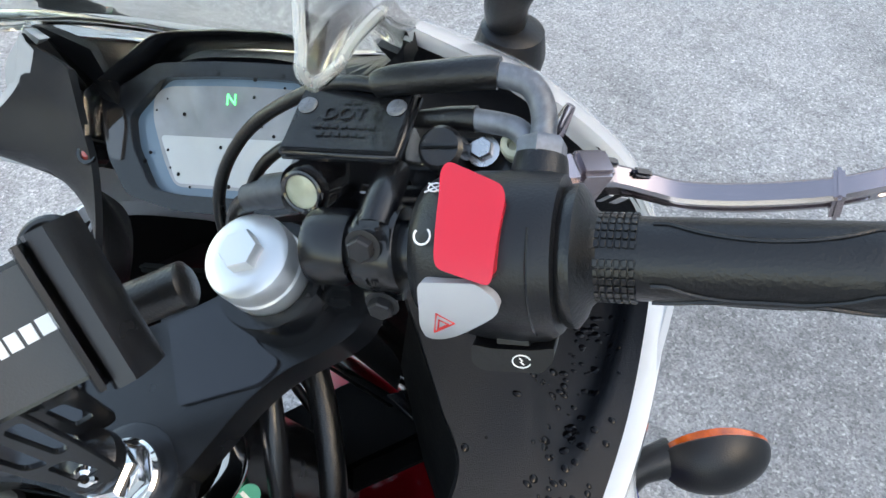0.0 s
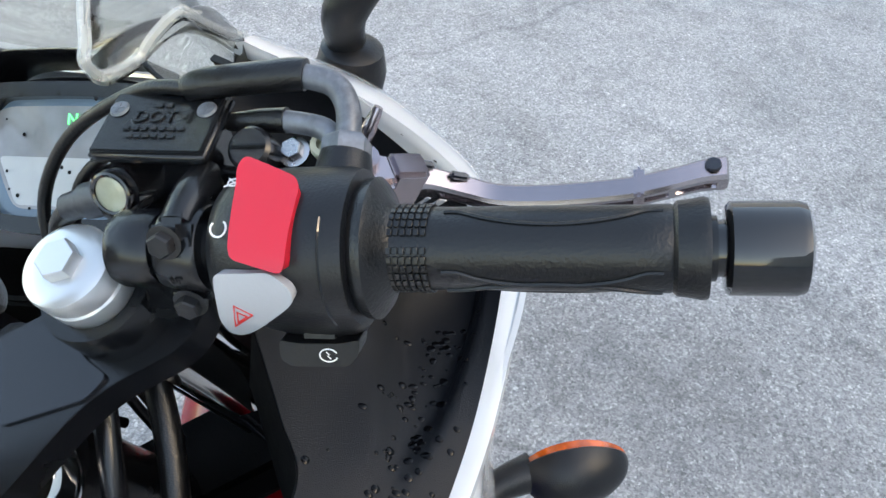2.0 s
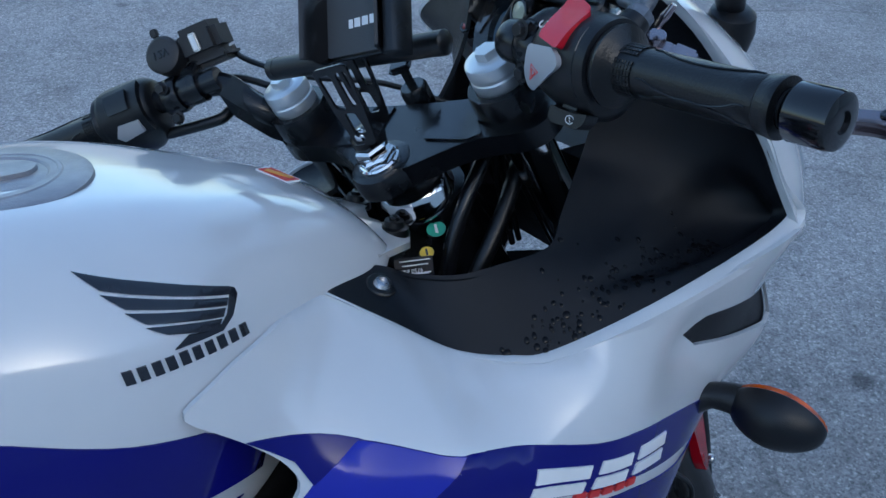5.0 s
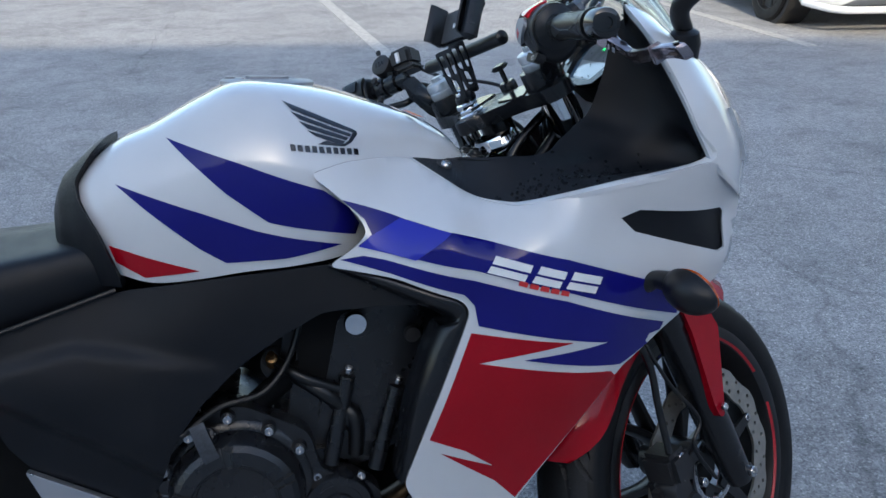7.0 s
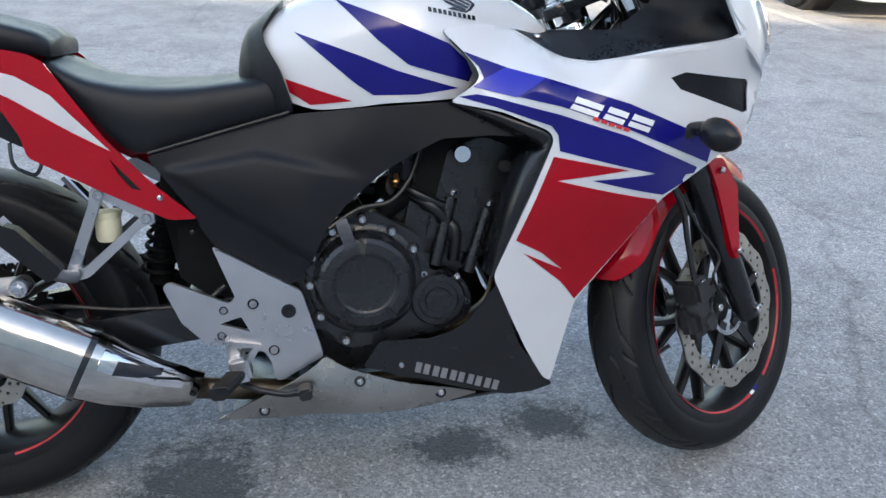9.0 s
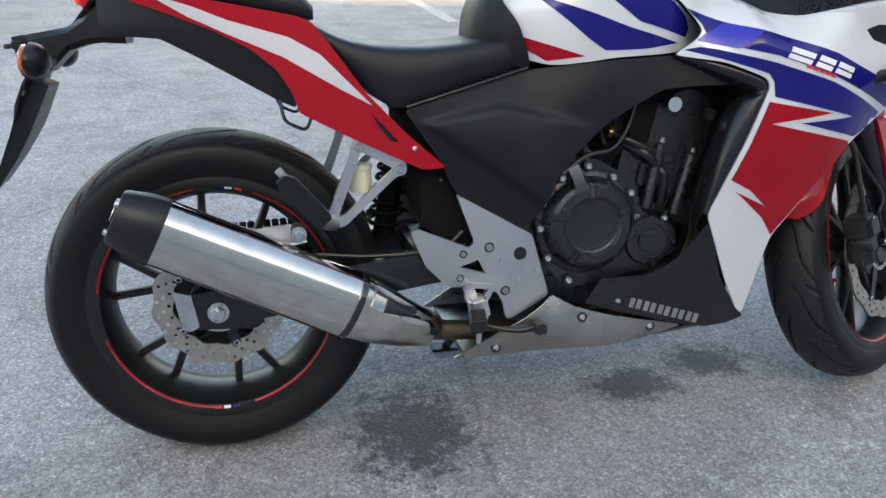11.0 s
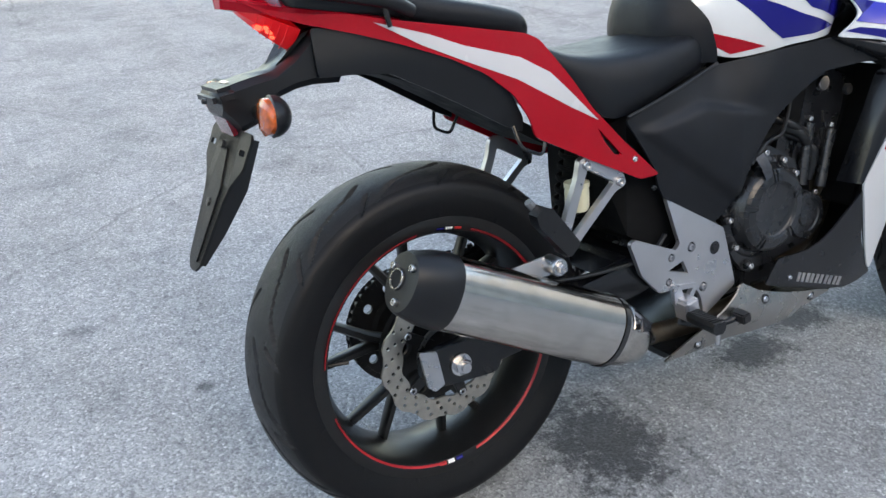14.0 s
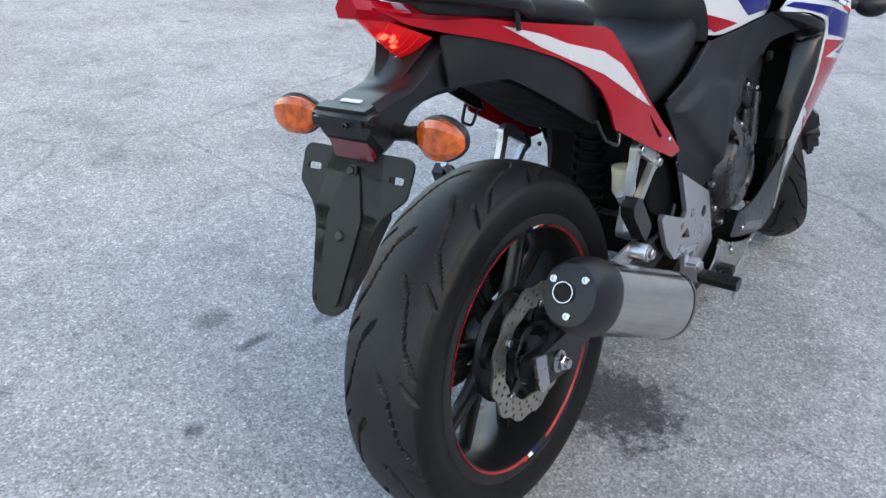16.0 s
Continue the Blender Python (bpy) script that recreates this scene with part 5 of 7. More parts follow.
def make_wheel(name, label, M, R, w, disc_r, disc_y, grooves, both):
    wheel = part(name, tyre_bm(R, w, grooves, M), TYRE, bike, label, sharp=28, merge=False)
    wheel.name = name
    # the worn tread is duller and dustier than the walls
    wheel.data.materials.append(TREAD)
    inv = M.inverted()
    worn = [abs((inv @ f.center).y) < w * .43 and (inv @ f.center).xz.length > R * .9 for f in wheel.data.polygons]
    wheel.data.polygons.foreach_set("material_index", [1 if q else 0 for q in worn])
    hw = w * .40
    rimp = [(.226, -hw), (.232, -hw - .003), (.233, -hw - .008), (.222, -hw - .010), (.209, -hw - .006), (.203, -hw + .006), (.194, -hw * .4), (.190, 0), (.194, hw * .4), (.203, hw - .006), (.209, hw + .006), (.222, hw + .010), (.233, hw + .008), (.232, hw + .003), (.226, hw)]
    rim = part("rim", lathe([(r, y) for r, y in rimp + [(.214, hw * .5), (.214, -hw * .5)]] + [(rimp[0])], 96, M @ ROUND_Y), RIM, wheel, "dark wheel rim")
    # six forked spokes
    spoke_src = None
    for k in range(6):
        A = M @ Matrix.Rotation(radians(60 * k + 12), 4, "Y")
        a0 = [Vector((r * math.cos(t), y, r * math.sin(t))) for r, t, y in ((.036, 0, 0), (.095, .070, 0), (.15, .160, 0), (.197, .205, 0))]
        bms = []
        for sgn in (1, -1):
            line = curve([Vector((q.x, 0, q.z * sgn)) for q in a0], 3)
            rings = []
            for i, q in enumerate(line):
                t = i / (len(line) - 1)
                wz, wy = .0090 - .002 * t, .017 - .006 * t
                nrm = Vector((-(.1 + .3 * t) * sgn, 0, 1)).normalized()
                rings.append([q + nrm * (wz * c) + Vector((0, wy * d, 0)) for c, d in ((-1, -.55), (-.55, -1), (.55, -1), (1, -.55), (1, .55), (.55, 1), (-.55, 1), (-1, .55))])
            bms.append(loft(rings))
        part("spoke", joined(*bms), RIM, rim, m=A)
    part("hub", lathe([(0, -.055), (.030, -.055), (.034, -.035), (.042, -.03), (.046, 0), (.042, .03), (.034, .035), (.030, .055), (0, .055)], 32, M @ ROUND_Y), RIM, rim, "dark hub")
    for sgn in (-1, 1):
        # a broken red tape with white and blue ends
        y = sgn * (hw + .0085)
        for s, sweep in ((8, 62), (98, 74), (196, 70), (284, 66)):
            part("rim_tape", lathe([(.2105, y - sgn * .0030), (.2118, y - sgn * .0004), (.2135, y + sgn * .0012), (.2146, y + sgn * .0018), (.2146, y + sgn * .0002), (.2118, y - sgn * .002), (.2105, y - sgn * .0030)], 24, M @ ROUND_Y, s, sweep), TAPERED, rim, "red rim tape")
        for s in (80, 268):
            for off, mt in ((0, MARK), (4.5, BLUE), (-4.5, MARKRED)):
                part("rim_tape", lathe([(.2105, y - sgn * .0030), (.2118, y - sgn * .0004), (.2145, y + sgn * .0018), (.2160, y + sgn * .0022), (.2160, y + sgn * .0005), (.2118, y - sgn * .002), (.2105, y - sgn * .0030)], 5, M @ ROUND_Y, s + off, 3.4), mt, rim)
    part("valve", tube([M @ Vector((-.19, -.02, 0.01)), M @ Vector((-.165, -.03, .012)), M @ Vector((-.155, -.034, .012))], .004, 8), RUBBER, rim)
    d = part("brake_disc", disc_bm(disc_r, disc_r - .036, .0045, M @ pose(0, disc_y, 0), 12, .0028, 72), DISC, wheel, "wavy drilled steel brake disc")
    part("disc_carrier", joined(*[plate(rounded([(.03, -.012), (disc_r - .03, -.008), (disc_r - .03, .008), (.03, .012)], .003), .006, M @ pose(0, disc_y - .001, 0) @ Matrix.Rotation(radians(72 * k), 4, "Y") @ ROUND_Y) for k in range(5)]), RIM, d)
    part("pulse_ring", plate(circle(.055, 48), .004, M @ pose(0, disc_y - .004, 0) @ ROUND_Y, [circle(.047, 48)] + [circle(.0017, 4, (.051 * math.cos(k * .13), .051 * math.sin(k * .13))) for k in range(48)]), STEEL, d, "slotted sensor ring")
    for k in range(5):
        a = radians(72 * k)
        bolt(d, M @ Vector(((disc_r - .034) * math.cos(a), disc_y - .003, -(disc_r - .034) * math.sin(a))), M.to_3x3() @ Vector((0, -1, 0)), .0065, "cap")
    return wheel


rear = make_wheel("rear_wheel", "wide rear tyre on a dark rim with red tape", pose(0, 0, .310), .312, .160, .118, -.078, 13, False)
# the wheel end of the fork
STEER_UP = STEER
STEER = Matrix((AX_F, Vector((0, 1, 0)), AX_U)).transposed().to_4x4()
STEER.translation = AX_O
STEER = STEER @ pose(0, 0, 0, 0, 0, TURNED + 5)
FWHEEL = STEER @ pose(.022, 0, .324)
front = make_wheel("front_wheel", "front tyre on a dark rim with red tape", FWHEEL, .295, .120, .160, -.066, 13, False)

for k in range(5):
    a = radians(72 * k + 20)
    part("cush_boss", lathe([(.013, .0), (.013, .012), (.016, .014), (.024, .012), (.028, 0), (.013, 0)], 24, axes((.072 * math.cos(a), -.040, .31 + .072 * math.sin(a)), (0, -1, 0))), RIM, rear, "dark round boss with a hole")
part("hub_flange", lathe([(.03, -.010), (.098, -.006), (.102, 0), (.098, .008), (.03, .012)], 40, axes((0, -.034, .31), (0, -1, 0))), RIM, rear, "dark hub flange")

teeth = [((.104 + (.006 if k % 4 in (1, 2) else 0)) * math.cos(2 * math.pi * k / 164), (.104 + (.006 if k % 4 in (1, 2) else 0)) * math.sin(2 * math.pi * k / 164)) for k in range(164)]
part("sprocket", plate(teeth, .007, pose(0, .078, .31) @ ROUND_Y, [circle(.062, 40)] + [circle(.009, 12, (.083 * math.cos(k * .6283), .083 * math.sin(k * .6283))) for k in range(10)]), IRON, rear, "dark steel sprocket")
part("sprocket_carrier", lathe([(.03, -.012), (.064, -.008), (.070, 0), (.064, .010), (.03, .016)], 40, axes((0, .062, .31), (0, 1, 0))), RIM, rear, "dark sprocket carrier")
link = [Vector((-.104 * math.sin(a), .078, .31 + .104 * math.cos(a))) for a in [math.pi * (k + .5) / 26 for k in range(26)]]
link = [Vector((.016 * k, .078, .414 + .0007 * k)) for k in range(27, -1, -1)] + link + [Vector((.016 * k, .078, .206 + .0042 * k)) for k in range(28)]
part("drive_chain", joined(*[rbox(.0135, .003, .0115, .0014, Matrix.Translation(Vector((q.x, y, q.z))) @ Matrix.Rotation(-math.atan2(n.z - q.z, n.x - q.x), 4, "Y")) for y in (.0705, .0855) for q, n in zip(link, link[1:])]), IRON, rear, "oily dark drive chain")

# rear axle, caliper and swingarm
arm = part("swingarm", joined(
    *[loft([[Vector((x, s * (y + dy), z + dz)) for dy, dz in ((-.014, -h), (.014, -h), (.017, -h * .6), (.017, h * .6), (.014, h), (-.014, h), (-.017, h * .6), (-.017, -h * .6))]
            for x, y, z, h in ((.54, .10, .385, .030), (.40, .115, .365, .033), (.2, .118, .338, .033), (.05, .112, .315, .030), (-.045, .110, .306, .026), (-.06, .110, .306, .018))]) for s in (-1, 1)],
    rbox(.06, .22, .06, .012, pose(.40, 0, .366))), SATIN, bike, "black box-section swingarm")
part("axle_plate", plate(rounded([(-.055, -.03), (.07, -.036), (.09, 0), (.07, .04), (-.05, .036)], .012), .008, pose(0, -.131, .308, 90, 0, 0), [], .002), SATIN, arm, "black axle plate")
part("adjuster", plate(rounded([(-.075, .352), (-.044, .344), (-.034, .284), (-.052, .276), (-.064, .286)], .003), .006, Matrix(((1, 0, 0, 0), (0, 0, -1, -.136), (0, 1, 0, 0), (0, 0, 0, 1))), [], .0015), STEEL, arm, "silver chain adjuster end")
nut = part("axle_nut", joined(lathe([(0, 0), (.019, 0), (.019, .003), (.008, .003)], 24, axes((0, -.132, .308), (0, -1, 0))), lathe([(0, .003), (.0145, .003), (.0145, .012), (.012, .014), (0, .014)], 6, axes((0, -.132, .308), (0, -1, 0))), lathe([(0, .014), (.008, .014), (.008, .021), (0, .022)], 16, axes((0, -.132, .308), (0, -1, 0)))), STEEL, arm, "zinc axle nut")
part("rear_caliper", joined(rbox(.075, .045, .055, .008, pose(.088, -.088, .352, 0, -20, 0)), rbox(.035, .055, .04, .006, pose(.06, -.085, .33))), IRON, bike, "dark rear brake caliper")
part("torque_link", rbox(.12, .012, .02, .005, pose(.09, -.105, .325, 0, -8, 0)), SATIN, bike)
part("chain_guard", rbox(.30, .02, .03, .006, pose(.15, .085, .40, 0, -6, 0)), BLACK, bike)
part("brake_hose", tube([(.09, -.10, .375), (.16, -.118, .40), (.28, -.125, .392), (.40, -.135, .40), (.45, -.13, .43)], .0045, 8), RUBBER, bike, "black rear brake hose")
shock = part("shock_absorber", tube([(.36, 0, .62), (.32, 0, .40)], .022, 14, smooth=False), MATT, bike, "black shock absorber")
part("coil_spring", tube([(.3555 - .0365 * u / 96 + .029 * math.cos(u * .5236), .029 * math.sin(u * .5236), .59 - .17 * u / 96) for u in range(97)], .0045, 8), MATT, shock, "black coil spring")
part("brake_fluid_pot", lathe([(0, 0), (.019, 0), (.021, .006), (.021, .035), (.019, .04), (.022, .041), (.022, .05), (0, .052)], 20, pose(.264, -.112, .512)), CREAM, bike, "cream rear brake fluid pot")

# -- exhaust --
EA, EB = Vector((-.140, -.233, .516)), Vector((.232, -.213, .330))
ED = (EB - EA).normalized()
EM = axes(EA, ED, (0, 0, 1))


def can_ring(s, rx, rz, n=40, e=2.2):
    out = []
    for k in range(n):
        a = 2 * math.pi * k / n
        c, d = math.cos(a), math.sin(a)
        low = 1 - .10 * (1 - c) * .5
        out.append(EM @ Vector((math.copysign(abs(c) ** (2 / e), c) * rz, math.copysign(abs(d) ** (2 / e), d) * rx * low, s)))
    return out


L = (EB - EA).length
muf = part("silencer", loft([can_ring(s, .051 + .004 * (s > .2), .056 + .005 * (s > .2)) for s in (.066, .071, L - .016, L - .009)]), MUFFLER, bike, "brushed steel silencer with a black end cap")
part("end_cap", loft([can_ring(s, rx, rz) for s, rx, rz in ((.072, .0525, .0575), (.068, .0532, .058), (.04, .051, .055), (.008, .044, .047), (.0, .040, .043), (-.001, .034, .037))]), BLACK, muf, "black end cap")
pipe = part("tail_pipe", lathe([(.0135, .02), (.0135, -.004), (.0155, -.004), (.0165, -.002), (.0165, .02)], 32, EM @ pose(.002, -.008, 0)), IRON, muf, "dark outlet pipe")
part("pipe_lip", lathe([(.0132, -.0035), (.0136, -.0056), (.0150, -.0056), (.0156, -.0035)], 32, EM @ pose(.002, -.008, 0)), STEEL, pipe, "bright steel lip")
# near-black disc just inside the mouth stands for the pipe's dark hollow
part("outlet_dark", lathe([(0, 0), (.0136, 0), (.0136, .002), (0, .002)], 24, EM @ pose(.002, -.008, -.003)), mat("pipe_dark", (.003, .003, .003), .9), muf)
for x, y in ((.024, .021), (.018, -.025), (-.029, .004)):
    bolt(muf, EM @ Vector((x, y, -.002)), -ED, .0055, "cap")
part("band", loft([can_ring(s, .0565, .0625) for s in (L - .007, L - .003, L + .003)]), GLOSSY, muf, "dark seam band")


def cone_ring(t, rx, rz, n=40):
    """A ring of the front cone, which bends in towards the engine."""
    return [q + Vector((0, .078 * t * t, -.012 * t)) for q in can_ring(L + .178 * t, rx, rz, n)]


CONE = ((-.08, .054, .060), (.03, .053, .058), (.28, .048, .052), (.60, .040, .043), (.88, .032, .036), (1.0, .029, .033), (1.02, .022, .024))
part("front_cone", loft([cone_ring(*q) for q in CONE]), MUFFLER, muf, "tapered steel front cone")
shield = []
for t, rx, rz in ((.10, .0535, .0585), (.28, .0500, .0540), (.60, .0420, .0450), (.84, .0352, .0392)):
    ring, inner_ring = cone_ring(t, rx, rz), cone_ring(t, rx - .002, rz - .002)
    shield.append([ring[k % 40] for k in range(-3, 9)] + [inner_ring[k % 40] for k in range(8, -4, -1)])
part("heat_shield", loft(shield), CHROME, muf, "bright heat shield over the front cone", sharp=50)
SLOTS = ((.24, .0515, .0555, (5, 6, 7, 8)), (.46, .0462, .0495, (4, 5, 6, 7)), (.62, .0420, .0452, (3, 4, 5, 5)))
part("shield_slot", loft([[cone_ring(t, rx + .0006, rz + .0006)[k] for k in ks] + [cone_ring(t, rx - .003, rz - .003)[k] for k in ks[::-1]] for t, rx, rz, ks in SLOTS]), INK, muf, "dark slot in the shield")
bolt(muf, (.388, -.1585, .249), (.15, -.95, -.1), .0080, "cap", IRON)
part("exhaust_pipe", tube([cone_ring(.9, .001, .001)[0], cone_ring(1.06, .001, .001)[0], (.45, -.112, .228), (.60, -.09, .21), (.80, -.05, .21), (.95, -.04, .27), (1.0, -.05, .40), (.96, -.05, .52)], .0195, 14), BROWNED, bike, "heat-browned exhaust pipe")
part("hanger", plate(rounded([(-.075, .010), (-.02, -.014), (.012, -.016), (.024, .0), (.016, .018), (-.02, .016)], .006), .005, pose(.135, -.188, .458, 90, 0, 0), [], .0015), ALLOY, bike, "silver silencer hanger")
boss = part("hanger_boss", lathe([(0, .012), (.0135, .012), (.0150, .009), (.0150, -.02), (0, -.02)], 24, axes((.145, -.205, .463), (0, -1, 0))), STEEL, bike, "silver silencer mount")
bolt(boss, (.145, -.2165, .463), (0, -1, 0), .009, "hex")

# -- pillion peg brackets --
for side in (RIGHT, LEFT):
    y = side * .136
    A, B2, C = Vector((.261, .596)), Vector((.332, .555)), Vector((.212, .462))
    yy = side * .145
    outl = rounded([(.248, .607), (.27, .612), (.345, .565), (.345, .545), (.325, .54), (.232, .455), (.205, .450), (.196, .463), (.243, .580)], .008)
    hole = rounded([(.2640, .588), (.3215, .5555), (.2285, .4735), (.2205, .4735)], .004)
    br = part("pillion_bracket", plate([(q.x, q.y) for q in outl], .013, Matrix(((1, 0, 0, 0), (0, 0, side, side * .143), (0, 1, 0, 0), (0, 0, 0, 1))), [[(q.x, q.y) for q in hole]], .0025), ALLOY, bike, "silver pillion peg bracket")
    for q in (A, B2):
        bolt(br, (q.x, side * .1435, q.y), (0, side, 0), .0085, "cap")
    part("bracket_arm", tube([(.212, side * .145, .46), (.2, side * .165, .466), (.19, side * .178, .476)], .011, 12), ALLOY, br)
    P0, P1 = Vector((.195, side * .182, .474)), Vector((.122, side * .192, .556))
    d = (P1 - P0).normalized()
    peg = part("pillion_peg", loft([[P0.lerp(P1, t) + Vector((d.z, 0, -d.x)) * a * w + Vector((0, side * 1, 0)) * b2 * .012 for a, b2 in ((-1, -1), (1, -1), (1, 1), (-1, 1))] for t, w in ((0, .012), (.06, .016), (.85, .018), (1.0, .010))]), RUBBER, br, "folded black rubber pillion peg")
    part("peg_core", tube([P0 + Vector((0, -side * .012, 0)), P1 + Vector((-.004, -side * .016, .012))], .007, 8, smooth=False), ALLOY, br, "silver peg core")

# -- rider's heel plates, peg and pedal --
HEEL = [(.434, .504), (.580, .420), (.608, .325), (.615, .298), (.541, .256), (.531, .257), (.524, .292), (.512, .312), (.470, .325), (.418, .328), (.376, .371), (.349, .436), (.360, .444), (.458, .402), (.468, .413)]
HEEL_BOLTS = ((.497, .400, .0098), (.447, .390, .0078), (.441, .344, .0076), (.529, .313, .0098))
for side in (RIGHT, LEFT):
    SM = Matrix(((1, 0, 0, 0), (0, 0, side, side * .150), (0, 1, 0, 0), (0, 0, 0, 1)))
    hs = [rounded([(.439, .366), (.476, .378), (.490, .350)], .003), circle(.0125, 16, (.557, .385))] + [circle(r, 16, (x, z)) for x, z, r in HEEL_BOLTS]
    hp = part("heel_plate", plate(rounded(HEEL, .006, 3), .010, SM, hs, .0032), ALLOY, bike, "silver cast heel plate")
    for x, z, r in HEEL_BOLTS:
        # each screw sits in a counterbore; its black floor stands for the shade inside
        part("bolt_well", lathe([(0, -.004), (r * .99, -.004), (r * .99, -.007), (0, -.007)], 18, axes((x, side * .150, z), (0, side, 0))), SATIN, hp)
        bolt(hp, (x, side * .1465, z), (0, side, 0), r * .66, "cap", CAPGREY)
    part("pivot_cap", lathe([(0, .004), (.006, .004), (.007, .001), (.013, .001), (.0155, -.002), (.0155, -.012), (0, -.012)], 20, axes((.557, side * .149, .385), (0, side, 0))), SATIN, hp, "black pivot cap")
    part("web", plate(rounded([(.446, .338), (.509, .328), (.491, .296), (.470, .282), (.449, .300)], .005), .010, SM @ pose(0, 0, .008), [rounded([(.466, .325), (.495, .322), (.477, .299)], .003)], .0015), ALLOY, hp)
    # peg
    P0 = Vector((.475, side * .165, .287))
    mount = part("peg_mount", rbox(.034, .04, .045, .006, pose(.472, side * .165, .290, 0, -12, 0)), ALLOY, bike, "silver foot peg mount")
    part("foot_peg", loft([[Vector((.465 + dx - .02 * t, side * (.185 + .085 * t), .283 + dz + .008 * t)) for dx, dz in ((-.014, -.006), (-.016, .004), (-.012, .010), (.012, .010), (.016, .004), (.014, -.006), (.008, -.012), (-.008, -.012))] for t in (0, .04, .5, .94, 1)]), RUBBER, mount, "black ribbed rubber foot peg")
    for k in range(9):
        part("rib", rbox(.026, .0035, .003, .0008, pose(.4635 - .0019 * k, side * (.192 + .0085 * k), .2940 + .0008 * k)), RUBBER, mount)
    part("peg_feeler", tube([(.448, side * .262, .282), (.446, side * .263, .258)], [.006, .004], 10, smooth=False), ALLOY, mount)
pedal = part("brake_pedal", tube([(.46, -.158, .262), (.50, -.172, .25), (.545, -.185, .245), (.575, -.19, .25)], [.006, .0055, .006, .007], 10), SATIN, bike, "black brake pedal with a grey pad")
part("pedal_pad", rbox(.022, .036, .02, .003, pose(.582, -.195, .252, 0, -8, 0)), IRON, pedal, "grey pedal pad")
part("gear_lever", tube([(.47, .158, .262), (.53, .178, .25), (.58, .19, .26)], .006, 10), SATIN, bike, "black gear lever")

# -- side covers and frame --
COVER = spread([(.34, .66, .150), (.409, .56, .148), (.438, .50, .138), (.53, .43, .135), (.59, .46, .150), (.62, .53, .158), (.576, .72, .130), (.716, .735, .160), (.835, .742, .172), (.716, .623, .160), (.48, .62, .158), (.90, .70, .19), (.65, .68, .160)])


def cover_y(x, z):
    y = COVER(x, z)
    crease = (z - .636) - .19 * (x - .379) if x < .515 else (z - .662) + .23 * (x - .515)
    diag = (z - .624) + .69 * (x - .389)
    lift = .013 / (1 + math.exp(max(-40, min(40, crease / .0022)))) * (1 / (1 + math.exp(max(-40, min(40, -diag / .004))))) * max(0.0, min(1.0, (.70 - x) / .1))
    return y + lift


EDGE = [(.342, .658), (.45, .690), (.576, .722), (.716, .737), (.835, .745), (.90, .728), (.945, .715), (.955, .69), (.90, .692), (.82, .685), (.765, .655), (.716, .623), (.66, .575), (.622, .528), (.595, .462), (.56, .428), (.528, .424), (.49, .455), (.438, .503), (.418, .535), (.412, .558)]
for side in (RIGHT, LEFT):
    sc = part("side_cover", skin(rounded(EDGE, .008, 3), cover_y, side, .004, .0075), GRAINED, bike, "large black textured side cover", sharp=60)
    part("seat_seam", tube([(.345, side * .152, .664), (.45, side * .152, .694), (.57, side * .134, .726)], .003, 8), BLACK, sc)
    bolt(sc, (.405, side * .150, .531), (0, side, 0), .005, "dome", SATIN)
    bolt(sc, (.885, side * .185, .715), (0, side, 0), .004, "dome", SATIN)
    part("frame_tube", tube([(.50, side * .10, .40), (.56, side * .125, .56), (.70, side * .13, .70), (.86, side * .125, .73), (1.0, side * .085, .765), (1.085, side * .03, .775)], .019, 12), MATT, bike, "black steel frame tube")
    part("frame_tube", tube([(.70, side * .095, .52), (.80, side * .098, .60), (.92, side * .095, .68), (1.02, side * .075, .74), (1.10, side * .03, .76)], .017, 12), MATT, bike, "black steel frame tube")
    part("cowl_stay", tube([(1.18, side * .056, .877), (1.199, side * .095, .778), (1.19, side * .14, .70)], .011, 10), SATIN, bike, "black cowl stay")

# -- engine --
eng = part("engine", rbox(.30, .25, .22, .03, pose(.68, 0, .41, 0, 8, 0)), ENGINE, bike, "black twin-cylinder engine")
part("cylinder_block", rbox(.16, .22, .24, .02, pose(.83, 0, .55, 0, 12, 0)), ENGINE, eng)
part("sump", rbox(.22, .20, .10, .02, pose(.70, 0, .29)), ENGINE, eng)
CC = axes((.690, -.135, .436), (0, -1, 0), (1, 0, 0))
cl = part("clutch_cover", lathe([(.102, -.02), (.102, .004), (.098, .009), (.090, .011), (.087, .024), (.080, .036), (.066, .041), (.054, .042), (.052, .039), (.048, .0375), (0, .036)], 72, CC), ENGINE, eng, "round black clutch cover")
for k in range(5):
    a = radians(22 + 72 * k)
    part("cover_rib", rbox(.030, .009, .006, .002, CC @ Matrix.Rotation(a, 4, "Z") @ pose(.067, 0, .040, 0, 14, 0)), ENGINE, cl)
for k in range(5):
    a0, a1 = 28 + 72 * k, 88 + 72 * k
    part("cover_pad", loft([[CC @ Vector((r * math.cos(radians(a)), r * math.sin(radians(a)), h)) for r, h in ((.055, .0405), (.058, .0445), (.074, .0425), (.081, .0365), (.080, .030), (.056, .036))] for a in (a0, a0 + 3, a0 + 15, a0 + 30, a0 + 45, a1 - 3, a1)]), ENGINE, cl, "raised pad of the cover", sharp=30)
for x, z in ((.600, .480), (.636, .525), (.687, .545), (.738, .522), (.775, .490), (.595, .430), (.612, .372), (.655, .325)):
    b0 = part("bolt_boss", lathe([(0, .014), (.0085, .014), (.010, .010), (.011, -.02), (0, -.02)], 16, axes((x, -.135, z), (0, -1, 0))), ENGINE, eng)
    bolt(b0, (x, -.150, z), (0, -1, 0), .0062, "cap")
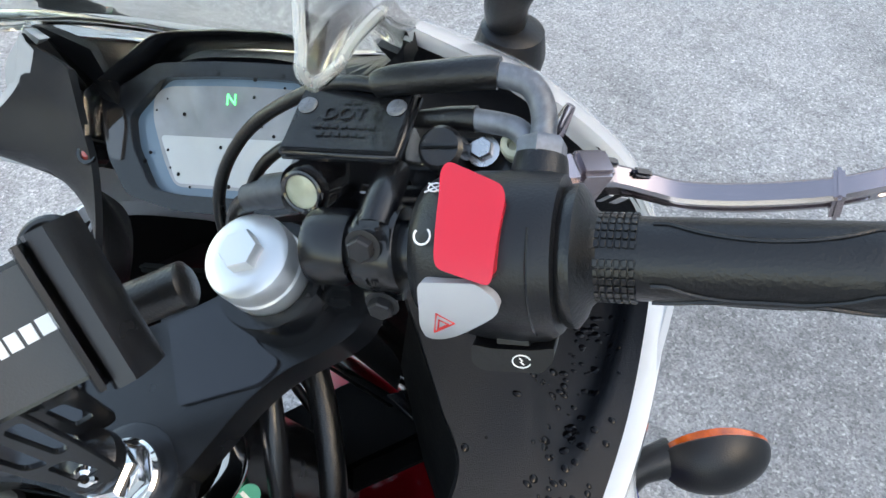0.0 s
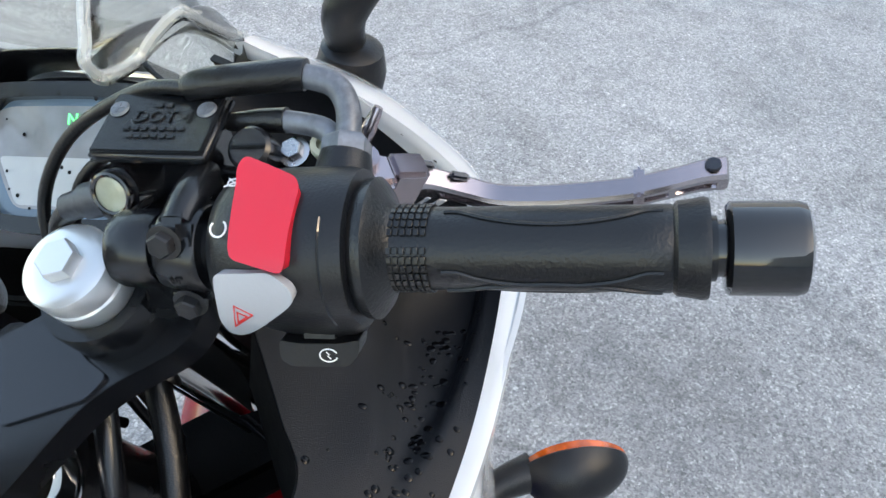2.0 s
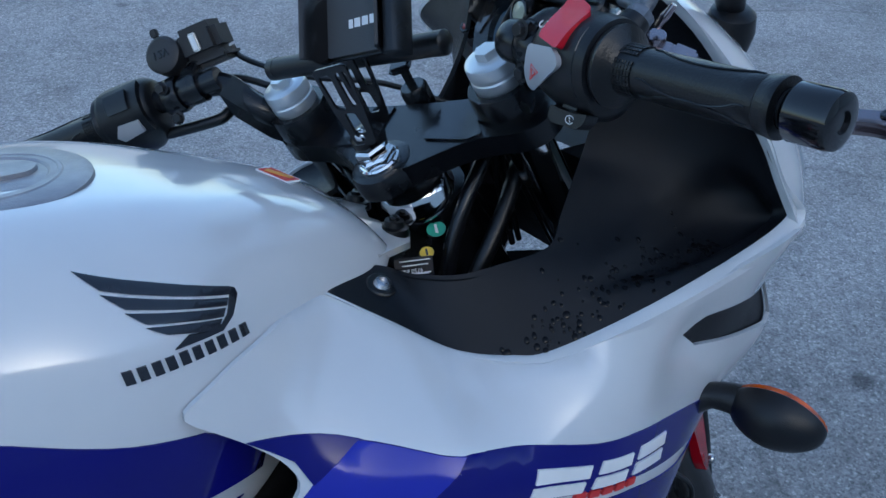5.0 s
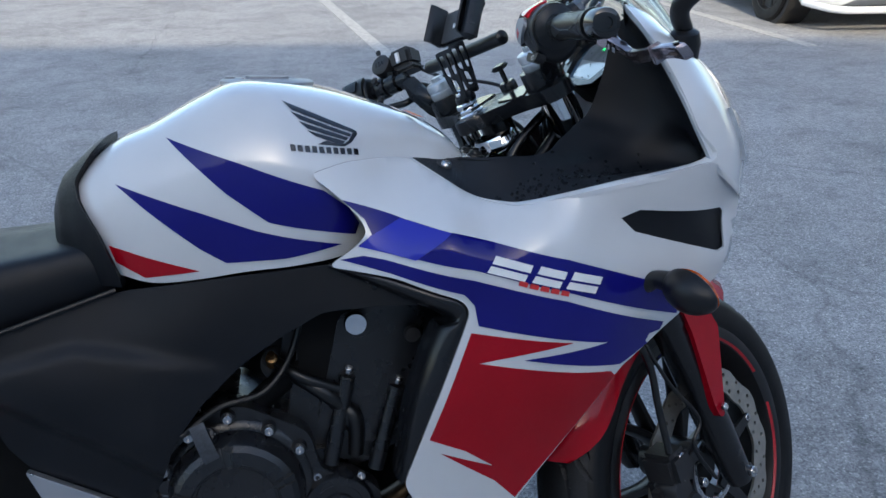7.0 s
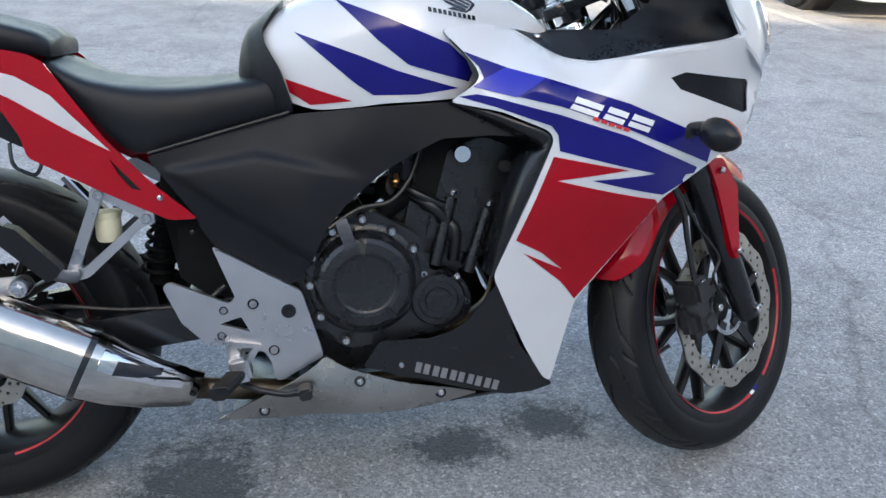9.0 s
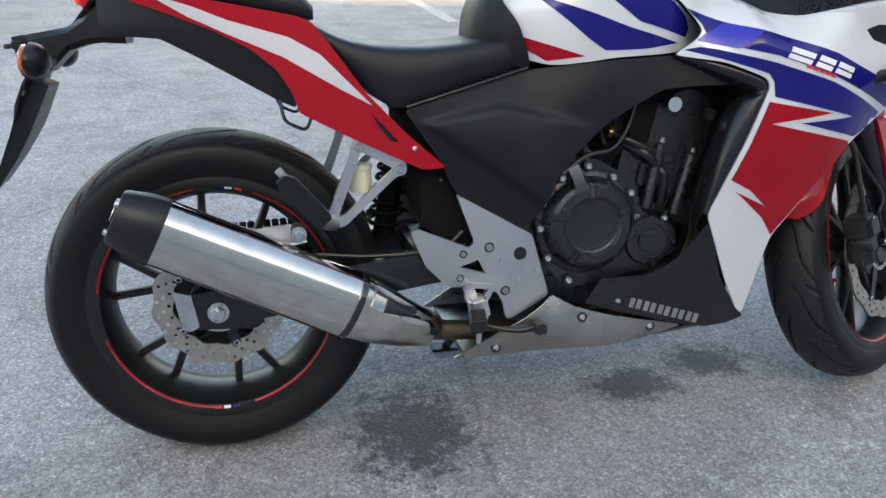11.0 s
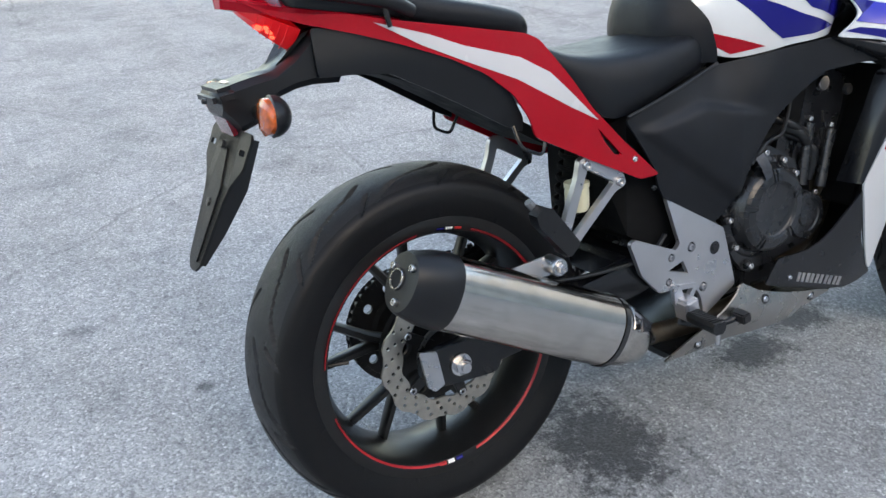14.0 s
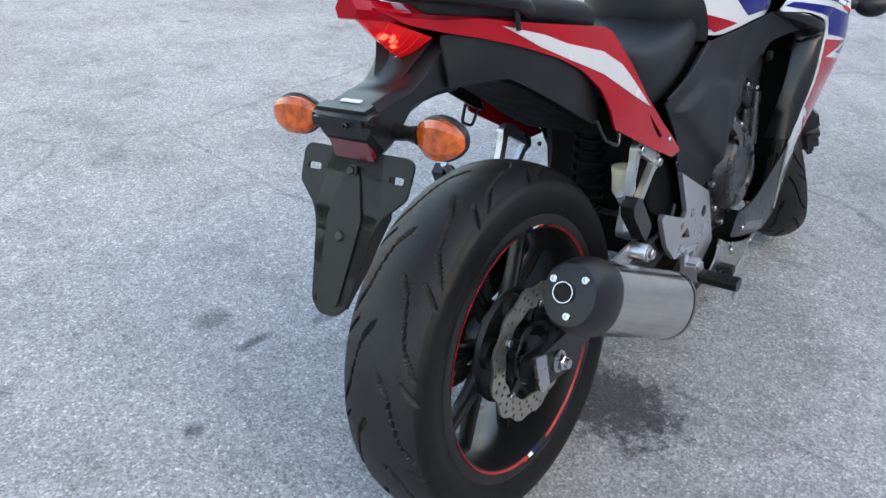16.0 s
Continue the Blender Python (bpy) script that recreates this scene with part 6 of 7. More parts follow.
part("cable_holder", loft([[Vector((x + dx, y, z + dz)) for dx, dz in ((-.009, -.004), (.009, .004), (.009, .008), (-.009, .0))] for x, y, z in ((.650, -.168, .545), (.656, -.176, .530), (.664, -.180, .508), (.668, -.176, .496))]), OXIDEDARK, eng, "grey clutch cable holder")
fillp = axes((.664, -.150, .520), (-.15, -.8, .6), (1, 0, 0))
part("oil_filler", joined(lathe([(0, .022), (.010, .022), (.012, .018), (.012, 0), (0, 0)], 18, fillp), rbox(.026, .008, .012, .003, fillp @ pose(0, 0, .022))), SATIN, eng, "black oil filler cap")
part("oil_window", lathe([(0, .004), (.010, .004), (.012, .006), (.014, .004), (.014, -.01), (0, -.01)], 20, axes((.60, -.142, .455), (0, -1, 0))), GLOSSY, eng)
part("throttle_bracket", joined(rbox(.085, .05, .030, .008, pose(.655, .02, .520, 0, -32, 0)), rbox(.05, .12, .022, .006, pose(.700, .03, .575, 0, 10, 0))), IRON, eng, "dark bracket behind the cylinder")
GC = axes((.820, -.13, .393), (0, -1, 0), (1, 0, 0))
part("pulse_cover", lathe([(.05, -.02), (.05, .012), (.046, .018), (.036, .019), (.034, .016), (.024, .016), (.022, .020), (0, .021)], 44, GC), ENGINE, eng, "small round engine cover")
for a in (50, 118, -8, -75):
    bolt(eng, GC @ Vector((.053 * math.cos(radians(a)), .053 * math.sin(radians(a)), .006)), (0, -1, 0), .006, "cap")
part("crankcase_flange", plate(rounded([(.59, .43), (.62, .53), (.70, .56), (.79, .51), (.80, .45), (.875, .42), (.885, .37), (.84, .335), (.72, .315), (.655, .305), (.61, .355)], .02), .03, Matrix(((1, 0, 0, 0), (0, 0, -1, -.140), (0, 1, 0, 0), (0, 0, 0, 1))), [], .004), ENGINE, eng)
part("nameplate", plate(rounded([(.64, .318), (.672, .318), (.672, .333), (.64, .333)], .002), .001, Matrix(((1, 0, 0, 0), (0, 0, -1, -.1415), (0, 1, 0, 0), (0, 0, 0, 1))), []), IRON, eng, "small grey cast mark")
# cylinder head details
part("head_cover", plate(rounded([(.80, .50), (.84, .66), (.90, .68), (.955, .66), (.95, .60), (.905, .46)], .012), .02, Matrix(((1, 0, 0, 0), (0, 0, -1, -.118), (0, 1, 0, 0), (0, 0, 0, 1))), [], .005), ENGINE, eng, "black cylinder head side")
part("plug_disc", lathe([(0, .003), (.014, .003), (.0155, 0), (.0155, -.006), (0, -.006)], 24, axes((.861, -.137, .653), (0, -1, 0))), CHROME, eng, "bright round plug")
part("plug_disc", lathe([(0, .003), (.010, .003), (.0115, 0), (.0115, -.006), (0, -.006)], 24, axes((.935, -.140, .632), (0, -1, 0))), IRON, eng, "dark round plug")
for x, z, x2, z2 in ((.846, .575, .815, .455), (.912, .553, .875, .44)):
    part("stud_tube", tube([(x, -.122, z), (x2, -.132, z2)], .011, 12, smooth=False), ENGINE, eng)
    bolt(eng, (x + .002, -.122, z + .008), (.25, -.2, .95), .006, "cap")
for k in range(4):
    part("cooling_hose", tube([(.75 + .02 * k, -.10, .60 - .02 * k), (.79 + .02 * k, -.128, .58 - .02 * k), (.85, -.12, .55 - .03 * k)], .008 + .003 * (k % 2), 10), RUBBER, eng)
part("throttle_body", joined(lathe([(0, -.02), (.024, -.02), (.024, .02), (.02, .022), (0, .022)], 20, axes((.745, -.07, .585), (.5, -1, .3))), rbox(.04, .04, .03, .004, pose(.76, -.06, .61))), IRON, eng, "grey throttle body")
part("brass_union", lathe([(0, 0), (.008, 0), (.008, .014), (.005, .016), (.005, .024), (0, .024)], 12, axes((.748, -.10, .595), (0, -.6, .8))), mat("brass", (.42, .24, .10), .35, .9), eng, "brass hose union")
part("engine_wire", tube([(.63, -.165, .535), (.68, -.155, .565), (.735, -.145, .575), (.77, -.13, .61), (.79, -.12, .66)], .0045, 8), RUBBER, eng, "black engine wire")
part("radiator", rbox(.04, .30, .30, .006, pose(1.03, 0, .52, 0, 20, 0)), MATT, bike, "black radiator")
for y in (-.055, .055):
    part("header_pipe", tube([(.90, y, .50), (.95, y, .49), (.975, y, .44), (.975, y, .36), (.945, y * .9, .30), (.86, y * .8, .262), (.74, y * .7, .25)], .021, 14), BROWNED, bike, "heat-browned exhaust header pipe")
# added sheet hides bright ground behind the headlights, standing for the dark there
part("headlight_gap_blocker", rbox(.008, .34, .16, .003, pose(1.300, 0, .752, 0, -25, 0)), MATT, bike, "matt black sheet added to darken the gap behind the headlights")
# added sheet closes a gap where light came through below the radiator
part("radiator_gap_blocker", rbox(.012, .26, .16, .004, pose(1.01, 0, .33, 0, 10, 0)), MATT, bike, "black sheet added to block light under the radiator")
part("airbox", rbox(.34, .22, .14, .04, pose(.74, 0, .70)), MATT, bike, "black airbox")
# black sheet put in for the bay's shade; it also covers the lower tube
part("engine_bay_shadow_panel", plate(rounded([(.775, .71), (.99, .70), (.95, .56), (.91, .46), (.86, .5), (.785, .57)], .01), .004, Matrix(((1, 0, 0, 0), (0, 0, -1, -.117), (0, 1, 0, 0), (0, 0, 0, 1))), []), MATT, bike, "black panel added to darken the engine bay")
part("side_stand", joined(tube([(.56, .10, .27), (.52, .19, .12), (.50, .245, .050)], .011, 10), rbox(.07, .035, .008, .002, pose(.50, .25, .046, 10))), SATIN, bike, "black side stand, folded out")

# -- belly --
for side in (RIGHT, LEFT):
    black_low = [(.684, .281), (.714, .328), (.80, .330), (.835, .340), (.866, .362), (.895, .405), (.915, .440), (.93, .40), (.962, .315), (1.0, .262), (1.036, .220), (1.0, .207), (.951, .204), (.86, .225), (.797, .243)]
    f = spread([(.684, .281, .165), (.75, .281, .168), (.714, .328, .168), (.866, .36, .178), (.915, .44, .205), (1.036, .22, .15), (.95, .204, .15), (.80, .243, .160), (.962, .312, .175)])
    bl = part("belly_cowl", skin(rounded(black_low, .006, 3), f, side, .004, .018), SATIN, bike, "black belly cowl with a silver wordmark", sharp=55)
    bt = tree_of(bl)
    bolt(bl, (.751, side * .1695, .281), (0, side, 0), .005, "dome")
    for k in range(5):
        x0, z0 = .775 + k * .0322, .2655 - k * .0105
        for a, w in ((0, .0105), (.0150, .0105)):
            sh = [(x0 + a, z0 - .34 * a), (x0 + a + w, z0 - .34 * (a + w)), (x0 + a + w + .004, z0 - .34 * (a + w) + .020), (x0 + a + .004, z0 - .34 * a + .020)]
            part("word_bar", sticker(sh, bt, side, .008, .0008), WORDGREY, bl, "silver bar of the wordmark", sharp=55)
    silver = [(.424, .187), (.494, .226), (.56, .262), (.598, .287), (.617, .303), (.66, .278), (.70, .264), (.80, .24), (.892, .216), (.83, .195), (.70, .190), (.55, .184)]
    f2 = spread([(.424, .187, .155), (.617, .303, .165), (.70, .264, .168), (.892, .216, .160), (.83, .195, .150), (.60, .19, .150), (.55, .24, .172), (.494, .226, .165), (.62, .245, .181), (.72, .232, .178), (.80, .222, .170)])
    bs = part("belly_panel", skin(rounded(silver, .006, 3), f2, side, .004, .018), BELLY, bike, "silver-grey belly panel", sharp=55)
    for x, z in ((.508, .203), (.677, .255), (.823, .222)):
        bolt(bs, (x, side * (f2(x, z) + .001), z), (0, side, 0), .0065, "dome")
        part("grommet", lathe([(.0065, .001), (.010, .001), (.010, -.003), (.0065, -.003)], 20, axes((x, side * (f2(x, z) + .0008), z), (0, side, 0))), SATIN, bs)
part("belly_floor", loft([[Vector((x, -w, z)), Vector((x, w, z)), Vector((x, w * .9, z - .012)), Vector((x, -w * .9, z - .012))] for x, w, z in ((.45, .145, .192), (.7, .145, .19), (.85, .145, .2), (1.02, .13, .212))]), SATIN, bike, "black belly floor")

# -- fork and front brake --
for side in (RIGHT, LEFT):
    fk = part("fork_tube", tube([(.031, side * .105, .70), (.034, -.094, 1.035) if side == RIGHT else (.028, .120, 1.040)], .0203, 28, smooth=False), CHROME, bike, "chromed fork tube", m=STEER_UP)
    part("fork_slider", lathe([(0, .30), (.020, .30), (.024, .315), (.025, .36), (.027, .40), (.027, .60), (.0295, .605), (.0295, .70), (.026, .71), (.0205, .71)], 28, STEER @ pose(.031, side * .105, 0)), SATIN, fk, "black fork slider")
    part("axle_clamp", joined(rbox(.05, .03, .06, .010, STEER @ pose(.037, side * .100, .322)), lathe([(0, 0), (.013, 0), (.013, .012), (.010, .014), (0, .014)], 18, STEER @ axes((.037, side * .113, .315), (0, side, 0)))), SATIN, fk)
    bolt(fk, STEER @ Vector((.037, side * .128, .315)), STEER.to_3x3() @ Vector((0, side, 0)), .009, "cap")
part("lower_yoke", rbox(.075, .26, .035, .014, STEER @ pose(.02, 0, .80)), MATT, bike, "black lower fork yoke")
part("headstock", lathe([(0, .78), (.030, .78), (.034, .80), (.034, .952), (.024, .954), (.024, 1.0), (0, 1.0)], 30, STEER_UP), SATIN, bike, "black steering head")
part("head_collar", joined(lathe([(.020, .950), (.0330, .950), (.0350, .953), (.0350, .960), (.0335, .962), (.0335, .967), (.0300, .972), (.020, .974)], 40, STEER_UP @ pose(-.010, .004, 0))), CHROME, bike, "bright steering head collar")
cal = part("front_caliper", joined(rbox(.070, .05, .085, .018, STEER @ pose(-.106, -.098, .392, 0, 12, 0), 3), lathe([(0, .006), (.015, .006), (.017, .003), (.017, -.02), (0, -.02)], 20, STEER @ axes((-.112, -.122, .412), (0, -1, 0))), lathe([(0, .006), (.015, .006), (.017, .003), (.017, -.02), (0, -.02)], 20, STEER @ axes((-.098, -.122, .374), (0, -1, 0))), rbox(.05, .06, .05, .008, STEER @ pose(-.092, -.102, .44, 0, 12, 0)), rbox(.06, .03, .03, .006, STEER @ pose(-.055, -.098, .415))), IRON, bike, "dark grey front brake caliper")
for f, h in ((-.085, .452), (-.065, .385)):
    bolt(cal, STEER @ Vector((f, -.125, h)), STEER.to_3x3() @ Vector((0, -1, 0)), .007, "cap")
part("brake_hose", tube([STEER @ Vector(q) for q in ((-.095, -.118, .46), (-.07, -.115, .53), (-.045, -.112, .60), (-.05, -.10, .70), (-.03, -.09, .80))], .0055, 10), RUBBER, bike, "black front brake hose")
part("sensor_wire", tube([STEER @ Vector(q) for q in ((-.03, -.12, .36), (-.05, -.125, .44), (-.02, -.13, .47), (-.035, -.12, .55), (-.03, -.10, .66))], .003, 8), RUBBER, bike, "thin black sensor wire")
# front mudguard
rings = []
for q in [*range(34, 133, 3), 133, 135, 136.5, 137.5]:
    a = radians(q)
    wide = .066 - .0105 * max(0, (74 - q) / 12) - .030 * max(0, (q - 124) / 13.5) ** 3
    low = (.262 if 85 < q else .285) + .044 * max(0, (q - 116) / 21.5) ** 2.5
    pr = [(low, -wide - .004), (.305, -wide), (.322, -wide * .72), (.330, -wide * .3), (.331, 0), (.330, wide * .3), (.322, wide * .72), (.305, wide), (low, wide + .004),
          (low, wide + .001), (.303, wide - .003), (.319, wide * .70), (.327, 0), (.319, -wide * .70), (.303, -wide + .003), (low, -wide - .001)]
    rings.append([FWHEEL @ Vector((r * math.cos(a), y, r * math.sin(a))) for r, y in pr])
mud = part("front_mudguard", loft(rings), RED, bike, "glossy red front mudguard", sharp=50)
for side in (RIGHT, LEFT):
    edge = [Vector((f, 0, h)) for f, h in ((.036, .648), (.082, .626), (.095, .558), (.063, .502), (.026, .440), (.015, .443), (.013, .465), (.035, .586))]
    stay = rounded([(q.x, q.z) for q in edge], .006)
    sm = Matrix(((1, 0, 0, 0), (0, 0, side, side * .139), (0, 1, 0, 0), (0, 0, 0, 1)))
    st = part("mudguard_stay", plate([(q.x, q.y) for q in stay], .012, STEER @ sm, [], .003), RED, mud, "red mudguard side stay")
    for q in (edge[0].lerp(edge[2], .4), edge[5].lerp(edge[3], .22)):
        f, h = q.x, q.z
        bolt(st, STEER @ Vector((f, side * .1455, h)), STEER.to_3x3() @ Vector((0, side, 0)), .006, "dome")

STEER = STEER_UP

# battery tray and inner fender between the side covers
part("battery_tray", loft([[Vector((x, y * w, z)) for y, z in ((-1, z0), (-1, z1), (1, z1), (1, z0))] for x, w, z0, z1 in ((.350, .085, .54, .64), (.375, .112, .44, .66), (.42, .118, .41, .68), (.48, .118, .40, .70), (.56, .118, .40, .72))]), MATT, bike, "black battery tray and inner fender")

# -- handlebars: everything here turns with the fork --
BAR_AT = Vector((-.042, .224, 1.104))


def bar_frame(side):
    """s outward along the bar, w ahead, v up; its origin lies at the grip's flange."""
    d = Vector((-.424, side * .906, 0)).normalized()
    w = Vector((.906, side * .424, 0)).normalized()
    v = (d.cross(w)) * (-1 if d.cross(w).z < 0 else 1)
    m = Matrix((d, w, v)).transposed().to_4x4()
    m.translation = Vector((BAR_AT.x, side * BAR_AT.y, BAR_AT.z))
    return STEER @ m


ALONG = Matrix(((0, 0, 1, 0), (1, 0, 0, 0), (0, 1, 0, 0), (0, 0, 0, 1)))   # turns a lathe's z along the bar
BR, BL = bar_frame(RIGHT) @ pose(0, .006, -.0115), bar_frame(LEFT) @ pose(.053, .0345, -.0214)

# top yoke: a flat black plate with a boss for the stem and a ring for each fork tube
yo = [(-.038, -.020), (-.012, -.060), (-.004, -.080), (.0, -.118), (.012, -.133), (.034, -.137), (.054, -.122), (.058, -.10), (.05, -.075), (.046, -.03), (.046, .03), (.05, .085), (.058, .114), (.054, .137), (.034, .152), (.012, .148), (.0, .133), (-.004, .085), (-.012, .060), (-.038, .020), (-.043, 0)]
yoke = part("top_yoke", plate(rounded(yo, .010, 3), .020, STEER @ pose(0, 0, 1.012), [circle(.0207, 28, (.034, -.094)), circle(.0207, 28, (.028, .120))], .003), SATIN, bike, "satin black top fork yoke")
for s in (-1, 1):
    part("yoke_pad", plate(rounded([(-.003, s * .026), (-.007, s * .070), (.000, s * .082), (.014, s * .072), (.044, s * .066), (.044, s * .026)], .004), .003, STEER @ pose(0, 0, 1.0142), [], .0012), mat("yoke_face", (.009, .0098, .0135), .13, var=.02, rvar=.05, spec=.6), yoke, "smooth blue-black pad")
STEM = STEER @ pose(-.028, .005, 0)
part("stem_boss", lathe([(.012, .994), (.0285, .994), (.0285, 1.008), (.0265, 1.0125), (.023, 1.0135), (.012, 1.0135)], 36, STEM), SATIN, yoke)
stem = part("stem_nut", joined(lathe([(0, 1.013), (.0185, 1.013), (.0185, 1.0160), (.017, 1.0175), (0, 1.0175)], 40, STEM), lathe([(0, 1.0165), (.0160, 1.0165), (.0172, 1.0185), (.0172, 1.0225), (.0150, 1.0245), (0, 1.0245)], 6, STEM), lathe([(0, 1.024), (.0140, 1.024), (.0152, 1.026), (.0152, 1.031), (.013, 1.033), (0, 1.033)], 6, STEM @ pose(0, 0, 0, 0, 0, 25))), CHROME, bike, "chromed steering stem nut")

# fork caps and handlebar clamps
for side in (RIGHT, LEFT):
    FK = STEER @ (pose(.034, -.094, -.012) if side == RIGHT else pose(.028, .120, -.013))
    fc = part("fork_cap", joined(lathe([(.0, 1.074), (.0105, 1.074), (.0175, 1.0738), (.0205, 1.0720), (.0212, 1.070), (.0212, 1.0625), (.0203, 1.0615), (.0203, 1.0595), (.0212, 1.0585), (.0212, 1.052), (.0205, 1.051), (.0205, 1.02), (0, 1.02)], 48, FK),
                                 lathe([(0, 1.074), (.0098, 1.074), (.0098, 1.0795), (.0090, 1.0805), (0, 1.0805)], 6, FK @ pose(0, 0, 0, 0, 0, 20))), FORKCAP, bike, "bright anodised fork cap with a hexagon")
    tops = ((.022, .138, 1.020), (.016, .148, 1.034), (.010, .156, 1.056), (.006, .160, 1.070)) if side == LEFT else ((.028, .112, 1.016), (.024, .124, 1.034), (.017, .133, 1.060), (.010, .138, 1.084))
    clamp = part("bar_clamp", joined(
        lathe([(.0212, 1.014), (.0275, 1.014), (.0285, 1.017), (.0285, 1.046), (.0275, 1.049), (.0212, 1.049)], 32, FK),
        loft([[STEER @ Vector((f + a * .013, side * y, h + b2)) for a, b2 in ((-1, -.014), (1, -.014), (1, .012), (-1, .012))] for f, y, h in tops])), SATIN, bike, "black clip-on handlebar clamp")
    B = BR if side == RIGHT else BL
    part("bar_socket", lathe([(.0112, -.099), (.0140, -.099), (.0152, -.096), (.0152, -.084), (.0140, -.081), (.0112, -.081)], 28, B @ ALONG), SATIN, clamp)
    part("handlebar", tube([B @ Vector((-.096 if side == RIGHT else -.12, 0, 0)), B @ Vector((.12, 0, 0))], .0110, 20, smooth=False), SATIN, bike, "black handlebar tube")
    # grip
    gp = [(.0112, -.001), (.0235, -.001), (.0255, .002), (.0257, .005), (.0225, .0075), (.0180, .0092), (.0152, .012), (.0146, .03), (.0148, .07), (.0147, .096), (.0150, .1055), (.0146, .1062), (.0160, .1075), (.0165, .112), (.0172, .1155), (.0168, .1175), (.0112, .118)]
    grip = part("grip", lathe(gp, 48, B @ ALONG), RUBBER, bike, "black rubber grip with ribs and raised lines")
    nubs = []
    for i in range(6):
        for j in range(30):
            a = 2 * math.pi * j / 30
            if (j % 10) == 9:
                continue
            nubs.append(rbox(.0019, .0026, .0009, .0002, B @ ALONG @ Matrix.Rotation(a, 4, "Z") @ pose(.0154, 0, .0120 + .0024 * i, 0, 90, 0), 1))
    part("grip_ribs", joined(*nubs), RUBBER, grip, "small raised ribs")
    for a0, sgn in ((60, 1), (150, 1), (-20, -1), (240, -1), (330, 1), (195, -1)):
        line = []
        for k in range(15):
            t = k / 14
            sh = math.sin(math.pi * min(1, max(0, (t - .1) / .8))) ** .6
            a = radians(a0 + sgn * 24 * sh)
            s = .030 + .073 * t
            line.append(B @ ALONG @ Vector((.0149 * math.cos(a), .0149 * math.sin(a), s)))
        part("raised_line", tube(line, .0008, 6, 2), RUBBER, grip)
    end = part("bar_end", lathe([(0, .118), (.0095, .118), (.0095, .1225), (.0140, .1228), (.0156, .1242), (.0156, .1445), (.0148, .1472), (.0115, .1485), (.006, .1487), (.006, .147), (0, .147)], 48, B @ ALONG), GLOSSY, bike, "gloss black bar end weight")

# right switch housing: round body, red stop switch, hazard and start buttons
def around(B, a, s, r):
    """A point on the housing: a degrees from ahead (0) over the top (90) to the rear (180)."""
    return B @ Vector((s, r * math.cos(radians(a)), r * math.sin(radians(a))))


def housing(B, side, name, label):
    rings = []
    for s, r, low in ((-.053, .019, 0), (-.0515, .0235, .002), (-.046, .0268, .006), (-.032, .0285, .012), (-.015, .0288, .014), (-.006, .0285, .011), (-.001, .0275, .003), (.0005, .021, 0)):
        ring = []
        for k in range(40):
            a = 2 * math.pi * k / 40
            c, q = math.cos(a), math.sin(a)
            rr = r + (low * max(0, -q) ** 2 if q < 0 else 0) + .0015 * max(0, c) ** 2
            ring.append(B @ Vector((s, rr * c, rr * q)))
        rings.append(ring)
    return part(name, loft(rings), BLACK, bike, label, sharp=50)


rsw = housing(BR, RIGHT, "right_switch_housing", "black right switch housing with a red stop switch")
part("housing_seam", lathe([(.0286, -.0005), (.0291, 0), (.0286, .0005)], 40, BR @ ALONG @ pose(0, 0, -.0085), 95, 170), GLOSSY, rsw)


def pad(B, outline, r0, r1, thick_in=.006, dish=0.0, steps=10, step=.004):
    """A button that follows the housing: outline in (s, degrees), from r0 at its foot to r1 at its face."""
    v, f = fill([(q[0], q[1] * .00045) for q in outline], (), step)
    amin, amax = min(q[1] for q in outline), max(q[1] for q in outline)
    top = []
    for q in v:
        a = q.y / .00045
        t = (a - amin) / (amax - amin)
        lip = max(0, 1 - t / .22) ** .7
        top.append(around(B, a, q.x, r1 - dish * math.sin(math.pi * t) + dish * 1.5 * lip + dish * .5 * max(0, (t - .5) / .5)))
    return solid(top, f, [around(B, q.y / .00045, q.x, r0) for q in v])


kill = [(-.0405, 62), (-.0395, 90), (-.0385, 118), (-.0370, 123), (-.0195, 131), (-.0180, 127), (-.0165, 76), (-.0180, 70), (-.0385, 57)]
part("stop_switch", pad(BR, [(q.x, q.y / .00045) for q in rounded([(a, b2 * .00045) for a, b2 in kill], .0022)], .022, .0335, dish=.0026, step=.003), KILL, rsw, "red engine stop rocker", sharp=45)
haz = [(-.0445, 132), (-.0240, 131), (-.0178, 140), (-.0168, 148), (-.0195, 154), (-.0260, 163), (-.0400, 184), (-.0450, 190), (-.0475, 184), (-.0470, 165), (-.0455, 152)]
hz = part("hazard_switch", pad(BR, [(q.x, q.y / .00045) for q in rounded([(a, b2 * .00045) for a, b2 in haz], .0022)], .022, .0330, step=.003), HAZARD, rsw, "grey hazard switch with a red triangle", sharp=45)


def mark_loop(B, pts, r, width, material, parent, name="marking"):
    line = [around(B, a, s, r) for s, a in pts]
    return part(name, tube(line, width, 6, smooth=False), material, parent)


for k in (1.0, .52):
    c = (-.0385, 163.5)
    tri3 = [(c[0] + k * a, c[1] + k * b2) for a, b2 in ((-.0040, 8.5), (.0048, -3), (-.0008, -10.5), (-.0040, 8.5))]
    mark_loop(BR, tri3, .0332, .00034, MARKRED, hz)
ringm = [(-.0445 + .0029 * math.cos(radians(q)), 103 + 6.0 * math.sin(radians(q))) for q in range(-50, 235, 15)]
mark_loop(BR, ringm, .0287, .0004, MARK, rsw)
ringm = [(-.0440 + .0024 * math.cos(radians(q)), 62 + 5.0 * math.sin(radians(q))) for q in range(0, 361, 20)]
mark_loop(BR, ringm, .0287, .0003, MARK, rsw)
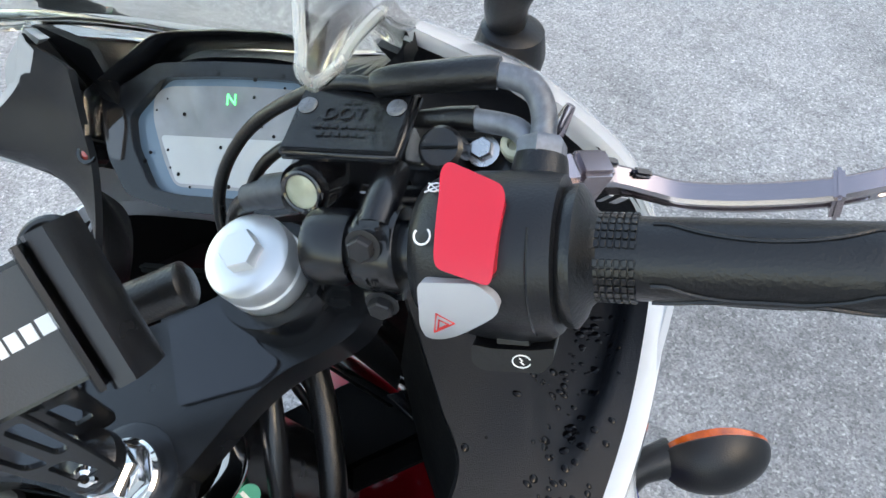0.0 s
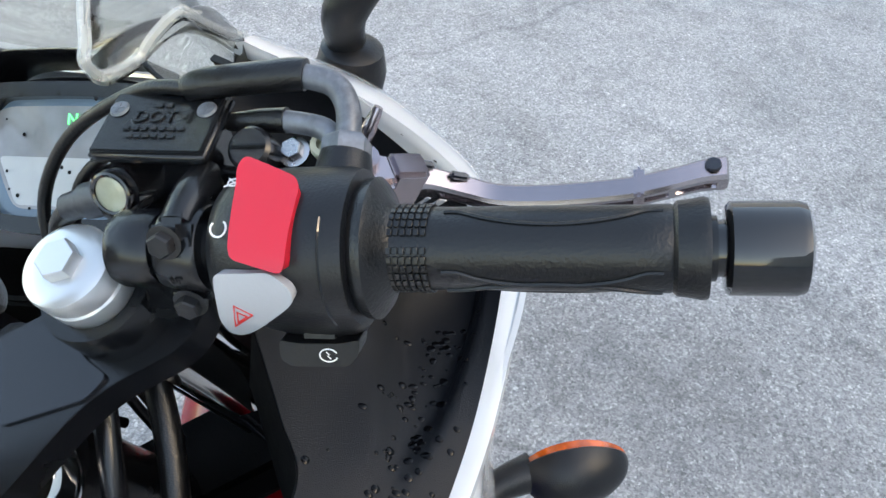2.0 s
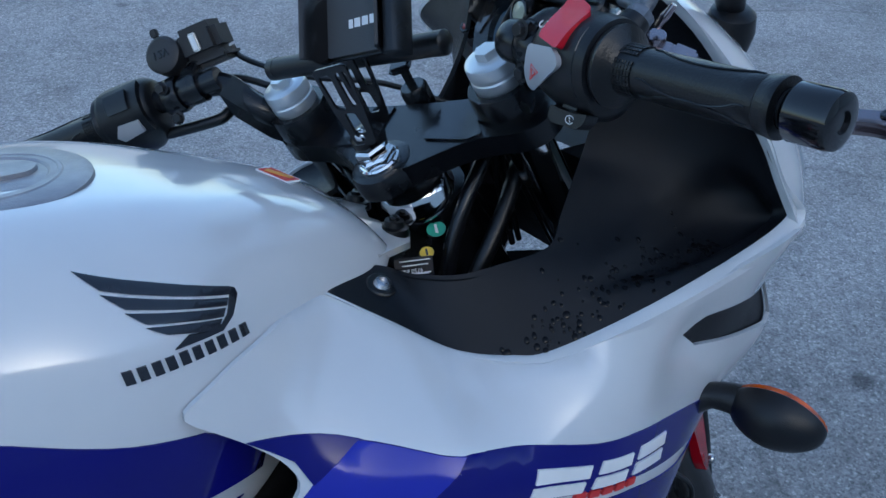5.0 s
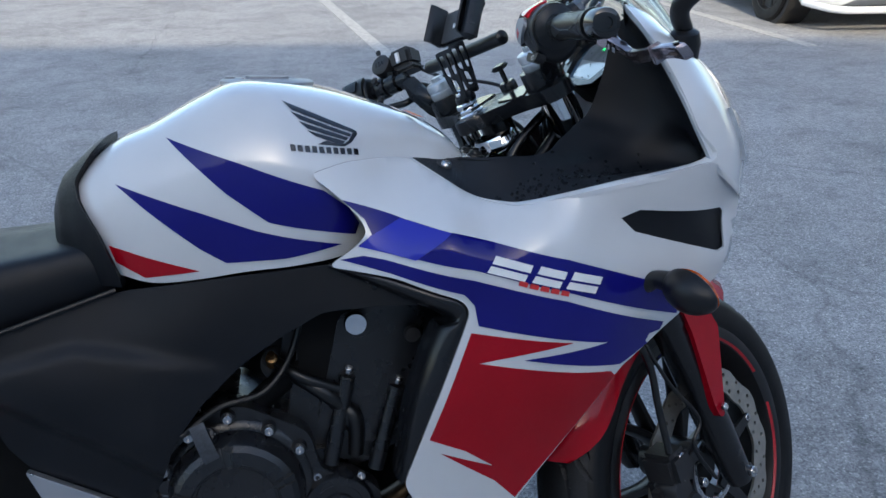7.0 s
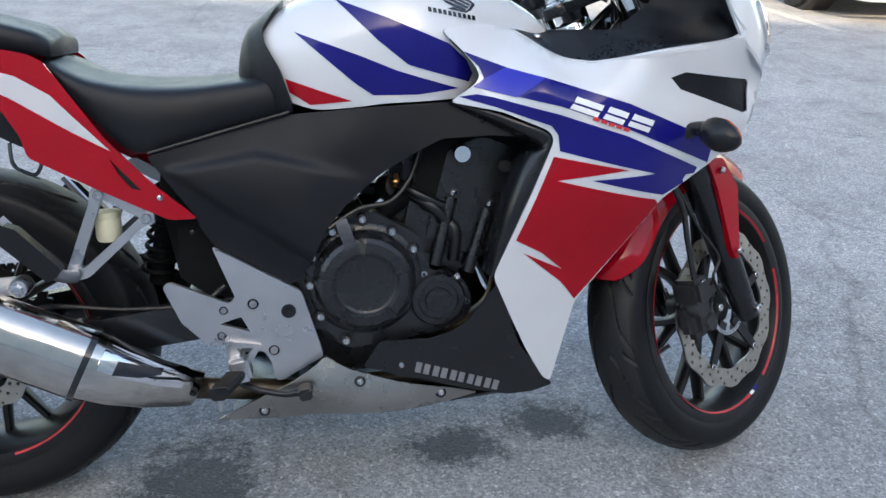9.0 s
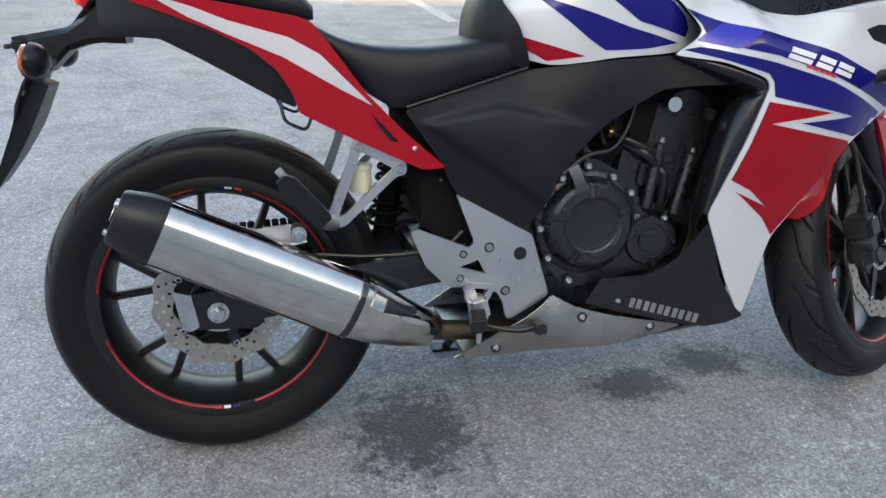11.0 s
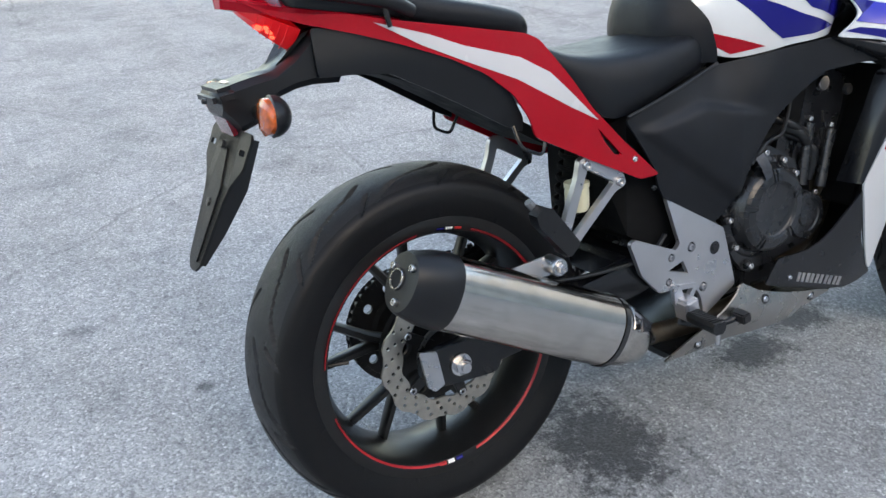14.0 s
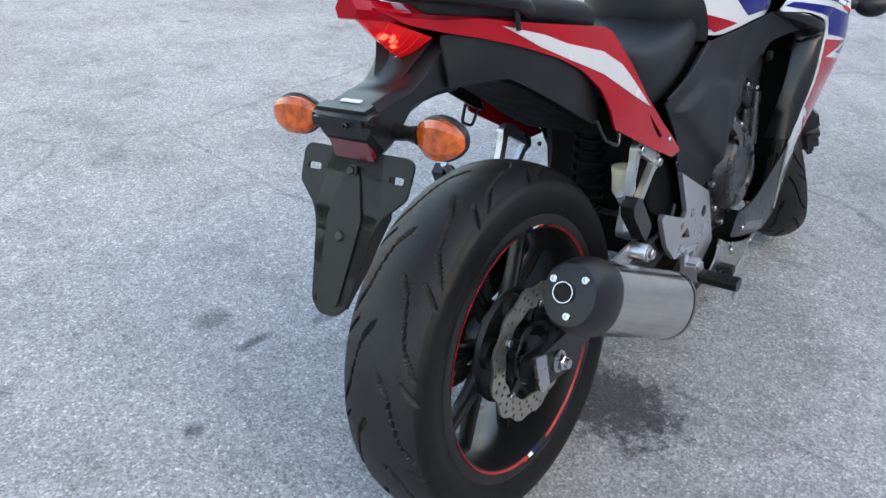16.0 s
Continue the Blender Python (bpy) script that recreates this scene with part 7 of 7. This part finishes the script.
mark_loop(BR, [(-.0470, 57), (-.0410, 68)], .0287, .0003, MARK, rsw)
mark_loop(BR, [(-.0410, 57), (-.0470, 68)], .0287, .0003, MARK, rsw)
SB = BR @ axes((-.0190, -.0335, -.0190), (.05, -.72, .69), (1, 0, 0))
stb = part("start_switch", joined(plate(rounded([(-.016, -.003), (-.012, -.006), (.010, -.006), (.0145, -.001), (.0155, .005), (.008, .0035), (-.008, .0035), (-.0155, .005)], .002), .012, SB, [], .0012), rbox(.022, .016, .016, .005, BR @ pose(-.0190, -.022, -.020, 40))), BLACK, rsw, "black start button")
part("marking", tube([SB @ Vector((.0030 + .0034 * math.cos(radians(q)), -.0012 + .0026 * math.sin(radians(q)), .0002)) for q in range(20, 341, 16)], .00030, 6, smooth=False), MARK, stb)
part("marking", tube([SB @ Vector((.0030 + a, -.0012 + b2, .0002)) for a, b2 in ((-.0008, .0014), (.0004, .0002), (-.0004, -.0002), (.0008, -.0014))], .00028, 6, smooth=False), MARK, stb)
# throttle cable spout, elbow and sleeve
sp = lambda s, w, v: BR @ Vector((s, w, v))
part("cable_spout", tube([sp(-.014, .008, .002), sp(-.0130, .026, .003), sp(-.0125, .037, .0050)], [.0135, .0115, .0098], 18), BLACK, rsw)
part("spout_collar", lathe([(0, 0), (.0098, 0), (.0098, .0055), (.008, .0075), (0, .0075)], 6, BR @ axes((-.0125, .0365, .0050), (0, .97, .2))), OXIDE, rsw, "weathered alloy nut")
part("cable_elbow", tube([sp(-.0125, .042, .0062), sp(-.0128, .054, .0100), sp(-.0185, .0630, .0140), sp(-.0320, .0665, .0165)], .0050, 14), OXIDE, bike, "weathered throttle cable elbow")
part("cable_sleeve", tube([sp(-.0300, .0665, .0165), sp(-.037, .0665, .0172), sp(-.071, .0640, .0175), sp(-.080, .0625, .0165)], [.0064, .0066, .0062, .0050], 16), RUBBER, bike, "black rubber cable sleeve")
part("cable_elbow", tube([sp(-.0160, .040, .0010), sp(-.0240, .050, .0035), sp(-.0420, .0540, .0045)], .0046, 12), OXIDE, bike, "weathered throttle cable elbow")
part("cable_sleeve", tube([sp(-.0400, .0540, .0045), sp(-.052, .0545, .0045), sp(-.066, .0545, .0040)], [.0054, .0048, .0034], 12), RUBBER, bike, "black rubber cable sleeve")
S3 = lambda f, y, h: STEER @ Vector((f, y, h))
part("throttle_cable", tube([sp(-.078, .0625, .0165), sp(-.105, .066, .0120), sp(-.150, .060, -.010), sp(-.180, .044, -.042), sp(-.184, .022, -.0735), S3(.03, -.055, .95), S3(.02, -.04, .86)], .0031, 10), RUBBER, bike, "black throttle cable")
part("throttle_cable", tube([sp(-.065, .0545, .0040), sp(-.10, .062, -.008), sp(-.146, .052, -.024), sp(-.168, .038, -.052), sp(-.172, .018, -.080), S3(.035, -.06, .95), S3(.025, -.045, .86)], .0029, 10), RUBBER, bike, "black throttle cable")

# front brake master cylinder and reservoir
RES = BR @ pose(-.0895, .0452, -.0020, -9, 0, -3)
pot = part("brake_reservoir", joined(rbox(.044, .027, .026, .004, RES @ pose(0, 0, -.002)), tube([sp(-.1040, .0330, -.0040), sp(-.1053, .0210, .0068)], .0112, 24, smooth=False)), GLOSSY, bike, "black brake fluid reservoir")
lid = part("lid", joined(rbox(.053, .035, .006, .0022, RES @ pose(0, 0, .0135), 3), rbox(.049, .031, .0016, .0006, RES @ pose(0, 0, .0168))), SATIN, pot, "black lid with raised lettering")
FACE = RES @ pose(0, 0, .0181)
part("lettering", lettering("DOT 4", .0088, .0004, FACE @ pose(.002, .0020, 0)), SATIN, lid, "raised lettering")
for y, w, n in ((.0085, .009, 2), (-.0040, .028, 7), (-.0080, .022, 6)):
    for k in range(n):
        part("raised_bar", rbox(w / n * .7, .0022, .0005, 0, FACE @ pose(-w / 2 + w * (k + .5) / n, y, 0)), SATIN, lid)
for x in (-.0195, .0195):
    part("lid_screw", joined(lathe([(0, .0005), (.0036, .0004), (.0042, -.0006), (0, -.0006)], 16, FACE @ pose(x, .0062, .0004)), rbox(.0048, .0009, .0004, 0, FACE @ pose(x, .0062, .0010)), rbox(.0009, .0048, .0004, 0, FACE @ pose(x, .0062, .0010))), OXIDE, lid, "dull cross-head screw")
part("sight_rim", lathe([(.0072, .0022), (.0082, .0026), (.0092, .0022), (.0096, -.002), (.0072, -.002)], 32, BR @ axes((-.1053, .0204, .0074), (-.08, -.75, .65))), GLOSSY, pot)
part("sight_glass", lathe([(0, .0028), (.004, .0026), (.0073, .0018), (.0073, -.001), (0, -.001)], 28, BR @ axes((-.1053, .0206, .0072), (-.08, -.75, .65))), mat("sight_window", (.34, .36, .27), .08, var=.3, vscale=60, coat=1.0), pot, "pale green sight glass")
part("level_mark", rbox(.016, .0006, .0008, 0, RES @ pose(.009, -.0153, -.010)), MARK, pot)
part("master_cylinder", joined(tube([sp(-.128, .034, -.020), sp(-.030, .040, -.021)], .0095, 18, smooth=False), rbox(.03, .02, .02, .005, BR @ pose(-.102, .036, -.016))), SATIN, bike, "black brake master cylinder")
un = part("hose_union", joined(tube([sp(-.122, .034, -.017), sp(-.140, .034, -.022)], .0082, 16, smooth=False), tube([sp(-.140, .034, -.022), sp(-.152, .033, -.026)], .0066, 12, smooth=False)), OXIDEDARK, bike, "weathered brake hose union")
part("brake_line", tube([sp(-.150, .033, -.026), sp(-.166, .028, -.042), sp(-.172, .002, -.08), S3(.05, -.06, .93), S3(.03, -.08, .80)], .0050, 10), RUBBER, bike, "black front brake hose")
pc = part("master_clamp", joined(lathe([(.0112, -.0085), (.0160, -.0085), (.0172, -.0065), (.0172, .0065), (.0160, .0085), (.0112, .0085)], 30, BR @ ALONG @ pose(0, 0, -.0690)),
                                 rbox(.016, .016, .010, .004, BR @ pose(-.0690, -.003, .0160, 25)), rbox(.016, .012, .012, .004, BR @ pose(-.0690, -.0150, -.0080, 35)),
                                 tube([sp(-.0690, .002, .0135), sp(-.0690, .016, .0115), sp(-.0705, .032, .002)], [.0075, .0070, .0060], 14)), SATIN, bike, "black brake lever clamp")
bolt(pc, sp(-.0696, -.0066, .0185), BR.to_3x3() @ Vector((0, -.8, .6)), .0050, "hex", IRON)
bolt(pc, sp(-.0690, -.0190, -.0070), BR.to_3x3() @ Vector((0, -.9, .35)), .0050, "hex", IRON)
part("lettering", lettering("UP", .0042, .0003, BR @ axes((-.0690, -.0166, .0060), (0, -.93, .36), (1, 0, 0))), SATIN, pc)
part("switch_stud", joined(lathe([(0, .0105), (.0075, .0105), (.0090, .009), (.0092, -.016), (0, -.016)], 26, BR @ axes((-.0511, .041, .000), (0, -.25, 1))), rbox(.014, .0022, .0015, .0005, BR @ pose(-.0511, .0385, .0106, -14))), SATIN, bike, "black slotted adjuster cap")
bolt(bike, sp(-.037, .0430, -.002), BR.to_3x3() @ Vector((0, -.15, 1)), .0048, "hex", STEEL, "hex_bolt")
bolt(bike, sp(-.0245, .0460, -.004), BR.to_3x3() @ Vector((0, -.15, 1)), .0062, "cap", CREAM, "socket_bolt")
part("lever_bracket", joined(rbox(.036, .022, .010, .004, BR @ pose(-.034, .043, -.011)), rbox(.02, .014, .02, .004, BR @ pose(-.052, .038, -.018))), SATIN, bike, "black brake lever bracket")

# brake lever: milled, with slots and an adjuster
lv = [(-.022, .043, -.026), (-.005, .053, -.040), (.010, .058, -.0545), (.022, .059, -.0630), (.036, .058, -.0680), (.06, .057, -.0670), (.09, .058, -.0640), (.108, .062, -.0640), (.122, .067, -.0660), (.133, .070, -.0690)]
line = curve(lv, 6)
rings = []
for i, q in enumerate(line):
    t = i / (len(line) - 1)
    tip = max(0, (t - .82) / .18)
    hw = .0098 - .0016 * min(1, t * 3) + .0012 * tip - (.0035 if i == len(line) - 1 else 0)
    th = (.0075 if t < .2 else .0062) + .0006 * tip
    # a channel runs along the rider's face
    prof = [(-1, -.45), (-.84, -.75), (-.40, -.75), (-.30, -.15), (.30, -.15), (.40, -.75), (.84, -.75), (1, -.45), (1, .8), (.8, 1), (-.8, 1), (-1, .8)]
    if t < .24 or .76 < t < .80 or t > .93:
        prof = [(a, -.75 if abs(b2 + .15) < .01 else b2) for a, b2 in prof]
    rings.append([BR @ (q + Vector((0, b2 * th - a * hw * .25, a * hw))) for a, b2 in prof])
lever = part("brake_lever", loft(rings), LEVER, bike, "milled titanium-grey brake lever", sharp=25)
part("lever_head", joined(rbox(.030, .018, .014, .003, BR @ pose(-.018, .045, -.027, 0, 30, 26)), rbox(.017, .014, .022, .002, BR @ pose(-.004, .0525, -.0395, 0, 36, 26))), LEVER, lever)
for (s0, w0, v0), ln in (((.0020, .0585, -.0360), .020), ((.0185, .0610, -.0515), .010)):
    part("lever_slot", rbox(ln, .0042, .003, .0012, BR @ pose(s0, w0, v0, 10, 42, 18)), INK, lever, "dark slot")
part("tip_hole", lathe([(0, .0002), (.0032, .0002), (.0036, -.001), (0, -.001)], 18, BR @ axes((.1262, .0680, -.0565), (0, .1, 1))), INK, lever, "dark hole")
part("tip_groove", rbox(.0045, .0150, .022, .0015, BR @ pose(.0955, .0585, -.0640, 0, 0, 0)), LEVER, lever, "milled ridge")
for k in range(2):
    part("lever_mark", rbox(.0022 if k == 0 else .0040, .0004, .0085, 0, BR @ pose(.0040 + .0052 * k, .0478 + .0016 * k, -.0500 - .0048 * k, 14, 42, 18)), GREY, lever, "pale maker's mark")
part("lever_adjuster", joined(tube([sp(-.014, .052, -.012), sp(-.010, .057, -.007), sp(-.005, .063, -.001)], [.0025, .0034, .0020], 10), lathe([(0, 0), (.007, 0), (.007, .006), (0, .006)], 14, BR @ axes((-.016, .049, -.022), (.3, .2, 1)))), LEVER, lever, "grey adjuster tab")

# left switch housing, with its lever and buttons
lsw = housing(BL, LEFT, "left_switch_housing", "black left switch housing with a grey button")
lb = part("left_switch_face", pad(BL, [(-.050, 95), (-.050, 200), (-.006, 196), (-.006, 100)], .024, .0305, step=.005), BLACK, lsw, sharp=45)
part("turn_switch", pad(BL, [(-.043, 168), (-.043, 190), (-.018, 196), (-.014, 184), (-.022, 166)], .022, .033), HAZARD, lsw, "grey turn switch", sharp=45)
part("beam_switch", pad(BL, [(-.040, 112), (-.040, 146), (-.018, 146), (-.016, 114)], .022, .0335), SATIN, lsw, "black beam switch", sharp=45)
for s0 in (-.036, -.024):
    mark_loop(BL, [(s0 - .004, 210), (s0, 206), (s0, 208), (s0 + .004, 208), (s0 + .004, 212), (s0, 212), (s0, 214), (s0 - .004, 210)], .0285, .0003, MARK, lsw)
lc2 = part("lever_clamp", joined(lathe([(.0112, -.0085), (.0165, -.0085), (.0175, -.006), (.0175, .006), (.0165, .0085), (.0112, .0085)], 30, BL @ ALONG @ pose(0, 0, -.072)), rbox(.03, .03, .02, .006, BL @ pose(-.072, .026, -.004))), SATIN, bike, "black clutch lever clamp")
for v, w in ((.017, -.012), (-.012, -.020)):
    bolt(lc2, BL @ Vector((-.072, w, v)), BL.to_3x3() @ Vector((0, -.8, .5)), .0048, "hex", IRON)
part("clutch_lever", tube([BL @ Vector(q) for q in lv], [.006, .0055, .005, .005, .005, .006], 10), LEVER, bike, "grey clutch lever")
part("clutch_cable", tube([BL @ Vector(q) for q in ((-.075, .030, -.006), (-.10, .034, -.016), (-.135, .030, -.032))] + [S3(.055, .09, .99), S3(.06, .03, .95), S3(.05, -.01, .86)], .0036, 10), RUBBER, bike, "black clutch cable")
part("switch_loom", tube([BL @ Vector(q) for q in ((-.045, -.010, -.028), (-.07, -.012, -.030), (-.10, -.010, -.034), (-.13, .002, -.04))] + [S3(.02, .06, .99)], .0055, 10), RUBBER, bike, "black wiring loom under the bar")
part("bar_riser", tube([S3(.022, .140, 1.030), S3(.014, .152, 1.048), BL @ Vector((-.115, .004, -.008)), BL @ Vector((-.07, 0, 0))], [.014, .0125, .0115, .011], 14), SATIN, bike, "black cast bar riser")

# socket unit on the left bar: 12 V outlet under a flap and a charging port
SK = BL @ pose(-.104, .030, .026, -28, 0, 0) @ Matrix.Diagonal((1.3, 1.25, 1.3, 1))
sk = part("power_socket", joined(rbox(.034, .030, .024, .005, SK @ pose(-.006, .004, 0)), rbox(.05, .026, .008, .003, SK @ pose(0, .004, -.014))), SOCKET, bike, "black power socket clamped to the bar")
part("socket_cap", joined(lathe([(0, .004), (.011, .004), (.0135, .002), (.0135, -.02), (.012, -.022), (0, -.022)], 28, SK @ axes((.020, -.012, .0), (0, -1, .35))), rbox(.006, .004, .006, .001, SK @ pose(.020, -.012, .016))), SOCKET, sk, "round black rubber flap")
part("lettering", lettering("12V", .0085, .0003, SK @ axes((.020, -.0160, .0015), (0, -1, .35), (-1, 0, 0))), SATIN, sk)
port = part("charging_port", rbox(.006, .003, .013, .0008, SK @ pose(-.006, -.0118, 0)), STEEL, sk, "bright metal charging port")
part("port_hole", rbox(.0035, .0015, .0105, 0, SK @ pose(-.006, -.0130, 0)), MARK, port)
part("socket_clamp", joined(tube([SK @ Vector((.004, .0, -.014)), BL @ Vector((-.096, -.002, .014))], .007, 12, smooth=False), lathe([(.0112, -.006), (.0155, -.006), (.0155, .006), (.0112, .006)], 26, BL @ ALONG @ pose(0, 0, -.096))), SATIN, sk)
part("socket_wire", tube([SK @ Vector((-.022, .010, -.010)), BL @ Vector((-.140, .026, -.004)), S3(.045, .11, 1.055), S3(.07, .05, 1.02), S3(.09, .0, .97)], .0028, 8), RUBBER, bike, "thin black socket wire")

# phone holder on the stem, with its crossbar
PH = STEER @ pose(-.024, .006, 1.031)
ph = part("phone_holder", joined(lathe([(0, 0), (.0135, 0), (.0150, .003), (.0150, .010), (.012, .013), (.006, .016), (0, .016)], 24, PH)), SATIN, bike, "black phone holder on a bracket, empty")
bolt(ph, PH @ Vector((-.010, -.004, .017)), PH.to_3x3() @ Vector((-.6, -.2, .7)), .0055, "dome", CHROME)
# cut-out bracket plates
fan = rounded([(-.009, .0), (.009, .0), (.013, .035), (.015, .072), (-.015, .072), (-.014, .035)], .005)
cuts = [rounded([(-.005, .012), (.005, .012), (.003, .030), (-.005, .032)], .002), rounded([(.004, .036), (.010, .036), (.0115, .066), (.003, .066)], .003), rounded([(-.010, .038), (-.002, .034), (-.002, .066), (-.0115, .066)], .003)]
for dx, tilt in ((-.013, 0), (.012, 0)):
    part("cut_out_bracket", plate([(q.x, q.y) for q in fan], .003, PH @ axes((dx, -.008, .008), (-1, -.22, .12), (.22, -1, 0)), [[(q.x, q.y) for q in c] for c in cuts], .0008), SATIN, ph, "black bracket with cut-outs")
CR = STEER @ axes((-.011, -.032, 1.134), (-.62, -.09, .75), (.09, -.99, .02))    # x to the right, y up the face, z to the rider
base = part("cradle", rbox(.056, .050, .006, .0015, CR @ pose(0, 0, -.004)), SATIN, ph, "black phone cradle")
part("cradle_face", plate(rounded([(-.024, -.023), (.024, -.023), (.024, .023), (-.024, .023)], .002), .002, CR @ pose(0, 0, .0012), [], .0004), HOLDER, ph, "dark grey rubber face")
for sx in (-1, 1):
    jaw = [(0, 0), (.003, .002), (.0035, .012), (.0045, .020), (.0075, .025), (.006, .027), (.002, .021), (.0005, .012), (-.002, .003)]
    part("jaw", loft([[CR @ Vector((sx * (.026 + x), y, z - .002)) for x, z in jaw] for y in (-.027, -.024, .024, .028)]), SATIN, ph, "black clamping jaw")
part("clamp_body", loft([[CR @ Vector((x, y, z)) for x, z in ((.0290, -.004), (.0300, .012), (.0335, .016), (.0400, .015), (.0450, .006), (.0450, -.004))] for y in (-.030, -.027, .026, .030)]), SATIN, ph, "black sliding clamp body")
for k in range(4):
    part("face_mark", rbox((.0035, .0050, .0050, .0065)[k], .0065, .0004, 0, CR @ pose(-.003 + (0, .0056, .0122, .0195)[k], -.001 + .0003 * k, .0014)), MARK, ph, "white block of the maker's mark")
for s in (1, -1):
    part("side_claw", tube([CR @ Vector(q) for q in ((s * .014, .016, -.012), (s * .017, .029, -.013), (s * .026, .033, -.013), (s * .035, .029, -.012), (s * .034, .018, -.011))], .0018, 8), SATIN, ph, "black wire claw")
XB = [S3(.015, .103, 1.086), S3(.010, -.080, 1.094)]
xb = part("crossbar", tube(XB, .0095, 24, smooth=False), BLACK, ph, "black accessory crossbar")
for q, d in ((XB[0], XB[0] - XB[1]), (XB[1], XB[1] - XB[0])):
    part("end_plug", lathe([(.0, .004), (.008, .003), (.0098, .0015), (.0098, -.006), (0, -.006)], 24, axes(q, d)), RUBBER, ph)

# frame neck stickers and small bits round the steering head
for p, r, mt, lb2 in (((1.0880, -.0310, .8370), .0085, GREENDOT, "round green sticker"), ((1.0670, -.0480, .8285), .0062, YELLOWDOT, "round yellow sticker")):
    nm = axes(p, (-.55, -.60, .58), (0, .3, 1))
    d0 = part("round_sticker", plate(circle(r, 24, rx=r * .78), .0015, nm), mt, bike, lb2)
    part("print", plate([(-r * .45, -r * .2), (r * .5, -r * .12), (r * .5, r * .15), (-r * .4, r * .1)], .0004, nm @ pose(0, 0, .0005)), MARK if mt is GREENDOT else INK, d0)
neck = part("neck_cover", loft([[Vector((x, y * w, z)) for y, z in ((-1, z0), (-.7, z0 + .022), (0, z0 + .03), (.7, z0 + .022), (1, z0), (.6, z0 - .03), (-.6, z0 - .03))] for x, w, z0 in ((1.03, .054, .785), (1.06, .046, .792), (1.085, .036, .798), (1.11, .024, .805))]), SATIN, bike, "black frame neck")
LBM = axes((1.048, -.058, .822), (-.35, -.85, .40), (-1, .2, .1))
lab = part("data_label", plate(rounded([(-.016, -.011), (.016, -.011), (.016, .011), (-.016, .011)], .001), .001, LBM), INK, bike, "black data label with white print")
part("lettering", lettering("4750 min", .005, .0002, LBM @ pose(.002, 0, .0004)), MARK, lab)
for k in range(5):
    part("print_line", rbox(.026 - .004 * (k % 2), .0009, .0004, 0, LBM @ pose(-.001, -.0085 + .0038 * k - (.0009 if k == 2 else 0) + (.0 if k != 2 else .004), .0004)), MARK, lab)
part("harness", tube([(1.07, -.06, .73), (1.10, -.07, .80), (1.14, -.06, .85), (1.19, -.03, .90)], .008, 10), RUBBER, bike, "black wiring harness")
part("brace", tube([(1.078, -.058, .79), (1.09, -.052, .83), (1.115, -.045, .87), (1.15, -.03, .90)], .007, 10), SATIN, bike, "black cable guide rod")
part("ignition_key", joined(rbox(.024, .020, .007, .0025, STEER @ pose(.060, .012, 1.045, 0, 0, 20)), rbox(.004, .009, .022, .001, STEER @ pose(.060, .012, 1.030))), SATIN, bike, "black ignition key head")
part("ignition_lock", lathe([(0, 1.022), (.011, 1.022), (.013, 1.019), (.013, 1.0), (0, 1.0)], 24, STEER @ pose(.060, .012, 0)), SATIN, bike, "black ignition lock")
